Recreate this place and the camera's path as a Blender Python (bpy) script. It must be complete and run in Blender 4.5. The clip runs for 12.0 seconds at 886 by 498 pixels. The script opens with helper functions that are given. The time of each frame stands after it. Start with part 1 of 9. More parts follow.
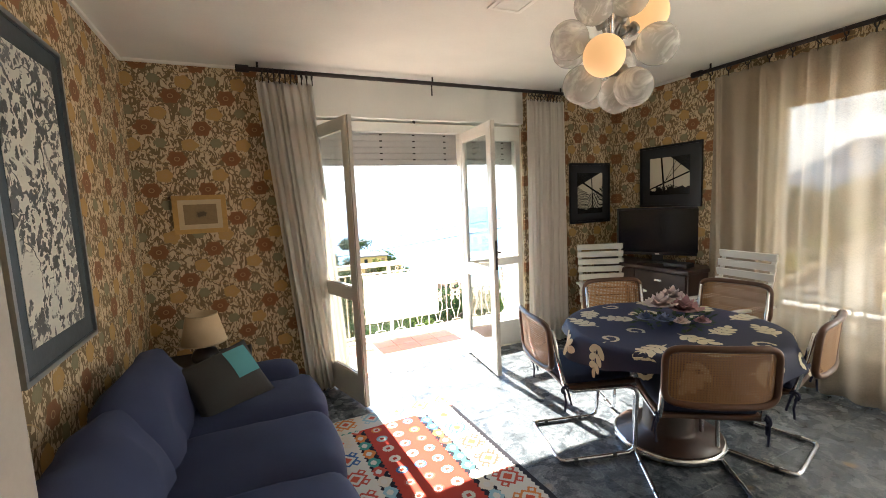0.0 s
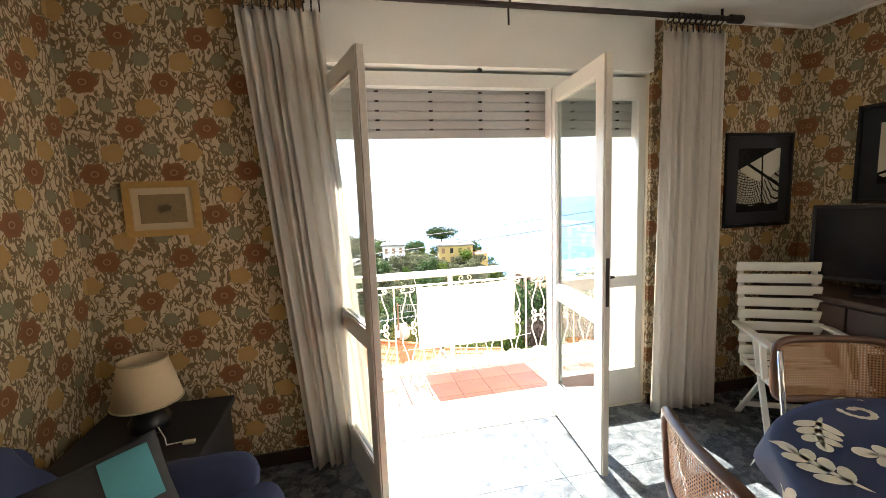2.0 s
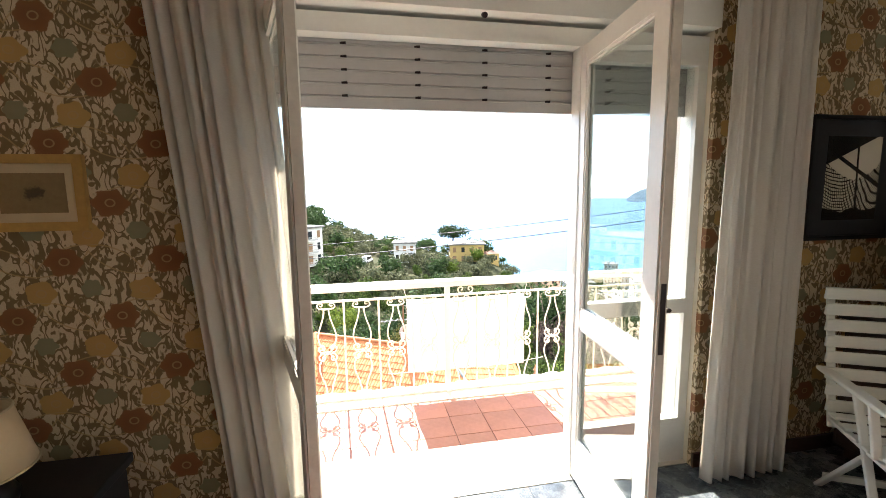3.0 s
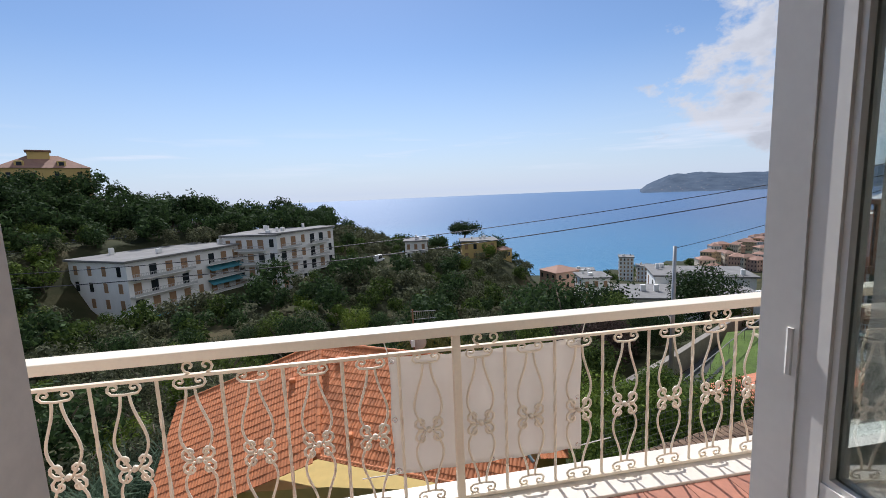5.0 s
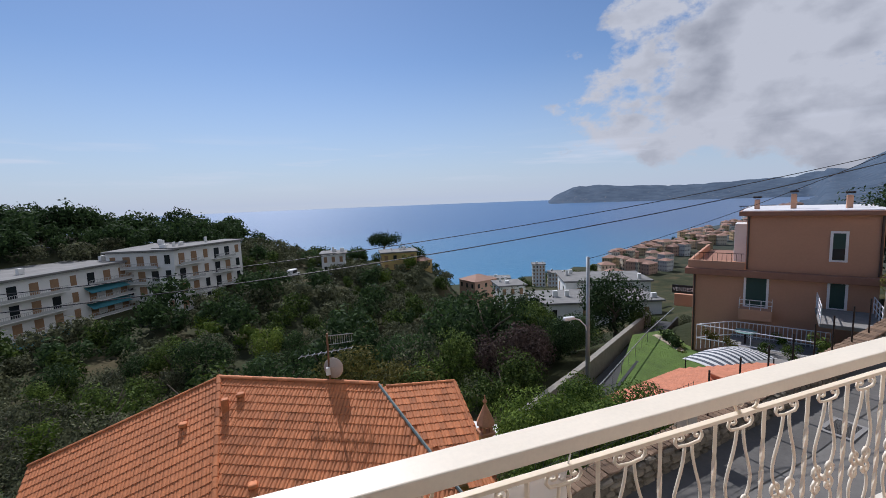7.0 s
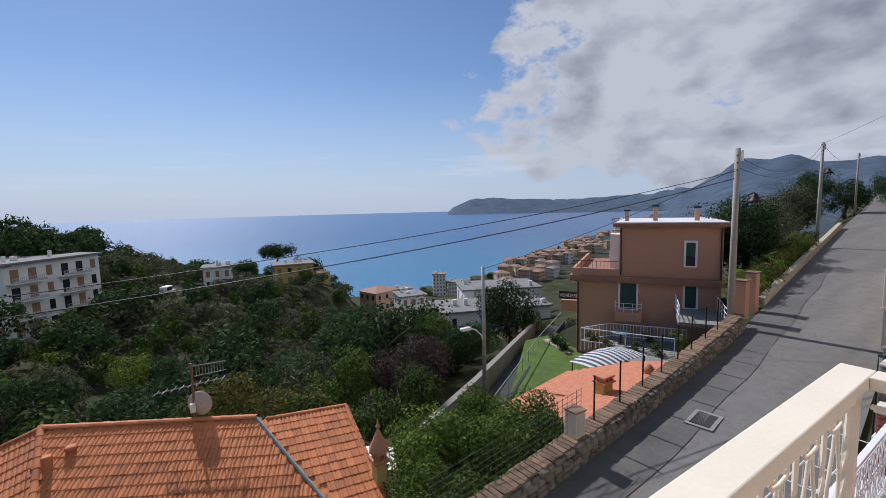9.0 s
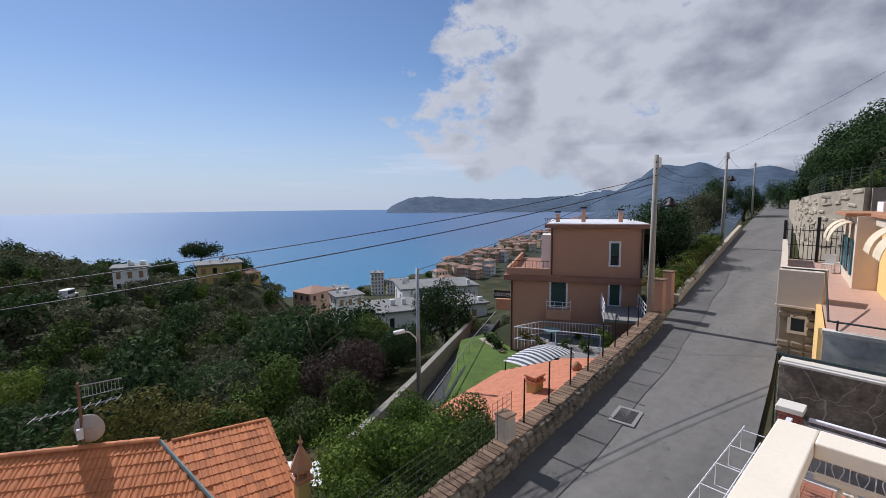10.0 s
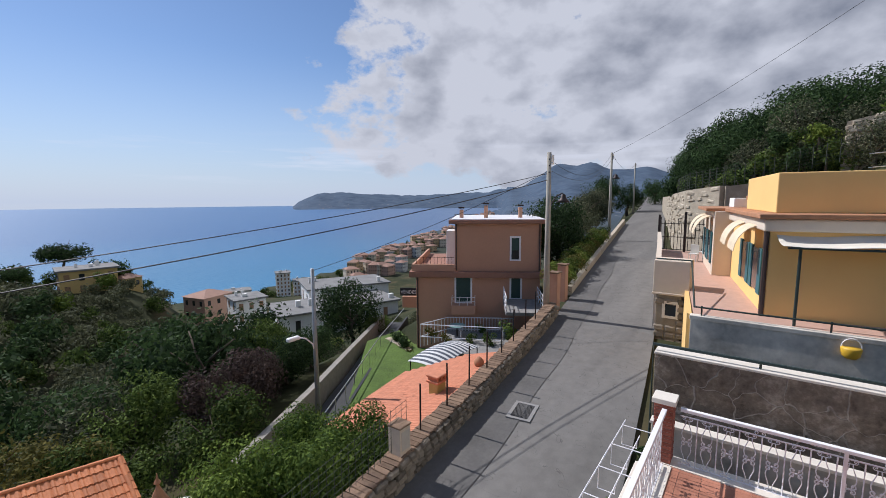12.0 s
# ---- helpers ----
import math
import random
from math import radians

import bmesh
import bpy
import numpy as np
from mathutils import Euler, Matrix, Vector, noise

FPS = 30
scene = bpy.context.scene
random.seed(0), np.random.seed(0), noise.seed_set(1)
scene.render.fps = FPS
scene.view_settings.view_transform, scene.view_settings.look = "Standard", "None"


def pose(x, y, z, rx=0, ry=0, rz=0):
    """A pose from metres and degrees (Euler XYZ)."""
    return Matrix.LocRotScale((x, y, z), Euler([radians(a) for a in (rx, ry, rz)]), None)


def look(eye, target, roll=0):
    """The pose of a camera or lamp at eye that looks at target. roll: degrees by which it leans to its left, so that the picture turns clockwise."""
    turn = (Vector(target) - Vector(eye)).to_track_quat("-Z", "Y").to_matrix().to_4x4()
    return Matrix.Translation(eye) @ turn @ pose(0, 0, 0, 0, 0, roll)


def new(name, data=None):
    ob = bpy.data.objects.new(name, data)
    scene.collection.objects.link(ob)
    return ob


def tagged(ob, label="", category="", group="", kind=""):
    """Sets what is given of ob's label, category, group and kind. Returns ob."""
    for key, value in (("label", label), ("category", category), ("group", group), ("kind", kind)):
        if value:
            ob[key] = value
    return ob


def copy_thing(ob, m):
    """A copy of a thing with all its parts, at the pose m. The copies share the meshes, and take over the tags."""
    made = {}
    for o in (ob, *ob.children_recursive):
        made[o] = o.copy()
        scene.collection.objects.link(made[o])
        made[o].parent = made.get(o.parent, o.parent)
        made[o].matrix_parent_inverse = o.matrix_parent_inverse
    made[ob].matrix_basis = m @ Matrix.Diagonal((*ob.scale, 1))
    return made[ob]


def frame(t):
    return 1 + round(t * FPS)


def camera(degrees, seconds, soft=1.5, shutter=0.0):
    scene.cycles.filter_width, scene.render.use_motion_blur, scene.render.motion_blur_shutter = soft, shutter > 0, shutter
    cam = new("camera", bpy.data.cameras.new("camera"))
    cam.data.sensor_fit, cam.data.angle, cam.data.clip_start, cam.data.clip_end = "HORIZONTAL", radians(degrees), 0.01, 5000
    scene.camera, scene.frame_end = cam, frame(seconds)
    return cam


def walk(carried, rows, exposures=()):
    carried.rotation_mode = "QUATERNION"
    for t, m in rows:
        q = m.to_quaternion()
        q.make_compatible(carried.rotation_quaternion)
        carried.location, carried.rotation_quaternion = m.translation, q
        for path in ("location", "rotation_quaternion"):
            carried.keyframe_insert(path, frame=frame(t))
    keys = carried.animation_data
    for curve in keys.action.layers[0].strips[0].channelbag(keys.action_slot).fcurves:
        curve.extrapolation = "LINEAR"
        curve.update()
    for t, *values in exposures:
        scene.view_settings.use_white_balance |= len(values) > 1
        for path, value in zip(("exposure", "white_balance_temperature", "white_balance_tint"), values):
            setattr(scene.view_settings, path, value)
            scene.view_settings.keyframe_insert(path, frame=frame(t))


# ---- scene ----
cam = camera(92.4, 12.0, soft=0.8)
PATH = [
    (0, (1.398, 0.217, 1.622), (2.215, 2.029, 1.404), -2.6),
    (0.5, (1.569, 0.495, 1.614), (2.287, 2.349, 1.397), -3.2),
    (1, (1.741, 0.773, 1.630), (2.243, 2.696, 1.405), -2.0),
    (1.5, (1.880, 1.078, 1.616), (2.321, 3.014, 1.369), -1.7),
    (2, (2.003, 1.392, 1.629), (2.434, 3.329, 1.378), -2.2),
    (2.5, (2.168, 1.703, 1.620), (2.574, 3.645, 1.371), -1.9),
    (3, (2.267, 2.028, 1.593), (2.644, 3.975, 1.337), -0.7),
    (3.2, (2.290, 2.172, 1.597), (2.662, 4.120, 1.336), -0.7),
    (4.8, (2.548, 3.220, 1.552), (2.871, 5.175, 1.280), -2.1),
    (5, (2.565, 3.339, 1.551), (2.886, 5.295, 1.282), -2.4),
    (5.5, (2.61, 3.6, 1.567), (2.925, 5.557, 1.301), -2.4),
    (6, (2.632, 3.79, 1.60), (2.974, 5.743, 1.335), -1.8),
    (6.5, (2.625, 4.019, 1.655), (3.203, 5.918, 1.409), -1.5),
    (7, (2.819, 4.261, 1.635), (3.505, 6.125, 1.40), -2.2),
    (7.2, (2.869, 4.312, 1.635), (3.56, 6.175, 1.408), -2.1),
    (8.8, (3.345, 4.842, 1.57), (4.44, 6.504, 1.368), -1.5),
    (9, (3.443, 4.859, 1.572), (4.543, 6.518, 1.372), -1.4),
    (9.5, (3.709, 4.96, 1.619), (4.857, 6.584, 1.417), -1.3),
    (10, (3.937, 5.09, 1.63), (5.262, 6.573, 1.418), -0.5),
    (10.5, (4.221, 5.144, 1.65), (5.676, 6.5, 1.434), -2.1),
    (11, (4.446, 5.157, 1.605), (5.918, 6.493, 1.38), -1.1),
    (11.5, (4.647, 5.18, 1.573), (6.172, 6.454, 1.345), -0.5),
    (12, (4.912, 5.223, 1.597), (6.511, 6.401, 1.364), -0.4),
]
walk(cam, [(t, look(a, b, r)) for t, a, b, r in PATH],
     [(0, 3.05, 6500, 10), (1.5, 2.95, 6600, 10), (2.5, 2.8, 6600, 10), (3.2, 2.3, 6400, 10), (4.6, 0.45, 6000, 12), (5.0, 0.06, 5950, 14), (5.4, -0.27, 5850, 15), (9.0, -0.26, 5850, 15), (12, -0.1, 5900, 15)])

# ---- world and sun ----
SUN_AZ, SUN_EL = -3.0, 45.0     # azimuth from +y towards +x, and elevation
world = bpy.data.worlds.new("world")
scene.world = world
world.use_nodes = True
wn, wl = world.node_tree.nodes, world.node_tree.links
wn.clear()
w_out = wn.new("ShaderNodeOutputWorld")
w_bg = wn.new("ShaderNodeBackground")
w_sky = wn.new("ShaderNodeTexSky")
w_sky.sky_type = "NISHITA"
w_sky.sun_disc = False
w_sky.sun_elevation = radians(SUN_EL)
w_sky.sun_rotation = radians(SUN_AZ)
w_sky.air_density, w_sky.dust_density, w_sky.ozone_density = 1.0, 0.15, 3.0
w_bg.inputs["Strength"].default_value = 0.10
wl.new(w_bg.outputs[0], w_out.inputs[0])


def wmath(op, a, b=None, clamp=False):
    n = wn.new("ShaderNodeMath")
    n.operation, n.use_clamp = op, clamp
    for i, v in enumerate((a, b)):
        if v is None:
            continue
        if isinstance(v, (int, float)):
            n.inputs[i].default_value = v
        else:
            wl.new(v, n.inputs[i])
    return n.outputs[0]


# cumulus bank over the hills and thin streaks over the sea
w_tc = wn.new("ShaderNodeTexCoord")
w_sep = wn.new("ShaderNodeSeparateXYZ")
wl.new(w_tc.outputs["Generated"], w_sep.inputs[0])
wx, wy, wz = w_sep.outputs
w_n1 = wn.new("ShaderNodeTexNoise")
w_map = wn.new("ShaderNodeMapping")
w_map.inputs["Scale"].default_value = (1.0, 1.0, 1.6)
wl.new(w_tc.outputs["Generated"], w_map.inputs[0])
wl.new(w_map.outputs[0], w_n1.inputs["Vector"])
w_n1.inputs["Scale"].default_value, w_n1.inputs["Detail"].default_value = 4.6, 11.0
w_n1.inputs["Roughness"].default_value = 0.62
w_n2 = wn.new("ShaderNodeTexNoise")
wl.new(w_map.outputs[0], w_n2.inputs["Vector"])
w_n2.inputs["Scale"].default_value, w_n2.inputs["Detail"].default_value = 9.0, 8.0
# the bank fills the east, the open sky lies over the sea
east = wmath("SUBTRACT", wmath("MULTIPLY", wx, 0.80), wmath("MULTIPLY", wy, 0.60))
bank = wmath("MULTIPLY", wmath("SUBTRACT", east, 0.07), 2.6)
low = wmath("MULTIPLY", wmath("SUBTRACT", 0.10, wz), 2.0, True)
dens = wmath("ADD", wmath("MULTIPLY", wmath("SUBTRACT", w_n1.outputs[0], 0.51), 1.5), wmath("MULTIPLY", bank, 0.30))
dens = wmath("SUBTRACT", dens, low)
w_cf = wmath("MULTIPLY", dens, 9.0, True)
w_dark = wmath("MULTIPLY", wmath("SUBTRACT", wmath("ADD", wmath("MULTIPLY", dens, 0.42), wmath("MULTIPLY", wmath("SUBTRACT", w_n2.outputs[0], 0.5), 1.3)), 0.03), 1.7, True)
w_cc = wn.new("ShaderNodeMix")
w_cc.data_type = "RGBA"
w_cc.inputs["A"].default_value = (6.4, 6.5, 6.7, 1)
w_cc.inputs["B"].default_value = (2.3, 2.5, 2.95, 1)
wl.new(w_dark, w_cc.inputs["Factor"])
w_mix = wn.new("ShaderNodeMix")
w_mix.data_type = "RGBA"
wl.new(w_cf, w_mix.inputs["Factor"])
wl.new(w_sky.outputs[0], w_mix.inputs["A"])
wl.new(w_cc.outputs["Result"], w_mix.inputs["B"])
# streaks
w_n3 = wn.new("ShaderNodeTexNoise")
w_map3 = wn.new("ShaderNodeMapping")
w_map3.inputs["Scale"].default_value = (2.6, 2.6, 34.0)
wl.new(w_tc.outputs["Generated"], w_map3.inputs[0])
wl.new(w_map3.outputs[0], w_n3.inputs["Vector"])
w_n3.inputs["Scale"].default_value, w_n3.inputs["Detail"].default_value = 1.3, 4.0
band = wmath("SUBTRACT", 1.0, wmath("MULTIPLY", wmath("ABSOLUTE", wmath("SUBTRACT", wz, 0.085)), 16.0), True)
w_sf = wmath("MULTIPLY", wmath("MULTIPLY", wmath("SUBTRACT", w_n3.outputs[0], 0.56), 4.0, True), band, True)
w_mix2 = wn.new("ShaderNodeMix")
w_mix2.data_type = "RGBA"
wl.new(w_sf, w_mix2.inputs["Factor"])
wl.new(w_mix.outputs["Result"], w_mix2.inputs["A"])
w_mix2.inputs["B"].default_value = (8.0, 8.2, 8.6, 1)
# pale haze low over the horizon
hz = wmath("SUBTRACT", 1.0, wmath("DIVIDE", wmath("ABSOLUTE", wz), 0.30), True)
w_mix3 = wn.new("ShaderNodeMix")
w_mix3.data_type = "RGBA"
wl.new(wmath("MULTIPLY", wmath("POWER", hz, 1.35), 0.9), w_mix3.inputs["Factor"])
wl.new(w_sky.outputs[0], w_mix3.inputs["A"])
w_mix3.inputs["B"].default_value = (5.5, 6.3, 7.4, 1)
wl.new(w_mix3.outputs["Result"], w_mix.inputs["A"])
wl.new(w_mix2.outputs["Result"], w_bg.inputs["Color"])

sun_data = bpy.data.lights.new("sun", "SUN")
sun_data.energy, sun_data.angle, sun_data.color = 5.0, radians(0.5), (1.0, 0.95, 0.87)
sun = new("sun", sun_data)
_a, _e = radians(SUN_AZ), radians(SUN_EL)
_d = Vector((math.sin(_a) * math.cos(_e), math.cos(_a) * math.cos(_e), math.sin(_e)))
sun.matrix_world = look(_d * 60, (0, 0, 0))
# area lamp added past the side window's unseen end: boosts its sky light indoors
fill_lamp = bpy.data.lights.new("side_window_fill", "AREA")
fill_lamp.shape, fill_lamp.size, fill_lamp.size_y = "RECTANGLE", 1.8, 1.95
fill_lamp.energy, fill_lamp.color = 34.0, (0.93, 0.97, 1.0)
new("side_window_fill", fill_lamp).matrix_world = look((5.65, 0.135, 1.365), (3.0, 0.135, 1.365))


# ---- mesh helpers ----
def box(bm, x0, y0, z0, x1, y1, z1, m=None):
    vs = [bm.verts.new(p) for p in ((x0, y0, z0), (x1, y0, z0), (x1, y1, z0), (x0, y1, z0),
                                    (x0, y0, z1), (x1, y0, z1), (x1, y1, z1), (x0, y1, z1))]
    if m is not None:
        for v in vs:
            v.co = m @ v.co
    for f in ((3, 2, 1, 0), (4, 5, 6, 7), (0, 1, 5, 4), (1, 2, 6, 5), (2, 3, 7, 6), (3, 0, 4, 7)):
        bm.faces.new([vs[i] for i in f])
    return vs


def rbox(x0, y0, z0, x1, y1, z1, r=0.01, seg=2):
    bm = bmesh.new()
    box(bm, x0, y0, z0, x1, y1, z1)
    r = min(r, 0.49 * min(x1 - x0, y1 - y0, z1 - z0))
    bmesh.ops.bevel(bm, geom=bm.edges[:], offset=r, segments=seg, profile=0.5, affect="EDGES")
    return bm


def tube(bm, pts, r, n=8, closed=False, r_end=None):
    pts = [Vector(p) for p in pts]
    rings = []
    ref = None
    for i, p in enumerate(pts):
        a = pts[i - 1] if (i or closed) else p
        b = pts[(i + 1) % len(pts)] if (i + 1 < len(pts) or closed) else p
        d = (b - a).normalized()
        if ref is None:
            ref = d.orthogonal().normalized()
        ref = (ref - d * ref.dot(d))
        ref = ref.normalized() if ref.length > 1e-6 else d.orthogonal().normalized()
        s = d.cross(ref)
        rr = r if r_end is None else r + (r_end - r) * i / max(1, len(pts) - 1)
        rings.append([bm.verts.new(p + (ref * math.cos(k * math.tau / n) + s * math.sin(k * math.tau / n)) * rr) for k in range(n)])
    m = len(rings)
    for i in range(m if closed else m - 1):
        for k in range(n):
            bm.faces.new((rings[i][k], rings[i][(k + 1) % n], rings[(i + 1) % m][(k + 1) % n], rings[(i + 1) % m][k]))
    if not closed:
        bm.faces.new(rings[0][::-1])
        bm.faces.new(rings[-1])
    return bm


def lathe(bm, prof, n=24, c=(0, 0, 0)):
    rings = [[bm.verts.new((c[0] + r * math.cos(k * math.tau / n), c[1] + r * math.sin(k * math.tau / n), c[2] + z)) for k in range(n)] for r, z in prof]
    for i in range(len(rings) - 1):
        for k in range(n):
            bm.faces.new((rings[i][k], rings[i][(k + 1) % n], rings[i + 1][(k + 1) % n], rings[i + 1][k]))
    bm.faces.new(rings[0][::-1])
    bm.faces.new(rings[-1])
    return bm


def mesh_of(name, bm, material, smooth=False):
    bmesh.ops.recalc_face_normals(bm, faces=bm.faces[:])
    me = bpy.data.meshes.new(name)
    bm.to_mesh(me)
    bm.free()
    me.materials.append(material)
    if smooth:
        for p in me.polygons:
            p.use_smooth = True
    return me


def part(name, bm, material, parent=None, label="", smooth=False, at=None):
    me = bm if isinstance(bm, bpy.types.Mesh) else mesh_of(name, bm, material, smooth)
    ob = new(name, me)
    ob.parent = parent
    if at is not None:
        ob.matrix_basis = at
    if label:
        tagged(ob, label)
    return ob


def thing(name, m, label, category, group="", kind=""):
    ob = new(name)
    ob.empty_display_size = 0.1
    ob.matrix_basis = m if isinstance(m, Matrix) else Matrix.Translation(m)
    return tagged(ob, label, category, group, kind)


def structure(name, bm, material, label, category="structure", smooth=False):
    return tagged(part(name, bm, material, None, "", smooth), label, category, "", "structure")


# ---- materials ----
class Mat:
    def __init__(self, name):
        self.m = bpy.data.materials.new(name)
        self.m.use_nodes = True
        self.n, self.l = self.m.node_tree.nodes, self.m.node_tree.links
        self.b = self.n["Principled BSDF"]
        self.pos = None

    def coords(self, kind="Object"):
        return self.n.new("ShaderNodeTexCoord").outputs[kind]

    def world(self):
        return self.n.new("ShaderNodeNewGeometry").outputs["Position"]

    def math(self, op, a, b=None, clamp=False):
        n = self.n.new("ShaderNodeMath")
        n.operation, n.use_clamp = op, clamp
        for i, v in enumerate((a, b)):
            if v is None:
                continue
            if isinstance(v, (int, float)):
                n.inputs[i].default_value = v
            else:
                self.l.new(v, n.inputs[i])
        return n.outputs[0]

    def noise(self, vec, scale, detail=4, rough=0.55, stretch=None, dist=0.0):
        if stretch:
            mp = self.n.new("ShaderNodeMapping")
            mp.inputs["Scale"].default_value = stretch
            self.l.new(vec, mp.inputs[0])
            vec = mp.outputs[0]
        t = self.n.new("ShaderNodeTexNoise")
        t.inputs["Scale"].default_value, t.inputs["Detail"].default_value = scale, detail
        t.inputs["Roughness"].default_value, t.inputs["Distortion"].default_value = rough, dist
        self.l.new(vec, t.inputs["Vector"])
        return t.outputs[0]

    def ramp(self, fac, stops):
        r = self.n.new("ShaderNodeValToRGB")
        e = r.color_ramp.elements
        while len(e) < len(stops):
            e.new(0.5)
        for el, (p, c) in zip(e, stops):
            el.position, el.color = p, (*c, 1)
        self.l.new(fac, r.inputs[0])
        return r.outputs[0]

    def mix(self, fac, a, b):
        n = self.n.new("ShaderNodeMix")
        n.data_type = "RGBA"
        for key, v in (("Factor", fac), ("A", a), ("B", b)):
            if isinstance(v, (int, float)):
                n.inputs[key].default_value = v
            elif isinstance(v, tuple):
                n.inputs[key].default_value = (*v, 1)
            else:
                self.l.new(v, n.inputs[key])
        return n.outputs["Result"]

    def bump(self, h, strength=0.3, dist=0.01):
        b = self.n.new("ShaderNodeBump")
        b.inputs["Strength"].default_value, b.inputs["Distance"].default_value = strength, dist
        self.l.new(h, b.inputs["Height"])
        self.l.new(b.outputs[0], self.b.inputs["Normal"])

    def color(self, c):
        if isinstance(c, tuple):
            self.b.inputs["Base Color"].default_value = (*c, 1)
        else:
            self.l.new(c, self.b.inputs["Base Color"])

    def set(self, rough=0.6, metal=0.0, spec=0.5):
        self.b.inputs["Roughness"].default_value = rough
        self.b.inputs["Metallic"].default_value = metal
        self.b.inputs["Specular IOR Level"].default_value = spec
        return self


def plain(name, c, rough=0.6, metal=0.0, vary=0.15, fine=40.0, coarse=3.0, bump=0.15, per_object=0.0, spec=0.5):
    """A surface with coarse stains, fine grain and a little relief."""
    M = Mat(name).set(rough, metal, spec)
    v = M.coords()
    a, b = M.noise(v, coarse, 5), M.noise(v, fine, 3)
    f = M.math("ADD", M.math("MULTIPLY", a, 0.65), M.math("MULTIPLY", b, 0.35))
    if per_object:
        o = M.n.new("ShaderNodeObjectInfo").outputs["Random"]
        f = M.math("ADD", f, M.math("MULTIPLY", M.math("SUBTRACT", o, 0.5), per_object))
    dark = tuple(x * (1 - vary) for x in c)
    light = tuple(min(1, x * (1 + vary)) for x in c)
    M.color(M.ramp(f, [(0.28, dark), (0.72, light)]))
    if bump:
        M.bump(b, bump, 0.004)
    return M.m


def leaf_mat(name, dark, light, rough=0.8):
    M = Mat(name).set(rough, 0.0, 0.12)
    g = M.n.new("ShaderNodeNewGeometry")
    o = M.n.new("ShaderNodeObjectInfo").outputs["Random"]
    f = M.math("ADD", M.math("MULTIPLY", g.outputs["Random Per Island"], 0.65), M.math("MULTIPLY", o, 0.35))
    c = M.ramp(f, [(0.1, tuple(p * 0.75 + q * 0.05 for p, q in zip(dark, light))), (0.55, tuple((p + q) * 0.42 for p, q in zip(dark, light))), (0.95, tuple(q * 1.08 for q in light))])
    M.color(c)
    tr = M.n.new("ShaderNodeBsdfTranslucent")
    M.l.new(c, tr.inputs[0])
    ms = M.n.new("ShaderNodeMixShader")
    ms.inputs[0].default_value = 0.27
    out = M.n["Material Output"]
    M.l.new(M.b.outputs[0], ms.inputs[1])
    M.l.new(tr.outputs[0], ms.inputs[2])
    M.l.new(ms.outputs[0], out.inputs[0])
    return M.m


def glass_mat(name, tint=(0.95, 0.98, 0.97), rough=0.0):
    M = Mat(name)
    t = M.n.new("ShaderNodeBsdfTransparent")
    t.inputs[0].default_value = (*tint, 1)
    g = M.n.new("ShaderNodeBsdfGlossy")
    g.inputs["Roughness"].default_value = rough
    fr = M.n.new("ShaderNodeFresnel")
    fr.inputs[0].default_value = 1.45
    ms = M.n.new("ShaderNodeMixShader")
    M.l.new(M.math("MULTIPLY", fr.outputs[0], 0.45), ms.inputs[0])
    M.l.new(t.outputs[0], ms.inputs[1])
    M.l.new(g.outputs[0], ms.inputs[2])
    M.l.new(ms.outputs[0], M.n["Material Output"].inputs[0])
    return M.m


WHITE = plain("white_enamel", (0.80, 0.78, 0.72), 0.35, vary=0.06, bump=0.05)
RAILW = plain("cream_rail_paint", (0.82, 0.73, 0.58), 0.4, vary=0.08, fine=60, bump=0.12)
RAILG = plain("white_rail_paint", (0.80, 0.78, 0.78), 0.4, vary=0.06, bump=0.1)
PLASTER = plain("plaster", (0.74, 0.72, 0.66), 0.85, vary=0.05, fine=90, bump=0.1)
PLASTER_OUT = plain("house_render", (0.70, 0.62, 0.48), 0.9, vary=0.1, fine=60, bump=0.3)
IRON = plain("dark_iron", (0.035, 0.025, 0.022), 0.5, 0.6, vary=0.3)
CHROME = plain("chrome", (0.72, 0.72, 0.74), 0.12, 1.0, vary=0.05, bump=0.0)
BRASS = plain("brushed_steel_band", (0.35, 0.34, 0.32), 0.3, 1.0, vary=0.1, bump=0.0)
DARKWOOD = plain("dark_stained_wood", (0.045, 0.022, 0.014), 0.4, vary=0.4, fine=30)
CHAIRWOOD = plain("brown_bent_wood", (0.10, 0.042, 0.02), 0.4, vary=0.3)
NAVY = plain("navy_cloth", (0.012, 0.016, 0.045), 0.9, vary=0.25, fine=220, bump=0.4)
SOFA = plain("blue_sofa_cotton", (0.024, 0.032, 0.080), 0.9, vary=0.22, fine=260, coarse=5, bump=0.4)
BLACK = plain("black_plastic", (0.012, 0.012, 0.013), 0.35, vary=0.2, bump=0.0)
BLACKMATT = plain("black_matt", (0.02, 0.02, 0.022), 0.6, vary=0.2)
GLASS = glass_mat("window_glass")
GREY_FELT = plain("charcoal_wool", (0.045, 0.043, 0.04), 0.95, vary=0.2, fine=200, bump=0.4)
CYAN = plain("turquoise_cloth", (0.09, 0.30, 0.33), 0.9, vary=0.12, fine=200, bump=0.3)
CREAM = plain("cream_paper", (0.62, 0.55, 0.40), 0.8, vary=0.08)
GOLD = plain("gilt_wood", (0.48, 0.29, 0.09), 0.4, 0.25, vary=0.25)
SHUTTER = plain("grey_shutter_plastic", (0.46, 0.44, 0.42), 0.5, vary=0.08)
PLASTICW = plain("white_garden_resin", (0.68, 0.66, 0.60), 0.45, vary=0.06, fine=80, bump=0.15)
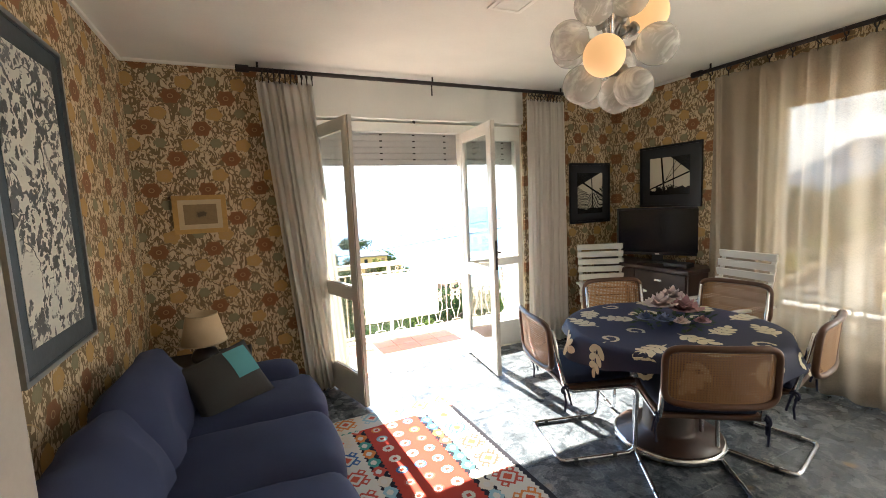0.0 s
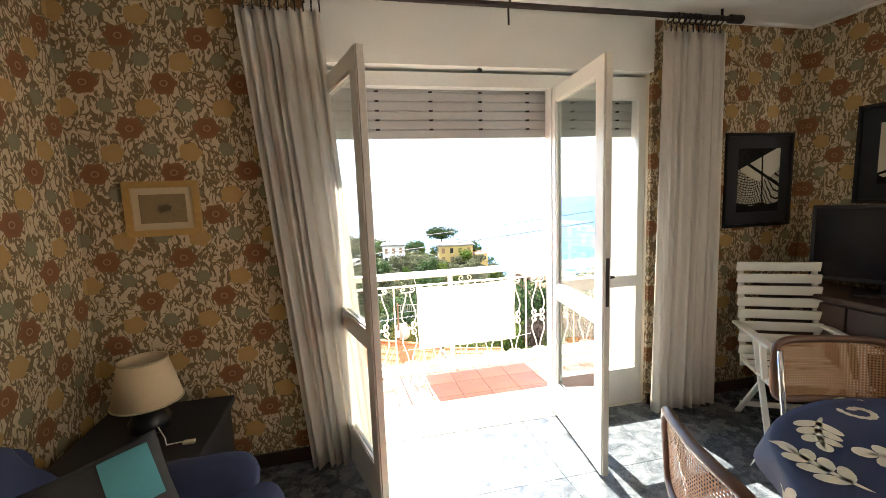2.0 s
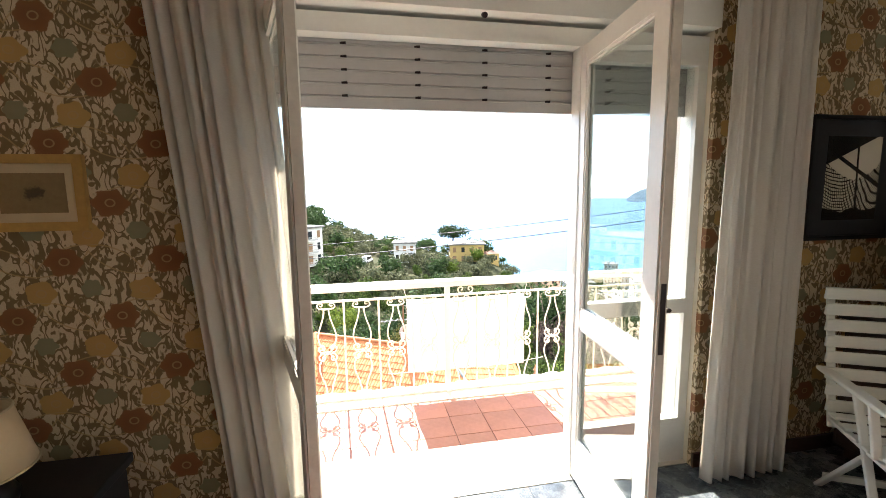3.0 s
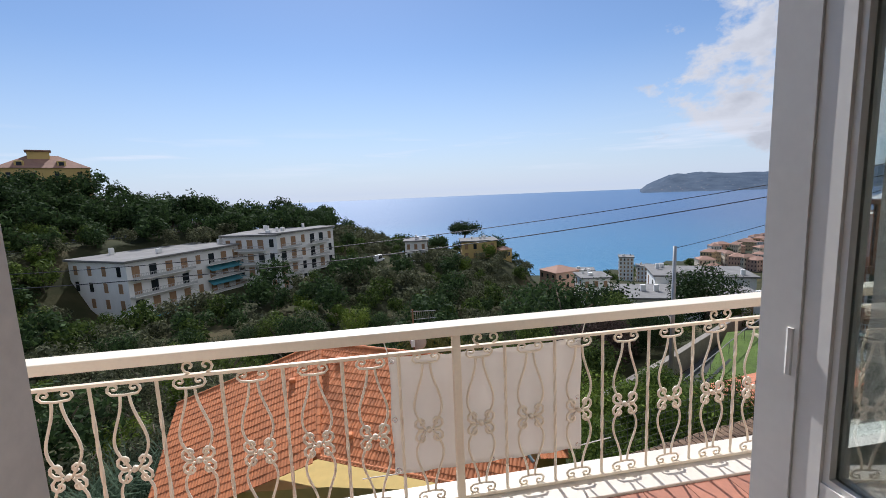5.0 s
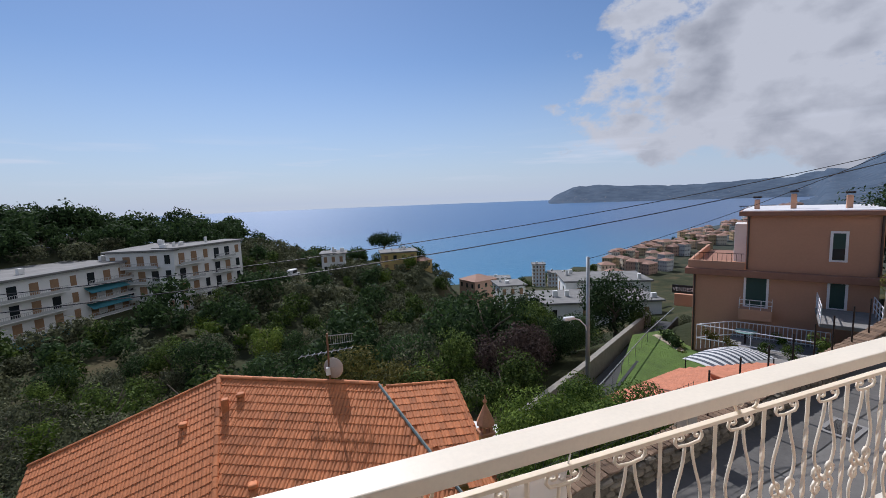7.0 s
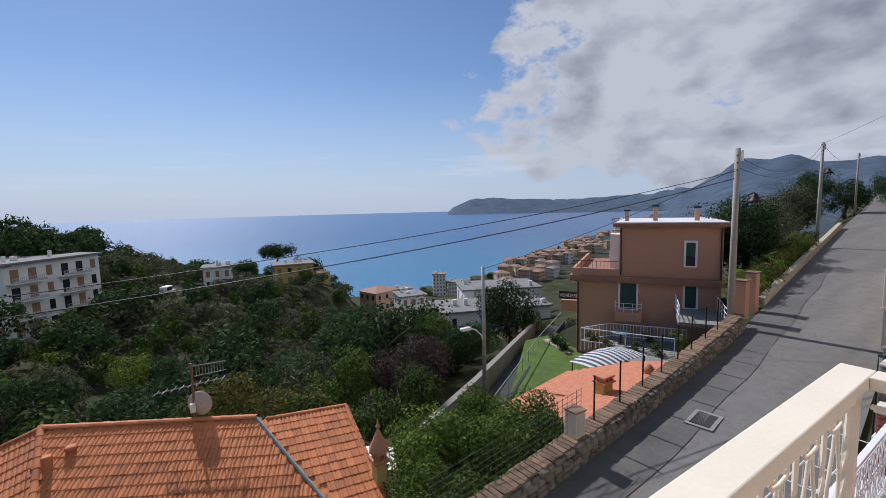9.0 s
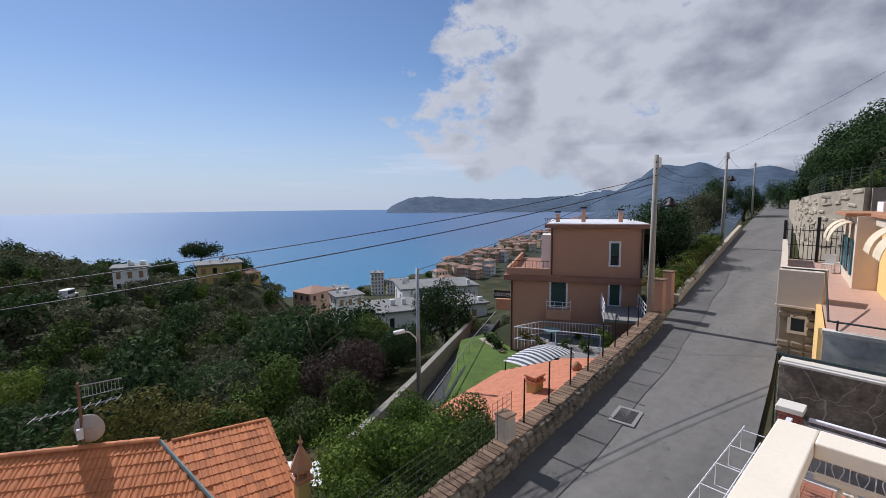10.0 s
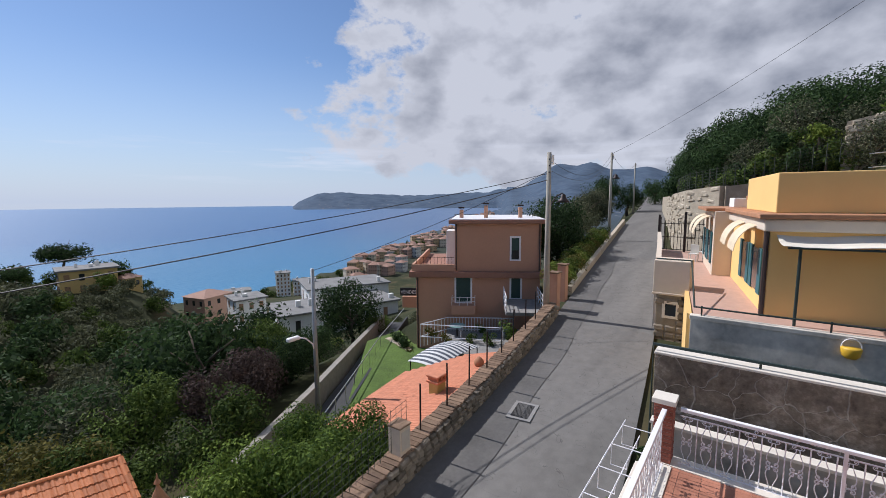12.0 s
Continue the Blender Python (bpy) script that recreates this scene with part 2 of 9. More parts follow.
# ---- room structure ----
X0, X1, Y0, Y1, ZC = 0.80, 5.43, -1.2, 4.02, 2.63     # inner faces
YO = 4.20                                             # outer face of the window wall
DX0, DX1, DZ = 1.98, 4.14, 2.29                       # balcony opening


def wallpaper():
    M = Mat("poppy_wallpaper").set(0.8, 0.0, 0.3)
    g = M.world()
    s = M.n.new("ShaderNodeSeparateXYZ")
    M.l.new(g, s.inputs[0])
    u = M.math("ADD", s.outputs[0], M.math("MULTIPLY", s.outputs[1], 1.0))
    v = s.outputs[2]
    W, Hh = 0.36, 0.45
    warp = M.noise(g, 22.0, 4, 0.6)
    fine = M.noise(g, 60.0, 3)
    base = M.mix(M.noise(g, 180.0, 2), (0.52, 0.40, 0.245), (0.68, 0.545, 0.365))
    # stems and leaves: thin distorted bands
    comb = M.n.new("ShaderNodeCombineXYZ")
    M.l.new(u, comb.inputs[0])
    M.l.new(M.math("MULTIPLY", v, 0.55), comb.inputs[1])
    n1 = M.noise(comb.outputs[0], 24.0, 1, 0.4, dist=1.2)
    stem = M.math("MULTIPLY", M.math("SUBTRACT", 0.07, M.math("ABSOLUTE", M.math("SUBTRACT", n1, 0.5))), 50.0, True)
    n2 = M.noise(comb.outputs[0], 38.0, 1, 0.4, dist=0.9)
    stem2 = M.math("MULTIPLY", M.math("SUBTRACT", n2, 0.56), 16.0, True)
    col = M.mix(M.math("MULTIPLY", M.math("MAXIMUM", stem, stem2), 0.9), base, (0.155, 0.098, 0.04))

    def flower(col, du, dv, r, c1, c2, petals, eye):
        fu = M.math("MULTIPLY", M.math("SUBTRACT", M.math("FRACT", M.math("ADD", M.math("DIVIDE", u, W), du + 40.0)), 0.5), W)
        fv = M.math("MULTIPLY", M.math("SUBTRACT", M.math("FRACT", M.math("ADD", M.math("DIVIDE", v, Hh), dv + 40.0)), 0.5), Hh * 1.15)
        rad = M.math("SQRT", M.math("ADD", M.math("MULTIPLY", fu, fu), M.math("MULTIPLY", fv, fv)))
        ang = M.math("ARCTAN2", fv, fu)
        edge = M.math("MULTIPLY", M.math("COSINE", M.math("MULTIPLY", ang, petals)), 0.08 * r)
        edge = M.math("ADD", edge, M.math("MULTIPLY", M.math("SUBTRACT", warp, 0.5), 0.6 * r))
        d = M.math("SUBTRACT", M.math("ADD", edge, r), rad)
        f = M.math("MULTIPLY", d, 220.0, True)
        shade = M.mix(M.math("MULTIPLY", M.math("ADD", rad, M.math("MULTIPLY", fine, 0.03)), 9.0, True), c2, c1)
        out = M.mix(f, col, shade)
        ring = M.math("MULTIPLY", M.math("SUBTRACT", 0.004, M.math("ABSOLUTE", M.math("SUBTRACT", rad, eye))), 500.0, True)
        return M.mix(M.math("MULTIPLY", ring, 0.7), out, (0.45, 0.30, 0.14))

    for du, dv in ((0.25, 0.27), (0.75, 0.77)):
        col = flower(col, du, dv, 0.056, (0.44, 0.265, 0.085), (0.48, 0.30, 0.115), 5, 0.016)
    for du, dv in ((0.76, 0.24), (0.26, 0.74)):
        col = flower(col, du, dv, 0.042, (0.20, 0.185, 0.10), (0.26, 0.235, 0.14), 6, 0.2)
    for du, dv in ((0.0, 0.0), (0.5, 0.5)):
        col = flower(col, du, dv, 0.064, (0.27, 0.125, 0.052), (0.20, 0.085, 0.038), 6, 0.016)
    M.color(col)
    M.bump(M.math("ADD", stem, M.noise(g, 300.0, 2)), 0.15, 0.002)
    return M.m


def marble():
    M = Mat("dark_marble").set(0.22, 0.0, 0.5)
    g = M.world()
    o = M.n.new("ShaderNodeObjectInfo").outputs["Random"]
    off = M.n.new("ShaderNodeCombineXYZ")
    M.l.new(M.math("MULTIPLY", o, 37.0), off.inputs[0])
    M.l.new(M.math("MULTIPLY", o, 91.0), off.inputs[1])
    va = M.n.new("ShaderNodeVectorMath")
    M.l.new(g, va.inputs[0])
    M.l.new(off.outputs[0], va.inputs[1])
    v = va.outputs[0]
    a = M.noise(v, 7.0, 6, 0.65, dist=1.6)
    b = M.noise(v, 26.0, 5, 0.6, dist=2.2)
    base = M.ramp(M.math("ADD", M.math("MULTIPLY", a, 0.55), M.math("MULTIPLY", M.noise(v, 55.0, 4, 0.7, dist=2.5), 0.45)), [(0.36, (0.022, 0.027, 0.031)), (0.5, (0.075, 0.088, 0.097)), (0.64, (0.19, 0.205, 0.215))])
    vein = M.math("MULTIPLY", M.math("SUBTRACT", 0.035, M.math("ABSOLUTE", M.math("SUBTRACT", b, 0.5))), 22.0, True)
    vein = M.math("MULTIPLY", vein, M.math("MULTIPLY", M.math("SUBTRACT", a, 0.38), 3.5, True))
    col = M.mix(vein, base, (0.30, 0.30, 0.28))
    spot = M.math("MULTIPLY", M.math("SUBTRACT", M.noise(v, 5.0, 2), 0.69), 14.0, True)
    col = M.mix(M.math("MULTIPLY", spot, 0.6), col, (0.36, 0.26, 0.14))
    M.color(col)
    r = M.math("ADD", 0.14, M.math("MULTIPLY", M.noise(g, 9.0, 4), 0.25))
    M.l.new(r, M.b.inputs["Roughness"])
    return M.m


PAPER, MARBLE = wallpaper(), marble()
TERRA = plain("terracotta_tile", (0.40, 0.17, 0.105), 0.55, vary=0.2, fine=30, per_object=0.35, bump=0.2)
STONE_SILL = plain("pale_marble_sill", (0.72, 0.66, 0.56), 0.4, vary=0.1)
GROUT = plain("grout", (0.07, 0.065, 0.06), 0.9)

bm = bmesh.new()
box(bm, X0 - 0.25, Y0 - 0.25, -0.30, X1 + 0.25, YO, -0.012)
structure("floor", bm, GROUT, "concrete bed under the dark marble tiles", "floor")
bm = bmesh.new()
box(bm, X0 - 0.25, Y0 - 0.25, ZC, X1 + 0.25, YO, ZC + 0.25)
structure("ceiling", bm, PLASTER, "white plastered ceiling of the living room", "ceiling")
bm = bmesh.new()
box(bm, X0 - 0.25, Y0, -0.012, X0, Y1, ZC)
structure("wall_west", bm, PAPER, "wall papered with orange poppies", "wall")
# window wall: left piece, right piece, lintel
bm = bmesh.new()
box(bm, X0 - 0.25, Y1, -0.012, DX0, Y1 + 0.03, ZC)
box(bm, DX1, Y1, -0.012, X1, Y1 + 0.03, ZC)
structure("wall_north", bm, PAPER, "window wall papered with orange poppies", "wall")
bm = bmesh.new()
box(bm, X0 - 0.25, Y1 + 0.03, -0.012, DX0, YO, ZC)
box(bm, DX1, Y1 + 0.03, -0.012, X1 + 0.25, YO, ZC)
box(bm, DX0, Y1 + 0.15, DZ, DX1, YO, ZC)
structure("wall_north_masonry", bm, PLASTER_OUT, "plastered masonry of the house front", "wall")
bm = bmesh.new()
box(bm, DX0, Y1 - 0.012, DZ, DX1, Y1 + 0.15, ZC)
structure("shutter_box", bm, PLASTER, "white boxed lintel over the balcony door", "wall")
bm = bmesh.new()
# WY0 runs the window on out of view, where the added lamp shines in
WY0, WY1, WZ0, WZ1 = -0.75, 2.45, 0.30, 2.25
box(bm, X1, Y0, -0.012, X1 + 0.03, WY0, ZC)
box(bm, X1, WY1, -0.012, X1 + 0.03, Y1, ZC)
box(bm, X1, WY0, -0.012, X1 + 0.03, WY1, WZ0)
box(bm, X1, WY0, WZ1, X1 + 0.03, WY1, ZC)
structure("wall_east", bm, PAPER, "side wall papered with orange poppies", "wall")
bm = bmesh.new()
box(bm, X1 + 0.03, Y0 - 0.25, -0.012, X1 + 0.25, WY0, ZC)
box(bm, X1 + 0.03, WY1, -0.012, X1 + 0.25, Y1 + 0.03, ZC)
box(bm, X1 + 0.03, WY0, -0.012, X1 + 0.25, WY1, WZ0)
box(bm, X1 + 0.03, WY0, WZ1, X1 + 0.25, WY1, ZC)
structure("wall_east_masonry", bm, PLASTER_OUT, "plastered masonry of the house side", "wall")
bm = bmesh.new()
box(bm, X0 - 0.25, Y0 - 0.25, -0.012, X1 + 0.03, Y0, ZC)
structure("wall_south", bm, PLASTER, "plain plastered back wall", "wall")
bm = rbox(X0, 0.85, 0.0, 1.16, 1.25, ZC, 0.008)
structure("wall_pier", bm, plain("beige_pier_paint", (0.40, 0.355, 0.30), 0.85, vary=0.07, fine=70, coarse=2, bump=0.25), "beige plastered wall end beside the doorway", "wall")
# cornice strip under the ceiling
bm = bmesh.new()
box(bm, X0, Y1 - 0.02, ZC - 0.02, DX0, Y1, ZC)
box(bm, DX1, Y1 - 0.02, ZC - 0.02, X1, Y1, ZC)
box(bm, X0, Y0, ZC - 0.02, X0 + 0.02, Y1 - 0.02, ZC)
box(bm, X1 - 0.02, Y0, ZC - 0.02, X1, Y1 - 0.02, ZC)
structure("trim", bm, WHITE, "narrow white strip under the ceiling", "trim")
bm = bmesh.new()
box(bm, X0, Y1 - 0.014, 0.0, DX0, Y1, 0.08)
box(bm, DX1, Y1 - 0.014, 0.0, X1, Y1, 0.08)
box(bm, X0, 1.25, 0.0, X0 + 0.014, Y1 - 0.014, 0.08)
box(bm, X1 - 0.014, Y0, 0.0, X1, Y1 - 0.014, 0.08)
structure("baseboard", bm, DARKWOOD, "dark skirting board along the walls", "baseboard")

# outer reveal of the balcony door, beyond the shutter
YR = 4.44
bm = bmesh.new()
box(bm, -4.0, YO, -0.30, 1.962, YR, 3.2)
box(bm, DX1 - 0.02, YO, -0.30, X1 + 0.25, YR, 3.2)
box(bm, 1.962, YO, 2.30, DX1 - 0.02, YR, 3.2)
structure("wall_reveal", bm, plain("worn_reveal_render", (0.52, 0.47, 0.41), 0.9, vary=0.16, fine=26, coarse=5, bump=0.35), "worn greyish plaster reveal outside the shutter", "wall")

# house body around and below the room
bm = bmesh.new()
box(bm, -4.0, -8.0, -8.5, X1 + 0.25, YO - 0.02, -0.30)
box(bm, -4.0, -8.0, -0.30, X0 - 0.25, YO, 3.2)
box(bm, X0 - 0.25, -8.0, -0.30, X1 + 0.25, Y0 - 0.25, 3.2)
box(bm, X0 - 0.25, Y0 - 0.25, ZC + 0.25, X1 + 0.25, YO, 3.2)
structure("house_body", bm, PLASTER_OUT, "plastered body of the house with the balcony", "house")

# ---- balcony door, side light and shutter ----
FY = Y1 + 0.06      # frame plane
bm = bmesh.new()
box(bm, DX0, FY, 0.0, DX0 + 0.045, FY + 0.08, DZ - 0.02)
box(bm, 3.445, FY, 0.0, 3.515, FY + 0.08, 2.19)
box(bm, 4.09, FY, 0.0, DX1, FY + 0.08, DZ - 0.02)
box(bm, DX0 + 0.045, FY, 2.19, 4.09, FY + 0.08, DZ - 0.02)
box(bm, 3.515, FY, 0.0, 4.09, FY + 0.06, 0.26)
box(bm, 3.515, FY, 0.86, 4.09, FY + 0.06, 0.94)
box(bm, 3.515, FY, 2.13, 4.09, FY + 0.06, 2.19)
wf = structure("window_1", bm, WHITE, "white painted door frame with a fixed side light", "window")
for z0, z1 in ((0.26, 0.86), (0.94, 2.13)):
    bm = bmesh.new()
    box(bm, 3.515, FY + 0.025, z0, 4.09, FY + 0.031, z1)
    p = part("pane", bm, GLASS, wf, "clear glass pane")
    p.visible_shadow = False
bm = bmesh.new()
box(bm, DX0, Y1 + 0.03, -0.12, DX1, YR + 0.03, 0.004)
structure("threshold", bm, STONE_SILL, "pale stone threshold of the balcony door", "threshold")


def door_leaf(name, width, m, side, label):
    """A glazed leaf: hinge at the origin, opening along +x; side is the handle's face."""
    d = tagged(thing(name, m, label, "door", "", "structure"), label)
    t, H = 0.042, 2.185
    bm = bmesh.new()
    box(bm, 0, -t / 2, 0.02, 0.062, t / 2, H)
    box(bm, width - 0.085, -t / 2, 0.02, width, t / 2, H)
    for z0, z1 in ((0.02, 0.24), (0.84, 0.93), (H - 0.08, H)):
        box(bm, 0.062, -t / 2 + 0.002, z0, width - 0.085, t / 2 - 0.002, z1)
    for z0, z1 in ((0.24, 0.84), (0.93, H - 0.08)):
        for y in (-t / 2 + 0.006, t / 2 - 0.018):
            box(bm, 0.062, y, z0, 0.074, y + 0.012, z1)
            box(bm, width - 0.097, y, z0, width - 0.085, y + 0.012, z1)
            box(bm, 0.074, y, z0, width - 0.097, y + 0.012, z0 + 0.012)
            box(bm, 0.074, y, z1 - 0.012, width - 0.097, y + 0.012, z1)
    part("leaf_frame", bm, WHITE, d)
    bm = bmesh.new()
    box(bm, width, -t / 2 + 0.006, 0.02, width + 0.012, t / 2 - 0.006, H)
    part("meeting_edge", bm, plain("worn_edge_paint", (0.50, 0.45, 0.38), 0.6, vary=0.25), d, "worn beige meeting edge")
    for z0, z1 in ((0.24, 0.84), (0.93, H - 0.08)):
        bm = bmesh.new()
        box(bm, 0.064, -0.003, z0 + 0.002, width - 0.087, 0.003, z1 - 0.002)
        p = part("pane", bm, GLASS, d, "clear glass pane")
        p.visible_shadow = False
    if side:
        bm = rbox(width - 0.055, side * 0.021 - 0.003, 0.98, width - 0.030, side * 0.021 + 0.003, 1.16, 0.002)
        h = part("handle_plate", bm, IRON, d, "dark metal handle plate")
        bm = bmesh.new()
        tube(bm, [(width - 0.043, side * 0.02, 1.09), (width - 0.043, side * 0.06, 1.09), (width - 0.10, side * 0.062, 1.088), (width - 0.15, side * 0.06, 1.082)], 0.008, 8)
        part("handle_lever", bm, IRON, h, "dark metal lever")
        bm = rbox(width + 0.0115, -0.009, 0.95, width + 0.0145, 0.009, 1.20, 0.001)
        part("lock_face", bm, IRON, d, "dark lock plate")
    for z in (0.3, 1.1, 1.9):
        bm = bmesh.new()
        tube(bm, [(-0.008, -t / 2 - 0.004, z), (-0.008, -t / 2 - 0.004, z + 0.09)], 0.008, 8)
        part("hinge", bm, WHITE, d)
    return d


door_leaf("door_1", 0.70, pose(2.04, 4.085, 0, 0, 0, -74.5), 0, "white glazed balcony door leaf standing open")
door_leaf("door_2", 0.70, pose(3.472, 4.085, 0, 0, 0, -96.5), 1, "white glazed balcony door leaf with dark handle, open")

sh = thing("roller_shutter", (0, 0, 0), "grey slatted roller shutter, mostly raised", "shutter", "", "structure")
for i in range(7):
    z = 1.895 + i * 0.056
    bm = rbox(DX0 + 0.05, FY + 0.085, z, 4.10, FY + 0.098, z + 0.0555, 0.004, 2)
    part("slat", bm, SHUTTER, sh)
    bm = bmesh.new()
    box(bm, DX0 + 0.05, FY + 0.080, z + 0.046, 4.10, FY + 0.0855, z + 0.050)
    part("slat_rib", bm, SHUTTER, sh)
bm = bmesh.new()
for i in (1, 2, 3, 4, 5, 6):
    for x in (2.35, 2.68, 3.0, 3.32, 3.64, 3.98):
        tube(bm, [(x - 0.012, FY + 0.088, 1.895 + i * 0.056), (x + 0.012, FY + 0.080, 1.895 + i * 0.056)], 0.006, 6)
part("slat_clips", bm, IRON, sh, "small dark links between the slats")
for x in (DX0 + 0.02, 4.10):
    bm = bmesh.new()
    box(bm, x, FY + 0.082, 0.004, x + 0.03, FY + 0.118, 2.27)
    part("guide_rail", bm, WHITE, sh)
bm = bmesh.new()
tube(bm, [(2.95, Y1 - 0.01, 2.27), (2.95, Y1 - 0.03, 2.262)], 0.012, 8)
part("catch", bm, IRON, sh)

# ---- side window with guard rail ----
bm = bmesh.new()
xw = X1 + 0.12
box(bm, xw, WY0, WZ0, xw + 0.06, WY0 + 0.07, WZ1)
box(bm, xw, WY1 - 0.07, WZ0, xw + 0.06, WY1, WZ1)
box(bm, xw, (WY0 + WY1) / 2 - 0.06, WZ0, xw + 0.06, (WY0 + WY1) / 2 + 0.06, WZ1)
for za, zb in ((WZ0, WZ0 + 0.12), (WZ1 - 0.08, WZ1)):
    box(bm, xw + 0.003, WY0 + 0.07, za, xw + 0.057, (WY0 + WY1) / 2 - 0.06, zb)
    box(bm, xw + 0.003, (WY0 + WY1) / 2 + 0.06, za, xw + 0.057, WY1 - 0.07, zb)
w2 = structure("window_2", bm, WHITE, "white framed side window behind the sheer curtain", "window")
for ya, yb in ((WY0 + 0.07, (WY0 + WY1) / 2 - 0.06), ((WY0 + WY1) / 2 + 0.06, WY1 - 0.07)):
    bm = bmesh.new()
    box(bm, xw + 0.027, ya, WZ0 + 0.12, xw + 0.033, yb, WZ1 - 0.08)
    p = part("pane", bm, GLASS, w2, "clear glass pane")
    p.visible_shadow = False
gr = thing("window_guard_rail", (0, 0, 0), "cream metal guard rail outside the side window", "railing", "", "structure")
for z in (0.42, 0.98):
    bm = bmesh.new()
    box(bm, X1 + 0.26, WY0 - 0.05, z, X1 + 0.29, WY1 + 0.05, z + 0.035)
    part("guard_bar", bm, RAILW, gr)
for i in range(24):
    bm = bmesh.new()
    y = WY0 + 0.03 + i * 0.137
    tube(bm, [(X1 + 0.275, y, 0.455), (X1 + 0.275, y, 0.98)], 0.007, 6)
    part("guard_baluster", bm, RAILW, gr)

# ---- curtains and rods ----
def sheer():
    M = Mat("sheer_linen").set(0.9)
    g = M.world()
    wv = M.noise(g, 120.0, 2, stretch=(1.0, 1.0, 5.0))
    c = M.mix(wv, (0.40, 0.33, 0.25), (0.60, 0.51, 0.40))
    d = M.n.new("ShaderNodeBsdfDiffuse")
    tl = M.n.new("ShaderNodeBsdfTranslucent")
    tr = M.n.new("ShaderNodeBsdfTransparent")
    M.l.new(c, d.inputs[0])
    M.l.new(c, tl.inputs[0])
    a, b = M.n.new("ShaderNodeMixShader"), M.n.new("ShaderNodeMixShader")
    a.inputs[0].default_value = 0.5
    M.l.new(d.outputs[0], a.inputs[1])
    M.l.new(tl.outputs[0], a.inputs[2])
    M.l.new(M.math("MULTIPLY", M.math("SUBTRACT", 1.0, wv), 0.80), b.inputs[0])
    M.l.new(a.outputs[0], b.inputs[1])
    M.l.new(tr.outputs[0], b.inputs[2])
    M.l.new(b.outputs[0], M.n["Material Output"].inputs[0])
    return M.m


def linen():
    M = Mat("cream_linen_curtain").set(0.95, 0.0, 0.2)
    g = M.world()
    w1 = M.noise(g, 90.0, 2, stretch=(1.0, 1.0, 7.0))
    w2_ = M.noise(g, 12.0, 3, stretch=(1.0, 1.0, 0.15))
    f = M.math("ADD", M.math("MULTIPLY", w1, 0.6), M.math("MULTIPLY", w2_, 0.4))
    c = M.ramp(f, [(0.3, (0.76, 0.71, 0.64)), (0.7, (0.88, 0.84, 0.78))])
    M.color(c)
    M.bump(w1, 0.3, 0.002)
    tl = M.n.new("ShaderNodeBsdfTranslucent")
    M.l.new(c, tl.inputs[0])
    ms = M.n.new("ShaderNodeMixShader")
    ms.inputs[0].default_value = 0.52
    M.l.new(M.b.outputs[0], ms.inputs[1])
    M.l.new(tl.outputs[0], ms.inputs[2])
    M.l.new(ms.outputs[0], M.n["Material Output"].inputs[0])
    return M.m


LINEN, SHEER = linen(), sheer()


def drape(name, p0, p1, q0, q1, folds, amp, mat, label, z1=2.50, z0=0.015, group="", seed=0):
    """A hanging cloth between p0 and p1 at the top and q0 and q1 at the hem, with folds that deepen downwards."""
    rnd = random.Random(seed)
    ph = [rnd.uniform(-0.9, 0.9) for _ in range(folds + 2)]
    am = [rnd.uniform(0.3, 1.35) for _ in range(folds + 2)]
    nu, nv = folds * 10, 26
    bm = bmesh.new()
    rows = []
    dirx = (Vector(p1) - Vector(p0)).normalized()
    nor = Vector((-dirx.y, dirx.x, 0))
    for j in range(nv + 1):
        t = j / nv
        row = []
        for i in range(nu + 1):
            s = i / nu
            k = s * folds + 0.34 * math.sin(s * 9.0 + seed) * (1 - abs(2 * s - 1)) + 0.12 * math.sin(s * 23.0 + 2.0 * t + seed)
            k = min(max(k, 0.0), float(folds))
            ki = int(k)
            a = am[ki] * (1 - (k - ki)) + am[ki + 1] * (k - ki)
            p = ph[ki] * (1 - (k - ki)) + ph[ki + 1] * (k - ki)
            top, bot = Vector(p0).lerp(Vector(p1), s), Vector(q0).lerp(Vector(q1), s)
            c = top.lerp(bot, t)
            off = amp * a * (0.55 + 0.45 * t) * math.sin(k * math.tau + p * t)
            off += 0.3 * amp * math.sin(2 * k * math.tau + 3 * p) * (1 - 0.6 * t)
            z = z1 + (z0 - z1) * t + (0.008 * math.sin(k * math.tau * 2) if j == 0 else 0)
            row.append(bm.verts.new((c.x + nor.x * off + dirx.x * 0.3 * off, c.y + nor.y * off + dirx.y * 0.3 * off, z)))
        rows.append(row)
    for j in range(nv):
        for i in range(nu):
            bm.faces.new((rows[j][i], rows[j][i + 1], rows[j + 1][i + 1], rows[j + 1][i]))
    cur = thing(name, (0, 0, 0), label, "curtain", group)
    cl = part("cloth", bm, mat, cur, "", True)
    so = cl.modifiers.new("thickness", "SOLIDIFY")
    so.thickness = 0.003
    return cur


drape("curtain", (1.66, 3.88), (2.06, 3.88), (1.86, 3.90), (2.22, 3.90), 7, 0.030, LINEN, "cream linen curtain drawn aside, hanging to the floor", group="linen curtains", seed=3)
drape("curtain", (4.10, 3.88), (4.56, 3.88), (4.08, 3.88), (4.58, 3.88), 8, 0.030, LINEN, "cream linen curtain drawn aside, hanging to the floor", group="linen curtains", seed=5)
drape("sheer_curtain", (5.30, 2.82), (5.30, -0.9), (5.28, 2.80), (5.28, -0.9), 24, 0.03, SHEER, "translucent cream sheer curtain across the side window", seed=8)


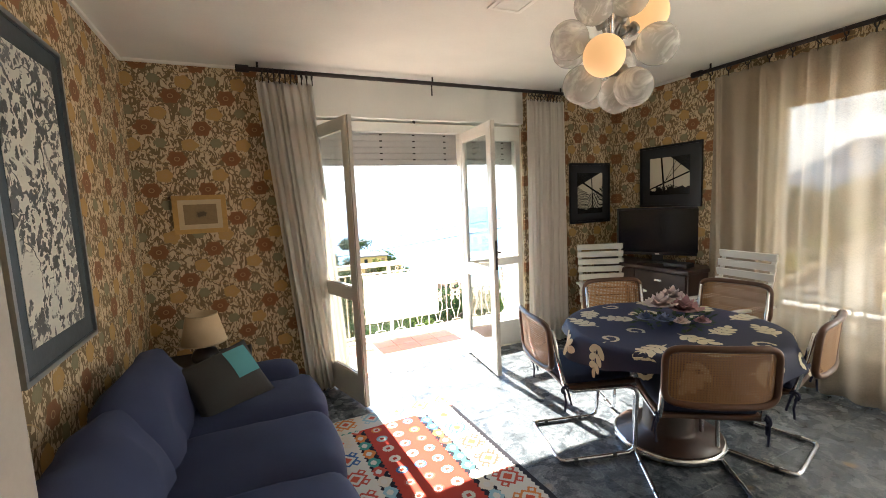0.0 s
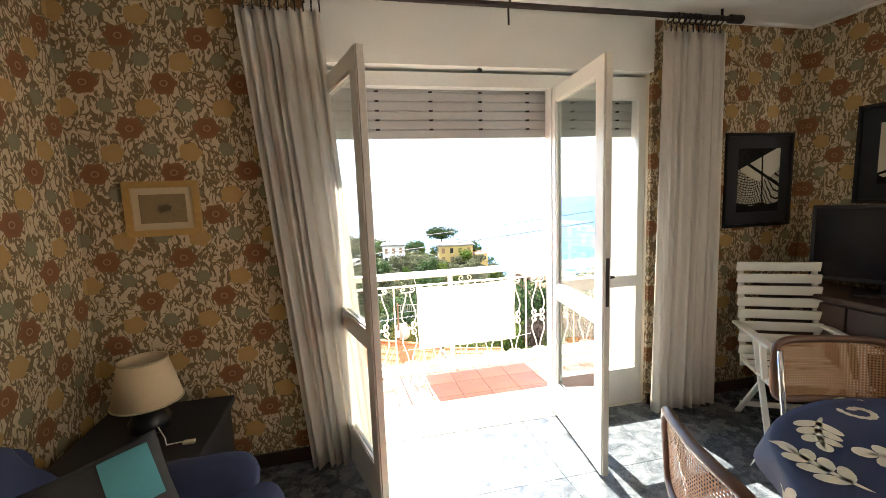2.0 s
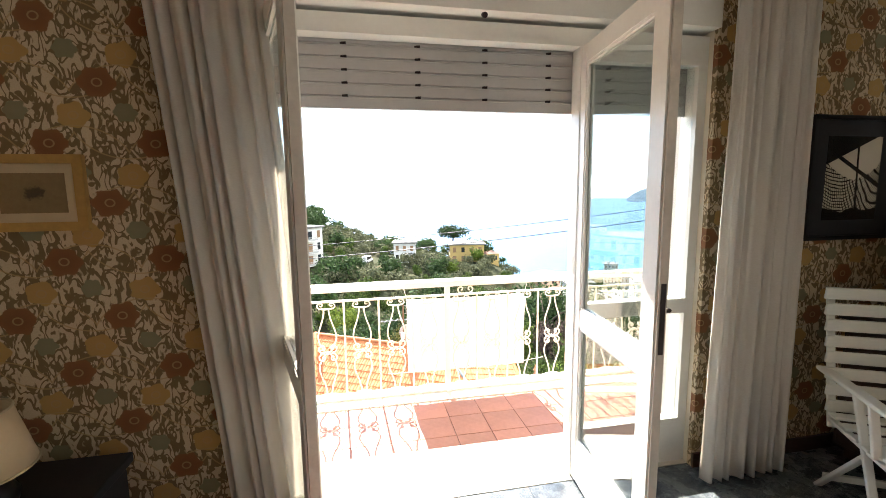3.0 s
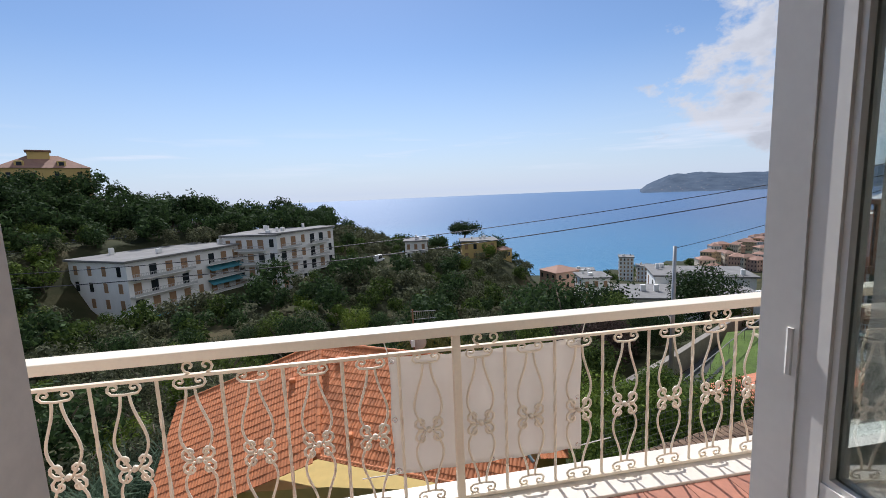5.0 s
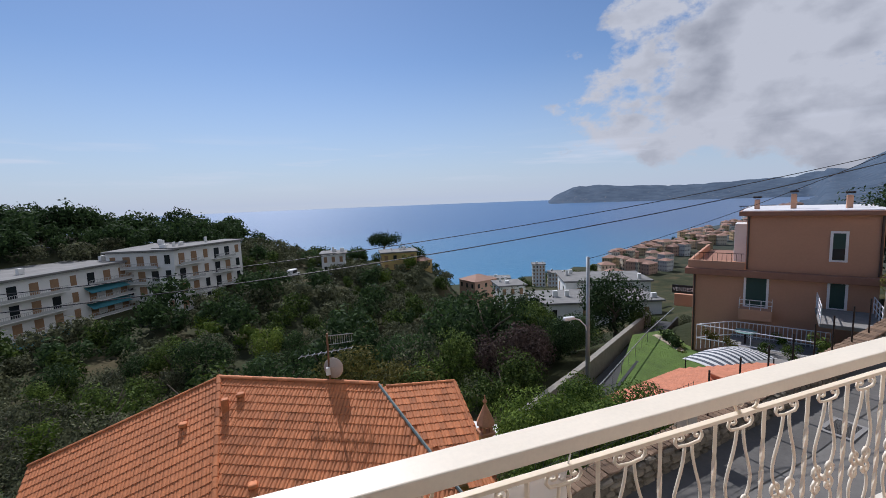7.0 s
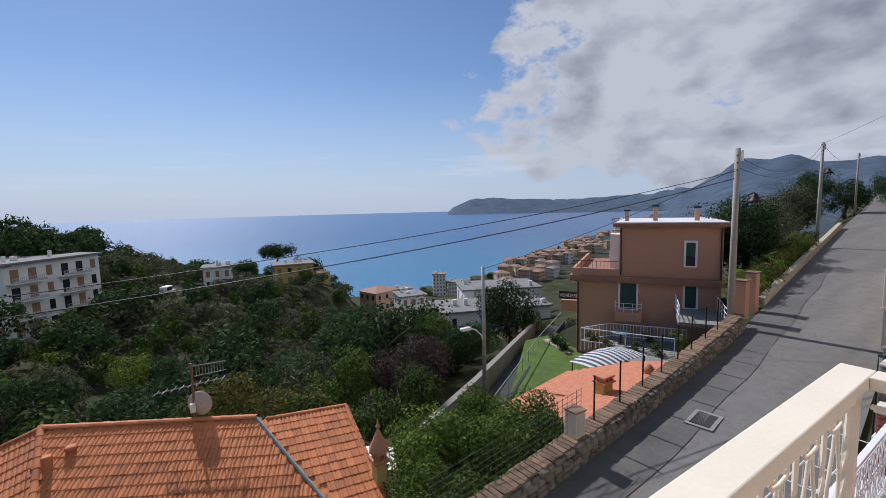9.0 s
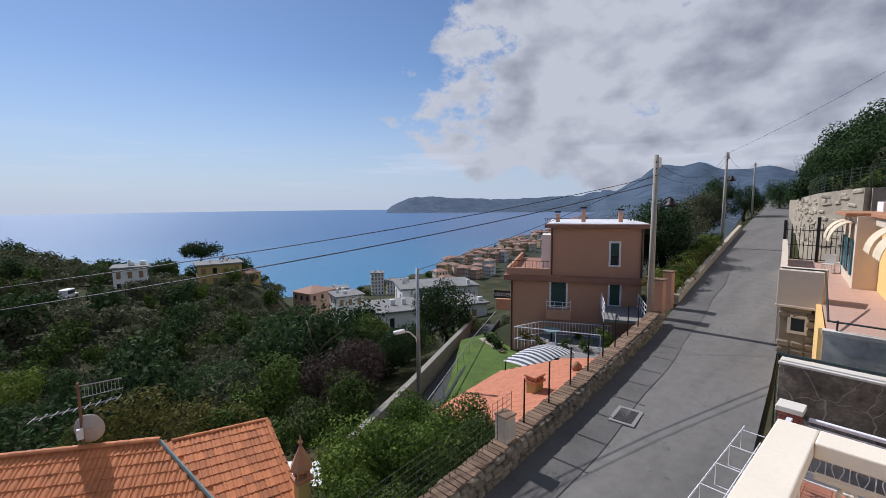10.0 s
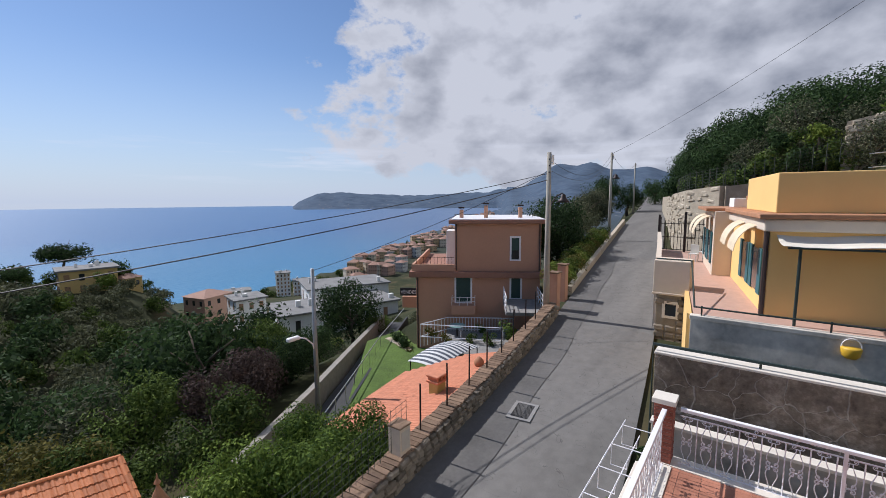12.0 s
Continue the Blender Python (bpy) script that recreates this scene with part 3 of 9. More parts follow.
def rod(name, a, b, label, rings):
    r = thing(name, (0, 0, 0), label, "curtain rod")
    bm = bmesh.new()
    tube(bm, [a, b], 0.016, 12)
    part("pole", bm, IRON, r)
    d = (Vector(b) - Vector(a)).normalized()
    for e, s in ((Vector(a), -1), (Vector(b), 1)):
        bm = bmesh.new()
        tube(bm, [e, e + d * s * 0.03, e + d * s * 0.05, e + d * s * 0.09], 0.026, 12)
        part("finial", bm, IRON, r)
    for p in rings:
        c = Vector(a).lerp(Vector(b), p) + Vector((0, 0, -0.016))
        side = Vector((-d.y, d.x, 0))
        bm = bmesh.new()
        tilt = random.uniform(-0.5, 0.5)
        tube(bm, [c + (side * math.cos(k * math.tau / 14) + (Vector((0, 0, 1)) + d * tilt).normalized() * math.sin(k * math.tau / 14)) * 0.03 for k in range(14)], 0.0045, 6, True)
        tube(bm, [c + Vector((0, 0, -0.03)), c + Vector((0, 0, -0.075))], 0.004, 6)
        part("ring", bm, IRON, r)
    for p in (0.02, 0.5, 0.98):
        c = Vector(a).lerp(Vector(b), p)
        bm = bmesh.new()
        tube(bm, [c, c + Vector((0, 0, 0.03)), c + Vector((0, 0, ZC - c.z))], 0.008, 8)
        part("bracket", bm, IRON, r)
    return r


r1 = rod("curtain_rod", (1.62, 3.86, 2.575), (4.56, 3.86, 2.575), "dark wrought curtain rod with rings above the balcony door",
         [0.03 + 0.0135 * i for i in range(10)] + [0.855 + 0.0135 * i for i in range(10)])
bm = bmesh.new()
tube(bm, [(3.08, 3.86, 2.56), (3.08, 3.86, 2.47)], 0.006, 8)
part("draw_stop", bm, IRON, r1)
rod("curtain_rod", (5.29, 2.92, 2.575), (5.29, -0.95, 2.575), "dark wrought curtain rod with rings above the side window",
    [0.02 + 0.04 * i for i in range(25)])

# ---- furniture ----
def soft(x0, y0, z0, x1, y1, z1, r, sag=0.0, wob=0.0, cuts=6, seed=1):
    """A padded block with rounded edges and a gently swollen surface."""
    bm = bmesh.new()
    box(bm, x0, y0, z0, x1, y1, z1)
    bmesh.ops.bevel(bm, geom=bm.edges[:], offset=min(r, 0.48 * min(x1 - x0, y1 - y0, z1 - z0)), segments=4, profile=0.5, affect="EDGES")
    bmesh.ops.subdivide_edges(bm, edges=[e for e in bm.edges if e.calc_length() > 0.12], cuts=cuts, use_grid_fill=True)
    c = Vector(((x0 + x1) / 2, (y0 + y1) / 2, (z0 + z1) / 2))
    h = Vector((x1 - x0, y1 - y0, z1 - z0)) / 2
    for v in bm.verts:
        q = v.co - c
        n = Vector((q.x / h.x, q.y / h.y, q.z / h.z))
        bulge = Vector((n.x * (1 - n.y * n.y) * (1 - n.z * n.z), n.y * (1 - n.x * n.x) * (1 - n.z * n.z), n.z * (1 - n.x * n.x) * (1 - n.y * n.y)))
        v.co += bulge * sag
        if wob:
            v.co += Vector(noise.noise_vector(v.co * 5 + Vector((seed, 0, 0)))) * wob
    return bm


sofa = thing("sofa", (0, 0, 0), "dark blue cotton sofa along the papered wall", "sofa")
part("base", soft(0.90, 1.45, 0.03, 1.74, 3.24, 0.30, 0.03, 0.005), SOFA, sofa, "", True)
for i in range(3):
    y = 1.50 + i * 0.565
    part("seat_cushion", soft(1.05, y, 0.29, 1.80 + 0.01 * i, y + 0.56, 0.475, 0.07, 0.035, 0.012, seed=i), SOFA, sofa, "", True)
for i, (y, ln, hh, tilt) in enumerate(((1.50, 0.80, 0.40, -24), (2.24, 0.86, 0.42, -21))):
    bm = soft(0, y, 0, 0.17, y + ln, hh, 0.085, 0.025, 0.045, seed=i + 7)
    bmesh.ops.transform(bm, matrix=pose(1.04, 0, 0.40, 0, tilt, 0), verts=bm.verts)
    part("back_cushion", bm, SOFA, sofa, "", True)
part("backrest", soft(0.87, 1.47, 0.25, 1.03, 3.20, 0.76, 0.075, 0.015, 0.02), SOFA, sofa, "", True)
for y0, y1 in ((3.05, 3.27), (1.36, 1.52)):
    bm = soft(0.90, y0, 0.03, 1.72, y1, 0.585, 0.10, 0.02, 0.03)
    part("arm", bm, SOFA, sofa, "", True)


def pillow_mesh(w, h, t):
    bm = bmesh.new()
    n = 14
    for sgn in (1, -1):
        g = [[bm.verts.new(((i / n - .5) * w * (1 - 0.05 * math.sin(math.pi * j / n)), sgn * t * (max(0, math.sin(math.pi * i / n) * math.sin(math.pi * j / n)) ** 0.45), (j / n - .5) * h * (1 - 0.05 * math.sin(math.pi * i / n)))) for i in range(n + 1)] for j in range(n + 1)]
        for j in range(n):
            for i in range(n):
                bm.faces.new((g[j][i], g[j][i + 1], g[j + 1][i + 1], g[j + 1][i]))
    bmesh.ops.remove_doubles(bm, verts=bm.verts[:], dist=0.0005)
    return bm


cush = thing("cushion", pose(1.34, 2.91, 0.60, -36, -10, 30), "charcoal patchwork cushion with a turquoise square", "cushion")
part("cover", pillow_mesh(0.40, 0.36, 0.085), GREY_FELT, cush, "", True)
bm = bmesh.new()
n = 8
g = [[bm.verts.new((0.03 + 0.135 * i / n, -0.089 * (max(0, math.sin(math.pi * (0.575 + 0.335 * i / n)) * math.sin(math.pi * (0.42 + 0.48 * j / n))) ** 0.45) - 0.003, -0.03 + 0.175 * j / n)) for i in range(n + 1)] for j in range(n + 1)]
for j in range(n):
    for i in range(n):
        bm.faces.new((g[j][i], g[j][i + 1], g[j + 1][i + 1], g[j + 1][i]))
part("patch", bm, CYAN, cush, "turquoise patch", True)

stand = thing("side_table", (0, 0, 0), "black low side table in the corner behind the sofa", "table")
part("tabletop", rbox(0.86, 3.36, 0.45, 1.46, 3.96, 0.49, 0.006), BLACKMATT, stand)
part("cabinet_body", rbox(0.88, 3.38, 0.06, 1.44, 3.94, 0.45, 0.004), BLACKMATT, stand)
for x, y in ((0.91, 3.41), (1.39, 3.41), (0.91, 3.89), (1.39, 3.89)):
    part("leg", rbox(x, y, 0.0, x + 0.03, y + 0.03, 0.06, 0.003), BLACKMATT, stand)

lamp = thing("table_lamp", (1.17, 3.66, 0.49), "small black table lamp with a cream shade, unlit", "lamp")
bm = bmesh.new()
lathe(bm, [(0.05, 0), (0.085, 0.03), (0.09, 0.06), (0.07, 0.10), (0.03, 0.125), (0.012, 0.14), (0.012, 0.20)], 24)
part("base", bm, BLACK, lamp, "round black ceramic base", True)
bm = bmesh.new()
for z0, z1, ra, rb in ((0.155, 0.355, 0.145, 0.098),):
    ro = [[bm.verts.new(((r - q) * math.cos(k * math.tau / 32), (r - q) * math.sin(k * math.tau / 32), z)) for k in range(32)] for r, z, q in ((ra, z0, 0), (rb, z1, 0), (rb, z1, 0.003), (ra, z0, 0.003))]
    for i in range(4):
        for k in range(32):
            bm.faces.new((ro[i][k], ro[i][(k + 1) % 32], ro[(i + 1) % 4][(k + 1) % 32], ro[(i + 1) % 4][k]))
shade = part("shade", bm, plain("warm_parchment", (0.60, 0.46, 0.29), 0.8, vary=0.06, fine=60), lamp, "cream paper shade", True)
for r, z in ((0.146, 0.157), (0.099, 0.353)):
    bm = bmesh.new()
    tube(bm, [(r * math.cos(k * math.tau / 32), r * math.sin(k * math.tau / 32), z) for k in range(32)], 0.004, 6, True)
    part("trim_band", bm, plain("shade_trim", (0.50, 0.40, 0.25), 0.8), shade)
bm = bmesh.new()
tube(bm, [(0.05, -0.06, 0.05), (0.10, -0.12, 0.02), (0.12, -0.16, 0.005), (0.18, -0.15, 0.004), (0.21, -0.17, 0.01)], 0.003, 6)
part("cable", bm, WHITE, lamp)
bm = rbox(0.19, -0.185, 0.004, 0.24, -0.16, 0.018, 0.004)
part("switch", bm, CREAM, lamp)


def framed(name, m, w, h, border, mat_w, frame_m, mount_m, label, depth=0.025):
    """A picture in the xz plane, centre at the origin, facing -y."""
    t = thing(name, m, label, "picture")
    bm = bmesh.new()
    b = border
    for x0, z0, x1, z1 in ((-w / 2, -h / 2, w / 2, -h / 2 + b), (-w / 2, h / 2 - b, w / 2, h / 2), (-w / 2, -h / 2 + b, -w / 2 + b, h / 2 - b), (w / 2 - b, -h / 2 + b, w / 2, h / 2 - b)):
        box(bm, x0, -depth, z0, x1, -0.001, z1)
    part("frame", bm, frame_m, t)
    bm = bmesh.new()
    box(bm, -w / 2 + b, -0.012, -h / 2 + b, w / 2 - b, -0.002, h / 2 - b)
    part("mount", bm, mount_m, t)
    bm = bmesh.new()
    box(bm, -w / 2 + b + mat_w, -0.014, -h / 2 + b + mat_w, w / 2 - b - mat_w, -0.0125, h / 2 - b - mat_w)
    return t, bm


def ship_print():
    M = Mat("faded_ship_print").set(0.5)
    v = M.coords()
    s = M.n.new("ShaderNodeSeparateXYZ")
    M.l.new(v, s.inputs[0])
    n = M.noise(v, 40.0, 4)
    rr = M.math("SQRT", M.math("ADD", M.math("POWER", s.outputs[0], 2.0), M.math("POWER", M.math("MULTIPLY", s.outputs[2], 1.3), 2.0)))
    blot = M.math("MULTIPLY", M.math("SUBTRACT", M.math("ADD", 0.04, M.math("MULTIPLY", M.math("SUBTRACT", n, 0.5), 0.10)), rr), 60.0, True)
    M.color(M.mix(M.math("MULTIPLY", blot, 0.8), M.mix(n, (0.20, 0.13, 0.06), (0.30, 0.21, 0.10)), (0.05, 0.035, 0.02)))
    return M.m


def rigging_print(seed):
    """Black sail and spars over cream, with fine netting below."""
    M = Mat("black_rigging_print").set(0.25)
    v = M.coords()
    s = M.n.new("ShaderNodeSeparateXYZ")
    M.l.new(v, s.inputs[0])
    x, z = s.outputs[0], s.outputs[2]
    n = M.noise(v, 7.0 + seed, 3)

    def line(a, b, c, w):
        d = M.math("ABSOLUTE", M.math("SUBTRACT", M.math("ADD", M.math("MULTIPLY", x, a), M.math("MULTIPLY", z, b)), c))
        return M.math("LESS_THAN", d, w)

    rope = M.math("ADD", M.math("MULTIPLY", M.math("MULTIPLY", x, x), 2.2 if seed else -2.6), M.math("MULTIPLY", M.math("SUBTRACT", n, 0.5), 0.05))
    net = None
    for a, b, p in ((1.0, 0.35, 0.021), (-0.45, 1.0, 0.017)):
        f = M.math("FRACT", M.math("ADD", M.math("DIVIDE", M.math("ADD", M.math("ADD", M.math("MULTIPLY", x, a), M.math("MULTIPLY", z, b)), rope), p), 60.0))
        q = M.math("LESS_THAN", f, 0.30)
        net = q if net is None else M.math("MAXIMUM", net, q)
    low = M.math("LESS_THAN", M.math("ADD", z, rope), 0.0 if seed == 0 else -0.09)
    f = M.math("MULTIPLY", net, low)
    if seed == 0:
        f = M.math("MAXIMUM", f, M.math("GREATER_THAN", M.math("SUBTRACT", z, M.math("MULTIPLY", x, 0.45)), 0.155))
        for q in (line(0.55, 1.0, 0.06, 0.012), line(1.0, 0.04, 0.03, 0.007)):
            f = M.math("MAXIMUM", f, q)
        f = M.math("MAXIMUM", f, M.math("LESS_THAN", M.math("ADD", z, M.math("MULTIPLY", M.math("SUBTRACT", n, 0.5), 0.10)), -0.17))
    else:
        f = M.math("MAXIMUM", f, M.math("GREATER_THAN", M.math("ADD", z, M.math("MULTIPLY", x, 0.75)), 0.20))
        for q in (line(-0.9, 1.0, -0.01, 0.004), line(-1.6, 1.0, 0.02, 0.004), line(-0.35, 1.0, -0.05, 0.008), line(1.0, 0.1, -0.07, 0.010), line(1.0, 0.0, 0.05, 0.004)):
            f = M.math("MAXIMUM", f, q)
        f = M.math("MAXIMUM", f, M.math("LESS_THAN", M.math("ADD", z, M.math("MULTIPLY", M.math("SUBTRACT", n, 0.5), 0.16)), -0.125))
    M.color(M.mix(f, (0.58, 0.52, 0.40), (0.012, 0.012, 0.012)))
    return M.m


def blossom_print():
    M = Mat("grey_blossom_print").set(0.3)
    v = M.coords()
    vo = M.n.new("ShaderNodeTexVoronoi")
    vo.inputs["Scale"].default_value = 21.0
    wv = M.n.new("ShaderNodeVectorMath")
    M.l.new(v, wv.inputs[0])
    M.l.new(M.math("MULTIPLY", M.noise(v, 16.0, 3), 0.16), wv.inputs[1])
    M.l.new(wv.outputs[0], vo.inputs["Vector"])
    n = M.noise(v, 5.5, 4, dist=1.0)
    leaf = M.math("MULTIPLY", M.math("SUBTRACT", 0.56, vo.outputs["Distance"]), 14.0, True)
    mask = M.math("MULTIPLY", M.math("SUBTRACT", n, 0.405), 30.0, True)
    br = M.noise(v, 5.0, 2, dist=0.6)
    branch = M.math("MULTIPLY", M.math("SUBTRACT", 0.012, M.math("ABSOLUTE", M.math("SUBTRACT", br, 0.52))), 160.0, True)
    f = M.math("MAXIMUM", M.math("MULTIPLY", leaf, mask), branch)
    tone = M.mix(M.noise(v, 22.0, 2), (0.03, 0.035, 0.035), (0.17, 0.18, 0.18))
    M.color(M.mix(f, (0.62, 0.60, 0.52), tone))
    return M.m


t, bm = framed("picture", pose(1.20, Y1, 1.53), 0.355, 0.285, 0.034, 0.034, GOLD, plain("aged_tan_mount", (0.56, 0.45, 0.28), 0.8, vary=0.1), "small faded ship print in a gilt frame")
part("print", bm, ship_print(), t, "faded sepia ship print")
t, bm = framed("picture", pose(5.02, Y1, 1.565), 0.575, 0.66, 0.022, 0.085, BLACK, BLACKMATT, "black and cream rigging print in a black frame")
part("print", bm, rigging_print(0), t, "black and cream print")
t, bm = framed("picture", pose(X1, 3.33, 1.70, 0, 0, -90), 0.69, 0.62, 0.022, 0.10, BLACK, BLACKMATT, "black and cream harbour print in a black frame")
part("print", bm, rigging_print(3), t, "black and cream print")
t, bm = framed("picture", pose(X0, 2.47, 1.63, 0, 0, 90), 0.72, 1.28, 0.02, 0.085, plain("pewter_frame", (0.30, 0.31, 0.31), 0.35, 0.8), plain("slate_mount", (0.040, 0.055, 0.062), 0.5, vary=0.3), "large grey blossom print in a slate frame")
part("print", bm, blossom_print(), t, "grey leaves and blossom on cream paper")


# ---- rug ----
def kilim():
    M = Mat("woven_kilim").set(0.95, 0.0, 0.1)
    g = M.coords()
    s = M.n.new("ShaderNodeSeparateXYZ")
    M.l.new(g, s.inputs[0])
    x, y = s.outputs[0], s.outputs[1]
    ax = M.math("ABSOLUTE", x)
    weave = M.noise(g, 320.0, 2)

    TONES = [(0.0, (0.50, 0.08, 0.05)), (0.2, (0.05, 0.13, 0.30)), (0.38, (0.62, 0.55, 0.42)), (0.55, (0.06, 0.27, 0.22)), (0.72, (0.60, 0.20, 0.05)), (0.86, (0.28, 0.45, 0.48))]

    def motif(px, py, w, h):
        """Stepped distance from the middle of a repeat, and a yarn colour for each repeat."""
        cx = M.math("ADD", M.math("DIVIDE", x, w), px + 20)
        cy = M.math("ADD", M.math("DIVIDE", y, h), py + 20)
        fx = M.math("MULTIPLY", M.math("ABSOLUTE", M.math("SUBTRACT", M.math("FRACT", cx), 0.5)), w)
        fy = M.math("MULTIPLY", M.math("ABSOLUTE", M.math("SUBTRACT", M.math("FRACT", cy), 0.5)), h)
        fx, fy = M.math("SNAP", fx, 0.006), M.math("SNAP", fy, 0.006)
        cell = M.n.new("ShaderNodeCombineXYZ")
        M.l.new(M.math("FLOOR", cx), cell.inputs[0])
        M.l.new(M.math("FLOOR", cy), cell.inputs[1])
        wn_ = M.n.new("ShaderNodeTexWhiteNoise")
        wn_.noise_dimensions = "2D"
        M.l.new(cell.outputs[0], wn_.inputs["Vector"])
        p_ = M.ramp(wn_.outputs["Value"], TONES)
        for q in M.n:
            if q.type == "VALTORGB":
                q.color_ramp.interpolation = "CONSTANT"
        return fx, fy, p_

    def inside(d, r):
        return M.math("LESS_THAN", d, r)

    def hooked(ground_, px, py, w, h, r):
        """A diamond with a hooked outline and a small heart."""
        fx, fy, p_ = motif(px, py, w, h)
        d = M.math("ADD", fx, fy)
        d2 = M.math("ADD", M.math("ABSOLUTE", M.math("SUBTRACT", fx, r * 0.62)), M.math("ABSOLUTE", M.math("SUBTRACT", fy, r * 0.62)))
        c = M.mix(inside(d, r), ground_, p_)
        c = M.mix(inside(d, r * 0.68), c, ground_)
        c = M.mix(inside(d, r * 0.34), c, (0.55, 0.10, 0.05))
        c = M.mix(inside(d2, r * 0.42), c, p_)
        return M.mix(inside(d2, r * 0.2), c, ground_)

    cream = (0.60, 0.57, 0.48)
    fx, fy, p_ = motif(0.5, 0.5, 0.115, 0.125)
    d = M.math("ADD", M.math("MAXIMUM", fx, fy), M.math("MULTIPLY", M.math("MINIMUM", fx, fy), 0.45))
    c_in = M.mix(inside(d, 0.033), (0.42, 0.05, 0.03), p_)
    c_in = M.mix(inside(d, 0.019), c_in, cream)
    c_in = M.mix(inside(d, 0.010), c_in, (0.42, 0.05, 0.03))
    fx, fy, p_ = motif(0.0, 0.5, 0.16, 0.10)
    d = M.math("ADD", fx, M.math("MULTIPLY", fy, 0.8))
    c_dark = M.mix(inside(d, 0.046), (0.018, 0.018, 0.025), p_)
    c_dark = M.mix(inside(d, 0.018), c_dark, cream)
    c_out = hooked(cream, 0.0, 0.0, 0.755, 0.20, 0.072)
    zz = M.math("MULTIPLY", M.math("PINGPONG", y, 0.018), 0.7)
    s1 = M.math("GREATER_THAN", M.math("ADD", ax, zz), 0.20)
    s2 = M.math("GREATER_THAN", M.math("ADD", ax, zz), 0.28)
    s3 = M.math("GREATER_THAN", M.math("ADD", ax, zz), 0.475)
    col = M.mix(s1, c_in, c_dark)
    col = M.mix(s2, col, c_out)
    col = M.mix(s3, col, (0.02, 0.02, 0.025))
    ey = M.math("GREATER_THAN", M.math("ABSOLUTE", y), 0.80)
    c_end = hooked(cream, 0.0, 0.35, 0.19, 0.18, 0.068)
    col = M.mix(ey, col, c_end)
    M.color(M.mix(M.math("MULTIPLY", weave, 0.5), col, M.mix(0.35, col, (0.05, 0.04, 0.04))))
    M.bump(weave, 0.5, 0.003)
    return M.m


bm = bmesh.new()
nu, nv = 20, 40
rw, rl = 1.0, 2.0
top = [[bm.verts.new(((i / nu - 0.5) * rw + 0.004 * noise.noise((j * 0.4, i * 0.2, 3)), (j / nv - 0.5) * rl, 0.009 + 0.003 * noise.noise((i * 0.35, j * 0.35, 0)))) for i in range(nu + 1)] for j in range(nv + 1)]
for j in range(nv):
    for i in range(nu):
        bm.faces.new((top[j][i], top[j][i + 1], top[j + 1][i + 1], top[j + 1][i]))
ring = [top[0][i] for i in range(nu + 1)] + [top[j][nu] for j in range(1, nv + 1)] + [top[nv][i] for i in range(nu - 1, -1, -1)] + [top[j][0] for j in range(nv - 1, 0, -1)]
low_ring = [bm.verts.new((v.co.x, v.co.y, 0.001)) for v in ring]
for k in range(len(ring)):
    bm.faces.new((ring[k], ring[(k + 1) % len(ring)], low_ring[(k + 1) % len(ring)], low_ring[k]))
rug = thing("rug", pose(2.33, 2.31, 0.001, 0, 0, 1.5), "red, black and cream woven kilim rug on the marble floor", "rug")
part("weave", bm, kilim(), rug)

# ---- dining table ----
TX, TY, TZ, TR = 3.80, 2.07, 0.735, 0.60
tbl = thing("round_table", (TX, TY, 0), "round pedestal dining table with a dark wooden base", "table")
bm = bmesh.new()
lathe(bm, [(0.31, 0.012), (0.32, 0.03), (0.31, 0.05), (0.30, 0.055)], 48)
part("base_ring", bm, CHROME, tbl, "chromed base ring", True)
bm = bmesh.new()
lathe(bm, [(0.30, 0.0), (0.30, 0.058), (0.16, 0.075), (0.145, 0.10), (0.14, 0.68)], 32)
part("pedestal", bm, DARKWOOD, tbl, "", True)
bm = bmesh.new()
lathe(bm, [(0.20, 0.68), (TR - 0.03, 0.695), (TR - 0.01, 0.705), (TR - 0.01, 0.722), (TR - 0.02, 0.727)], 48)
part("tabletop", bm, DARKWOOD, tbl)


def cloth_mat():
    return plain("navy_tablecloth", (0.014, 0.020, 0.055), 0.7, vary=0.25, fine=160, bump=0.25)


tc = thing("tablecloth", (TX, TY, TZ), "navy tablecloth printed with cream leaves", "tablecloth")
bm = bmesh.new()
na = 96
rings = []
for r, z in ((0.001, 0), (0.2, 0), (0.4, 0), (0.56, 0), (0.595, -0.004), (0.604, -0.02), (0.612, -0.05), (0.618, -0.085), (0.622, -0.115)):
    row = []
    for k in range(na):
        a = k * math.tau / na
        w = max(0, -z) * (0.20 * math.sin(9 * a + 1) + 0.14 * math.sin(14 * a))
        zz = z * (1 + 0.38 * math.cos(4 * a + 0.6))
        row.append(bm.verts.new(((r + w) * math.cos(a), (r + w) * math.sin(a), zz)))
    rings.append(row)
for i in range(len(rings) - 1):
    for k in range(na):
        bm.faces.new((rings[i][k], rings[i][(k + 1) % na], rings[i + 1][(k + 1) % na], rings[i + 1][k]))
part("cloth", bm, cloth_mat(), tc, "", True)
LEAFPRINT = plain("cream_print", (0.60, 0.54, 0.38), 0.85, vary=0.12, fine=150)


def cloth_point(r, a):
    """Surface of the tablecloth at the unrolled radius r."""
    if r < 0.585:
        return Vector((r * math.cos(a), r * math.sin(a), 0.002))
    d = r - 0.585
    z = -d
    rr = 0.602 + 0.17 * d
    w = max(0, -z) * (0.20 * math.sin(9 * a + 1) + 0.14 * math.sin(14 * a))
    return Vector(((rr + w + 0.004) * math.cos(a), (rr + w + 0.004) * math.sin(a), z))


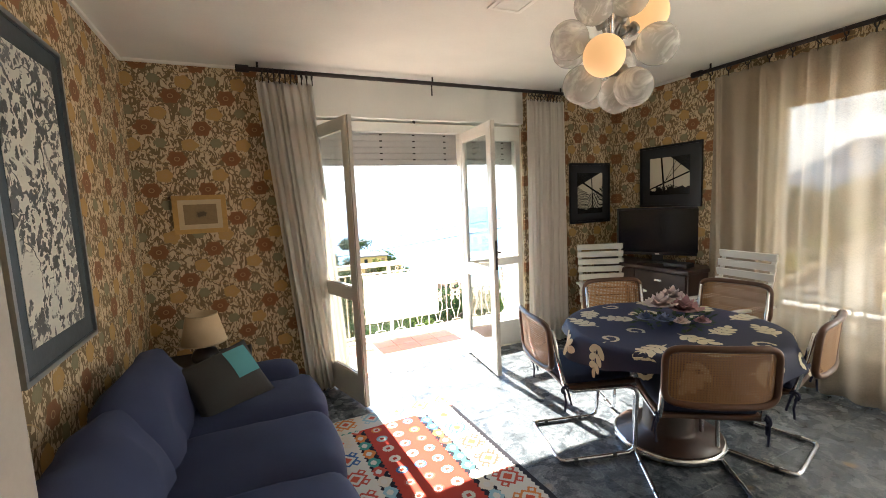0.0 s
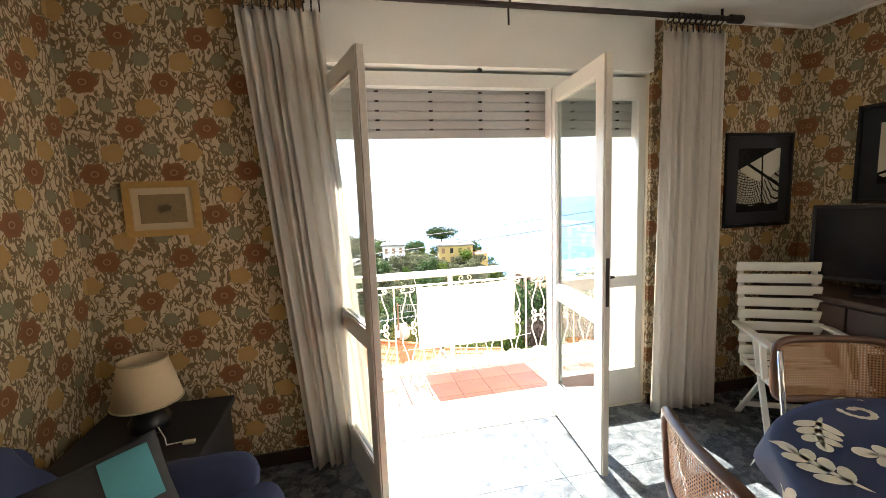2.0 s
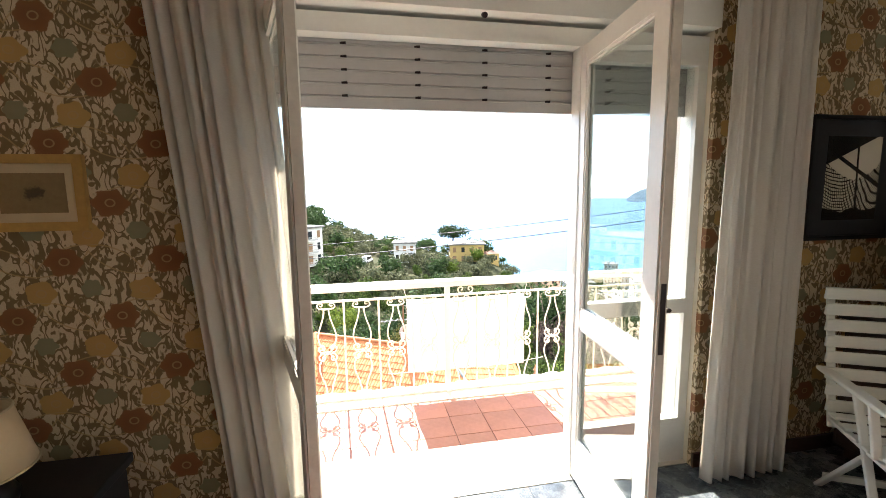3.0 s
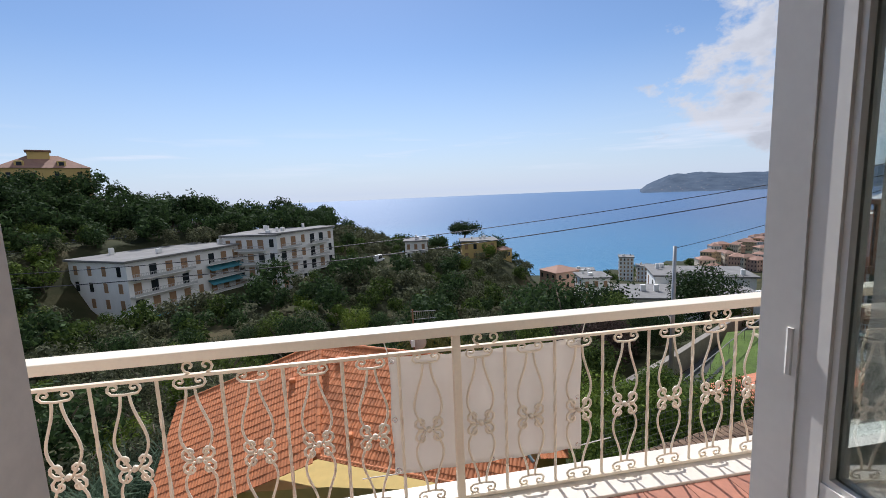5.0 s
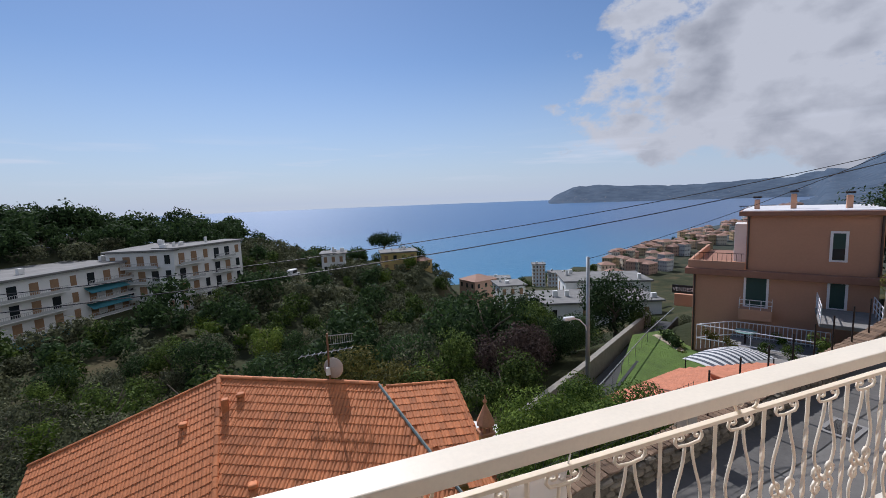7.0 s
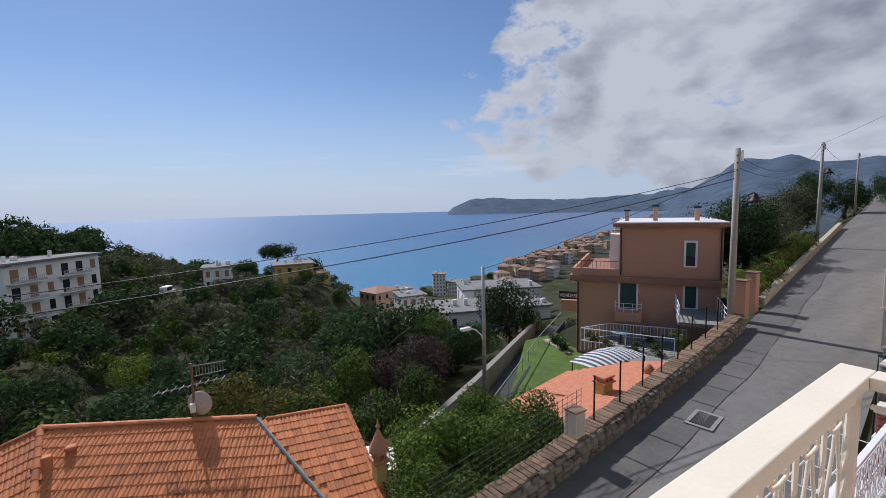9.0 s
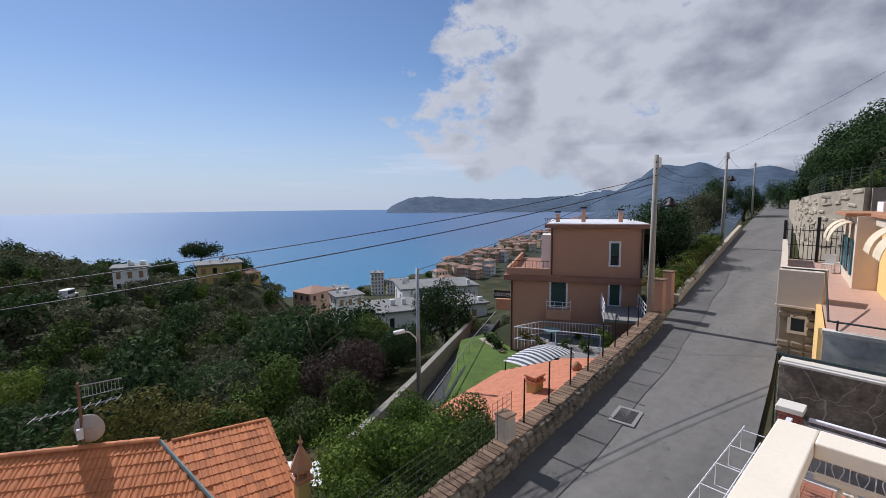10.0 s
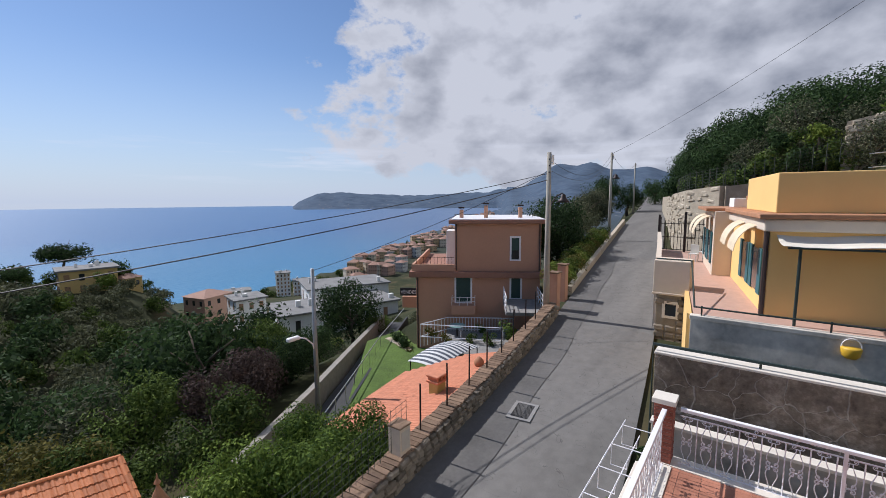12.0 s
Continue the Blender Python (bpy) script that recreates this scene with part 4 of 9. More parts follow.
def print_motif(kind, r0, a0, turn):
    """A printed oak sprig or curl: flat lobes that follow the cloth."""
    bm = bmesh.new()
    def lobe(cx, cy, ang, ln, wd):
        pts = []
        for k in range(12):
            th = k * math.tau / 12
            px, py = ln * 0.5 * (1 + math.cos(th)), wd * math.sin(th)
            qx, qy = cx + px * math.cos(ang) - py * math.sin(ang), cy + px * math.sin(ang) + py * math.cos(ang)
            ux, uy = qx * math.cos(turn) - qy * math.sin(turn), qx * math.sin(turn) + qy * math.cos(turn)
            pts.append(bm.verts.new(cloth_point(r0 + ux, a0 + uy / max(0.12, r0))))
        bm.faces.new(pts)
    if kind == "oak":
        lobe(-0.11, 0, 0, 0.22, 0.010)
        for k in range(3):
            for sg in (-1, 1):
                lobe(-0.06 + 0.052 * k, 0, sg * 0.8, 0.085 - 0.010 * k, 0.020)
        lobe(0.08, 0, 0, 0.06, 0.021)
    else:
        for k in range(12):
            th = k * 0.45
            rr = 0.055 - 0.0035 * k
            lobe(rr * math.cos(th), rr * math.sin(th), th + 1.7, 0.032, 0.010)
    return bm


rnd = random.Random(11)
for ri, (r0, cnt) in enumerate(((0.27, 6), (0.49, 11), (0.655, 14))):
    for k in range(cnt):
        a0 = (k + 0.5 * ri + rnd.uniform(-0.12, 0.12)) * math.tau / cnt
        part("printed_leaf", print_motif("oak" if (k + ri) % 3 else "curl", r0, a0, rnd.uniform(-0.9, 0.9) + (1.57 if k % 2 else 0)), LEAFPRINT, tc, "cream printed leaf")

fl = thing("flower_arrangement", Matrix.Translation((TX + 0.0, TY - 0.02, TZ + 0.003)) @ Matrix.Diagonal((1.08, 1.08, 1.6, 1)), "low arrangement of pale pink and white silk roses", "flowers")
ROSE = plain("dusty_pink_silk", (0.42, 0.24, 0.25), 0.8, vary=0.35, fine=60)
PALEROSE = plain("pale_rose_silk", (0.62, 0.52, 0.50), 0.8, vary=0.2)
BLUEFL = plain("blue_grey_silk", (0.22, 0.27, 0.42), 0.8, vary=0.3)
SILKLEAF = leaf_mat("silk_leaf", (0.05, 0.085, 0.04), (0.16, 0.20, 0.11))


def rose(c, r, seed):
    rnd = random.Random(seed)
    bm = bmesh.new()
    for layer in range(4):
        k0 = 3 + layer * 2
        for k in range(k0):
            a = k * math.tau / k0 + layer * 0.7 + rnd.uniform(-.2, .2)
            rr = r * (0.18 + 0.24 * layer)
            tilt = 0.25 + 0.33 * layer
            g = []
            for j in range(4):
                row = []
                for i in range(5):
                    u, v = (i / 4 - 0.5), j / 3
                    w = r * (0.45 + 0.12 * layer) * math.sin(math.pi * (0.2 + 0.7 * v))
                    out_ = rr * v ** 0.7 + r * tilt * v * v * 0.45
                    up = r * (0.95 - 0.22 * layer) * v - (0.10 * r * (2 * u) ** 2) * v
                    p = Vector((out_ - 0.3 * abs(u) * w, u * 2 * w, up))
                    row.append(bm.verts.new(Vector((p.x * math.cos(a) - p.y * math.sin(a), p.x * math.sin(a) + p.y * math.cos(a), p.z)) + Vector(c)))
                g.append(row)
            for j in range(3):
                for i in range(4):
                    bm.faces.new((g[j][i], g[j][i + 1], g[j + 1][i + 1], g[j + 1][i]))
    return bm


for i, (x, y, z, r, m_) in enumerate(((0.02, -0.06, 0.06, 0.065, ROSE), (-0.07, 0.02, 0.075, 0.06, PALEROSE), (0.06, 0.05, 0.09, 0.055, PALEROSE), (-0.01, 0.08, 0.07, 0.05, PALEROSE), (0.10, -0.03, 0.05, 0.045, PALEROSE), (-0.12, -0.04, 0.035, 0.035, BLUEFL), (-0.15, 0.05, 0.03, 0.035, BLUEFL), (0.15, 0.05, 0.03, 0.035, BLUEFL), (-0.06, -0.10, 0.03, 0.03, PALEROSE), (0.08, -0.12, 0.02, 0.03, ROSE))):
    part("rose", rose((x, y, z), r, i), m_, fl, "", True)
bm = bmesh.new()
rnd = random.Random(4)
for k in range(120):
    a, rr = rnd.uniform(0, math.tau), 0.02 + 0.18 * rnd.random() ** 0.6
    c = Vector((rr * math.cos(a) * 1.15, rr * math.sin(a) * 0.85, 0.01 + 0.08 * rnd.random() * (1 - rr / 0.25)))
    d = Vector((math.cos(a), math.sin(a), rnd.uniform(-0.2, 0.6))).normalized() * rnd.uniform(0.03, 0.055)
    s = d.cross(Vector((0, 0, 1))).normalized() * 0.013
    vs = [bm.verts.new(p) for p in (c, c + d * 0.5 + s, c + d, c + d * 0.5 - s)]
    bm.faces.new(vs)
part("foliage", bm, SILKLEAF, fl, "dull green silk leaves")


# ---- cantilever chairs ----
def cane():
    M = Mat("woven_cane").set(0.6)
    g = M.coords()
    s = M.n.new("ShaderNodeSeparateXYZ")
    M.l.new(g, s.inputs[0])
    p = 0.012
    fx = M.math("SUBTRACT", M.math("FRACT", M.math("ADD", M.math("DIVIDE", s.outputs[0], p), 50.0)), 0.5)
    fz = M.math("SUBTRACT", M.math("FRACT", M.math("ADD", M.math("DIVIDE", s.outputs[2], p), 50.0)), 0.5)
    d = M.math("SQRT", M.math("ADD", M.math("MULTIPLY", fx, fx), M.math("MULTIPLY", fz, fz)))
    hole = M.math("MULTIPLY", M.math("SUBTRACT", 0.30, d), 14.0, True)
    M.color(M.mix(M.noise(g, 70.0, 3), (0.30, 0.15, 0.06), (0.46, 0.26, 0.12)))
    tr = M.n.new("ShaderNodeBsdfTransparent")
    ms = M.n.new("ShaderNodeMixShader")
    M.l.new(hole, ms.inputs[0])
    M.l.new(M.b.outputs[0], ms.inputs[1])
    M.l.new(tr.outputs[0], ms.inputs[2])
    M.l.new(ms.outputs[0], M.n["Material Output"].inputs[0])
    return M.m


CANE = cane()


def arc(c, r, a0, a1, ax, ay, n=6):
    return [Vector(c) + Vector(ax) * r * math.cos(a0 + (a1 - a0) * i / n) + Vector(ay) * r * math.sin(a0 + (a1 - a0) * i / n) for i in range(n + 1)]


def cantilever_chair(m):
    """A tubular chair facing +y: seat over the origin."""
    c = thing("dining_chair", m, "chromed cantilever chair with a cane back and navy seat pad", "chair", "chairs round the table")
    w = 0.225
    # one bent tube: back down, along the seat, down the front legs, back along the floor
    def side(sx):
        pts = [Vector((sx * w, -0.27, 0.80)), Vector((sx * w, -0.23, 0.60)), Vector((sx * w, -0.205, 0.49))]
        pts += [Vector((sx * w, -0.19, 0.455)), Vector((sx * w, -0.15, 0.435)), Vector((sx * w, 0.15, 0.43))]
        pts += [Vector((sx * w, 0.20, 0.425)), Vector((sx * w, 0.235, 0.40)), Vector((sx * w, 0.245, 0.36)), Vector((sx * w, 0.235, 0.07))]
        pts += [Vector((sx * w, 0.225, 0.035)), Vector((sx * w, 0.19, 0.015)), Vector((sx * w, -0.19, 0.015))]
        return pts
    L, R = side(-1), side(1)
    rear = [Vector((-w + 0.01, -0.225, 0.015)), Vector((-w + 0.05, -0.235, 0.015)), Vector((w - 0.05, -0.235, 0.015)), Vector((w - 0.01, -0.225, 0.015))]
    bm = bmesh.new()
    tube(bm, L + rear + R[::-1], 0.0125, 10)
    part("frame", bm, CHROME, c, "chromed bent tube", True)
    for sx in (-1, 1):
        for y in (0.10, -0.14):
            bm = bmesh.new()
            tube(bm, [(sx * w, y - 0.012, 0.0145), (sx * w, y + 0.012, 0.0145)], 0.0145, 10)
            part("glide", bm, BLACK, c)
    part("seat_frame", rbox(-0.235, -0.20, 0.444, 0.235, 0.235, 0.470, 0.011), CHAIRWOOD, c)
    bm = soft(-0.215, -0.185, 0.468, 0.215, 0.215, 0.512, 0.02, 0.012, 0.003)
    part("seat_pad", bm, NAVY, c, "navy seat pad", True)
    # curved back: wooden frame round a cane panel
    def back(u, v):
        x = u * 0.235
        return Vector((x, -0.285 - 0.02 * (v - 0.5) + 0.035 * u * u - 0.035, 0.565 + v * 0.275))
    bm = bmesh.new()
    n = 44
    pts = []
    for k in range(n):
        th = k * math.tau / n
        cx, sz = math.cos(th), math.sin(th)
        e = 0.32
        pts.append(back(math.copysign(abs(cx) ** e, cx), 0.5 + 0.5 * math.copysign(abs(sz) ** e, sz)))
    tube(bm, pts, 0.017, 8, True)
    part("back_frame", bm, CHAIRWOOD, c, "brown bent wood", True)
    bm = bmesh.new()
    g = [[bm.verts.new(back(-0.95 + 1.9 * i / 12, 0.04 + 0.92 * j / 4)) for i in range(13)] for j in range(5)]
    for j in range(4):
        for i in range(12):
            bm.faces.new((g[j][i], g[j][i + 1], g[j + 1][i + 1], g[j + 1][i]))
    part("cane_panel", bm, CANE, c, "woven cane panel", True)
    for sx in (-1, 1):
        bm = bmesh.new()
        x = sx * 0.232
        tube(bm, [(x, -0.20, 0.475), (x + sx * 0.014, -0.215, 0.45), (x + sx * 0.018, -0.205, 0.39), (x + sx * 0.012, -0.21, 0.33)], 0.006, 6)
        tube(bm, [(x, -0.20, 0.47), (x + sx * 0.016, -0.19, 0.44), (x + sx * 0.024, -0.175, 0.37)], 0.006, 6)
        for k in range(2):
            tube(bm, arc((x + sx * 0.012, -0.205, 0.455), 0.022, 0.4 + k * 2.2, 2.6 + k * 2.2, (0, 1, 0), (0, 0, 1)), 0.006, 6)
        part("pad_tie", bm, NAVY, c, "knotted navy tie")
    return c


ch = cantilever_chair(pose(3.33, 2.33, 0, 0, 0, -106))
copy_thing(ch, pose(3.56, 1.74, 0, 0, 0, -34))
copy_thing(ch, pose(4.21, 1.77, 0, 0, 0, 14))
copy_thing(ch, pose(4.08, 2.62, 0, 0, 0, 158))
copy_thing(ch, pose(4.52, 2.25, 0, 0, 0, 100))


# ---- white garden chairs ----
def garden_chair(m):
    """A folding slatted armchair facing +y."""
    c = thing("garden_chair", m, "white slatted resin folding armchair", "chair", "white garden chairs")
    w = 0.235
    for i in range(8):
        z = 0.44 + i * 0.076
        y = -0.20 - (z - 0.42) * 0.19
        mm = pose(0, y, z, -11, 0, 0)
        bm = rbox(-w, -0.008, 0, w, 0.008, 0.062, 0.006)
        bmesh.ops.transform(bm, matrix=mm, verts=bm.verts)
        part("back_slat", bm, PLASTICW, c)
    for i in range(6):
        y = -0.17 + i * 0.075
        bm = rbox(-w, y, 0.405 + 0.012 * abs(i - 2.5), w, y + 0.06, 0.420 + 0.012 * abs(i - 2.5), 0.006)
        part("seat_slat", bm, PLASTICW, c)
    for sx in (-1, 1):
        x = sx * (w - 0.03)
        def bar(name, a, b, tw=0.018, td=0.035):
            a, b = Vector(a), Vector(b)
            d = b - a
            bm = rbox(-tw / 2, -td / 2, 0, tw / 2, td / 2, d.length, 0.006)
            bmesh.ops.transform(bm, matrix=Matrix.Translation(a) @ d.to_track_quat("Z", "X").to_matrix().to_4x4() @ pose(0, 0, 0, 0, 0, 90 if abs(d.y) > 2 else 0), verts=bm.verts)
            part(name, bm, PLASTICW, c)
        bar("back_post", (x, -0.195, 0.36), (x, -0.322, 1.03))
        bar("seat_rail", (x, -0.20, 0.40), (x, 0.28, 0.40))
        bar("front_leg", (x + sx * 0.012, -0.02, 0.62), (x + sx * 0.012, 0.26, 0.0))
        bar("rear_leg", (x - sx * 0.012, 0.10, 0.42), (x - sx * 0.012, -0.28, 0.0))
        bm = rbox(x + sx * 0.03 - 0.028, -0.26, 0.625, x + sx * 0.03 + 0.028, 0.25, 0.647, 0.01)
        part("armrest", bm, PLASTICW, c)
        bar("arm_strut", (x + sx * 0.03, 0.18, 0.42), (x + sx * 0.03, 0.12, 0.63))
    for y, z in ((0.22, 0.09), (-0.22, 0.07)):
        bm = rbox(-w + 0.03, y - 0.01, z, w - 0.03, y + 0.01, z + 0.035, 0.005)
        part("stretcher", bm, PLASTICW, c)
    return c


gc = garden_chair(pose(4.70, 3.42, 0, 0, 0, 152))
copy_thing(gc, pose(4.86, 2.45, 0, 0, 0, 84))

# ---- cabinet and television ----
cab = thing("tv_cabinet", (0, 0, 0), "dark wooden television cabinet in the corner", "cabinet")
part("body", rbox(5.02, 2.82, 0.06, 5.41, 3.96, 0.80, 0.004), DARKWOOD, cab)
part("top", rbox(4.99, 2.80, 0.80, 5.415, 3.98, 0.835, 0.006), DARKWOOD, cab)
part("plinth", rbox(5.05, 2.86, 0.0, 5.40, 3.92, 0.06, 0.003), DARKWOOD, cab)
for i, (y0, y1) in enumerate(((2.84, 3.385), (3.395, 3.94))):
    d = part("door", rbox(5.004, y0, 0.08, 5.02, y1, 0.785, 0.005), DARKWOOD, cab)
    part("handle", rbox(4.992, (y0 + y1) / 2 - 0.04, 0.70, 5.005, (y0 + y1) / 2 + 0.04, 0.722, 0.005), CHROME, d, "chrome recessed handle")
tv = thing("television", pose(5.27, 3.34, 0.835, 0, 0, -58), "black flat television on the dark cabinet, switched off", "television")
part("screen_body", rbox(-0.38, -0.03, 0.075, 0.38, 0.03, 0.555, 0.008), BLACK, tv)
part("screen", rbox(-0.36, -0.034, 0.105, 0.36, -0.031, 0.535, 0.001), plain("dark_screen", (0.008, 0.008, 0.010), 0.12, vary=0.1, bump=0.0), tv, "glossy dark screen")
part("neck", rbox(-0.05, -0.02, 0.015, 0.05, 0.02, 0.08, 0.006), BLACK, tv)
part("foot", rbox(-0.17, -0.10, 0.0, 0.17, 0.10, 0.016, 0.006), BLACK, tv)
part("logo_bar", rbox(-0.02, -0.0345, 0.083, 0.02, -0.0305, 0.091, 0.001), RAILG, tv)
bx = thing("set_top_box", pose(5.16, 3.02, 0.835, 0, 0, -80), "small black box beside the television", "box")
part("case", rbox(-0.11, -0.07, 0, 0.11, 0.07, 0.04, 0.005), BLACK, bx)

# ---- chandelier and vent ----
def globe_mat():
    M = Mat("clear_bubble_glass").set(0.05)
    g = M.coords()
    n = M.noise(g, 9.0, 4, dist=1.5)
    wisps = M.math("MULTIPLY", M.math("SUBTRACT", n, 0.46), 3.0, True)
    tr = M.n.new("ShaderNodeBsdfTransparent")
    tr.inputs[0].default_value = (0.93, 0.93, 0.92, 1)
    gl = M.n.new("ShaderNodeBsdfGlossy")
    gl.inputs["Roughness"].default_value = 0.03
    df = M.n.new("ShaderNodeBsdfDiffuse")
    df.inputs[0].default_value = (0.90, 0.88, 0.83, 1)
    lw = M.n.new("ShaderNodeLayerWeight")
    lw.inputs[0].default_value = 0.35
    a, b = M.n.new("ShaderNodeMixShader"), M.n.new("ShaderNodeMixShader")
    M.l.new(M.math("ADD", 0.30, M.math("MULTIPLY", wisps, 0.45)), a.inputs[0])
    M.l.new(tr.outputs[0], a.inputs[1])
    M.l.new(df.outputs[0], a.inputs[2])
    M.l.new(M.math("MULTIPLY", lw.outputs["Fresnel"], 0.4), b.inputs[0])
    M.l.new(a.outputs[0], b.inputs[1])
    M.l.new(gl.outputs[0], b.inputs[2])
    M.l.new(b.outputs[0], M.n["Material Output"].inputs[0])
    return M.m


GLOBE = globe_mat()
M = Mat("lit_globe_glass")
M.color((0.9, 0.6, 0.35))
M.b.inputs["Emission Color"].default_value = (1.0, 0.55, 0.22, 1)
M.b.inputs["Emission Strength"].default_value = 0.085
LITGLOBE = M.m
M = Mat("lamp_filament")
M.color((1, 0.8, 0.5))
M.b.inputs["Emission Color"].default_value = (1.0, 0.72, 0.35, 1)
M.b.inputs["Emission Strength"].default_value = 1.2
FILAMENT = M.m
CX, CY, CZ = 3.15, 1.90, 2.22
chd = thing("chandelier", (CX, CY, CZ), "chandelier of clear bubble glass globes, one lit", "chandelier")
bm = bmesh.new()
tube(bm, [(0, 0, ZC - CZ), (0, 0, 0.02)], 0.014, 10)
lathe(bm, [(0.06, ZC - CZ - 0.04), (0.065, ZC - CZ - 0.03), (0.065, ZC - CZ)], 24)
lathe(bm, [(0.02, -0.06), (0.045, -0.03), (0.045, 0.03), (0.02, 0.06)], 20)
part("stem", bm, CHROME, chd, "", True)
GL = [(-22, -62, 0.21), (40, -80, 0.20), (-98, -22, 0.22), (120, -40, 0.22), (-150, -48, 0.21), (-118, 48, 0.21), (-35, -12, 0.22), (22, 40, 0.23), (80, -4, 0.22), (150, 15, 0.22), (-150, 10, 0.2), (-60, 50, 0.22), (60, 48, 0.22)]
for i, (az_, el_, d) in enumerate(GL):
    a_, e_ = radians(az_ - 45), radians(el_)
    v = Vector((math.cos(a_) * math.cos(e_), math.sin(a_) * math.cos(e_), math.sin(e_)))
    bm = bmesh.new()
    tube(bm, [v * 0.04, v * (d - 0.085)], 0.007, 8)
    tube(bm, [v * (d - 0.10), v * (d - 0.065)], 0.027, 14)
    arm = part("arm", bm, BRASS, chd, "steel arm and socket", True)
    bm = bmesh.new()
    bmesh.ops.create_icosphere(bm, subdivisions=4, radius=0.088, matrix=Matrix.Translation(v * (d + 0.01)))
    part("globe", bm, LITGLOBE if i in (2, 7) else GLOBE, chd, "glowing globe" if i in (2, 7) else "clear bubbled glass globe", True).visible_shadow = False
    bm = bmesh.new()
    bmesh.ops.create_icosphere(bm, subdivisions=2, radius=0.014, matrix=Matrix.Translation(v * (d - 0.045)))
    part("bulb", bm, FILAMENT if i in (2, 7) else GLOBE, chd, "", True)

vent = thing("ceiling_vent", (2.97, 2.42, ZC), "white square vent plate on the ceiling", "vent")
part("frame", rbox(-0.11, -0.11, -0.012, 0.11, 0.11, -0.001, 0.003), WHITE, vent)
bm = bmesh.new()
for x0, y0, x1, y1 in ((-0.085, -0.085, 0.085, -0.075), (-0.085, 0.075, 0.085, 0.085), (-0.085, -0.075, -0.075, 0.075), (0.075, -0.075, 0.085, 0.075)):
    box(bm, x0, y0, -0.016, x1, y1, -0.0125)
part("bead", bm, WHITE, vent)

# ---- floor tiles ----
bm = rbox(-0.2993, -0.2993, -0.012, 0.2993, 0.2993, 0.0, 0.0008, 1)
fl_tile = mesh_of("tile", bm, MARBLE)
floor_ob = bpy.data.objects["floor"]
for i in range(8):
    for j in range(9):
        cx, cy = X0 + 0.3 + i * 0.6, Y1 + 0.03 - 0.3 - j * 0.6
        if cx + 0.3 <= X1 + 0.3 and cy - 0.3 >= Y0 - 0.2:
            part("tile", fl_tile, MARBLE, floor_ob, at=Matrix.Translation((cx, cy, 0)))

# the room as a whole stands one step above the balcony
for ob in list(scene.collection.objects):
    if ob.parent is None and ob.type in ("MESH", "EMPTY"):
        ob.matrix_basis = Matrix.Translation((-0.13, -0.115, 0.085)) @ ob.matrix_basis

# ---- balcony ----
BZ = -0.03
BY = 5.30          # rail line
BX0, BX1 = -3.2, 5.60
bm = bmesh.new()
box(bm, BX0, YO - 0.10, -0.24, BX1 + 0.10, BY + 0.12, BZ - 0.012)
balc = structure("balcony_slab", bm, PLASTER_OUT, "concrete balcony slab with terracotta tiles", "balcony")
bm = rbox(BX0, BY - 0.14, BZ - 0.011, BX1 + 0.12, BY + 0.14, BZ + 0.012, 0.004)
part("edge_stone", bm, STONE_SILL, balc, "pale stone edging")
bm = rbox(-0.1235, -0.1235, -0.012, 0.1235, 0.1235, 0.0, 0.002, 1)
bt = mesh_of("tile", bm, TERRA)
for i in range(34):
    for j in range(4):
        x, y = BX1 - 0.12 - i * 0.25, BY - 0.265 - j * 0.25
        if y - 0.12 > YO - 0.1 and x > BX0:
            part("tile", bt, TERRA, balc, at=Matrix.Translation((x, y, BZ)))


def spiral(c, r, turns, a0, ax, ay, n=14, sgn=1):
    return [Vector(c) + (Vector(ax) * math.cos(a0 + sgn * turns * math.tau * i / n) + Vector(ay) * math.sin(a0 + sgn * turns * math.tau * i / n)) * r * (1 - 0.72 * i / n) for i in range(n + 1)]


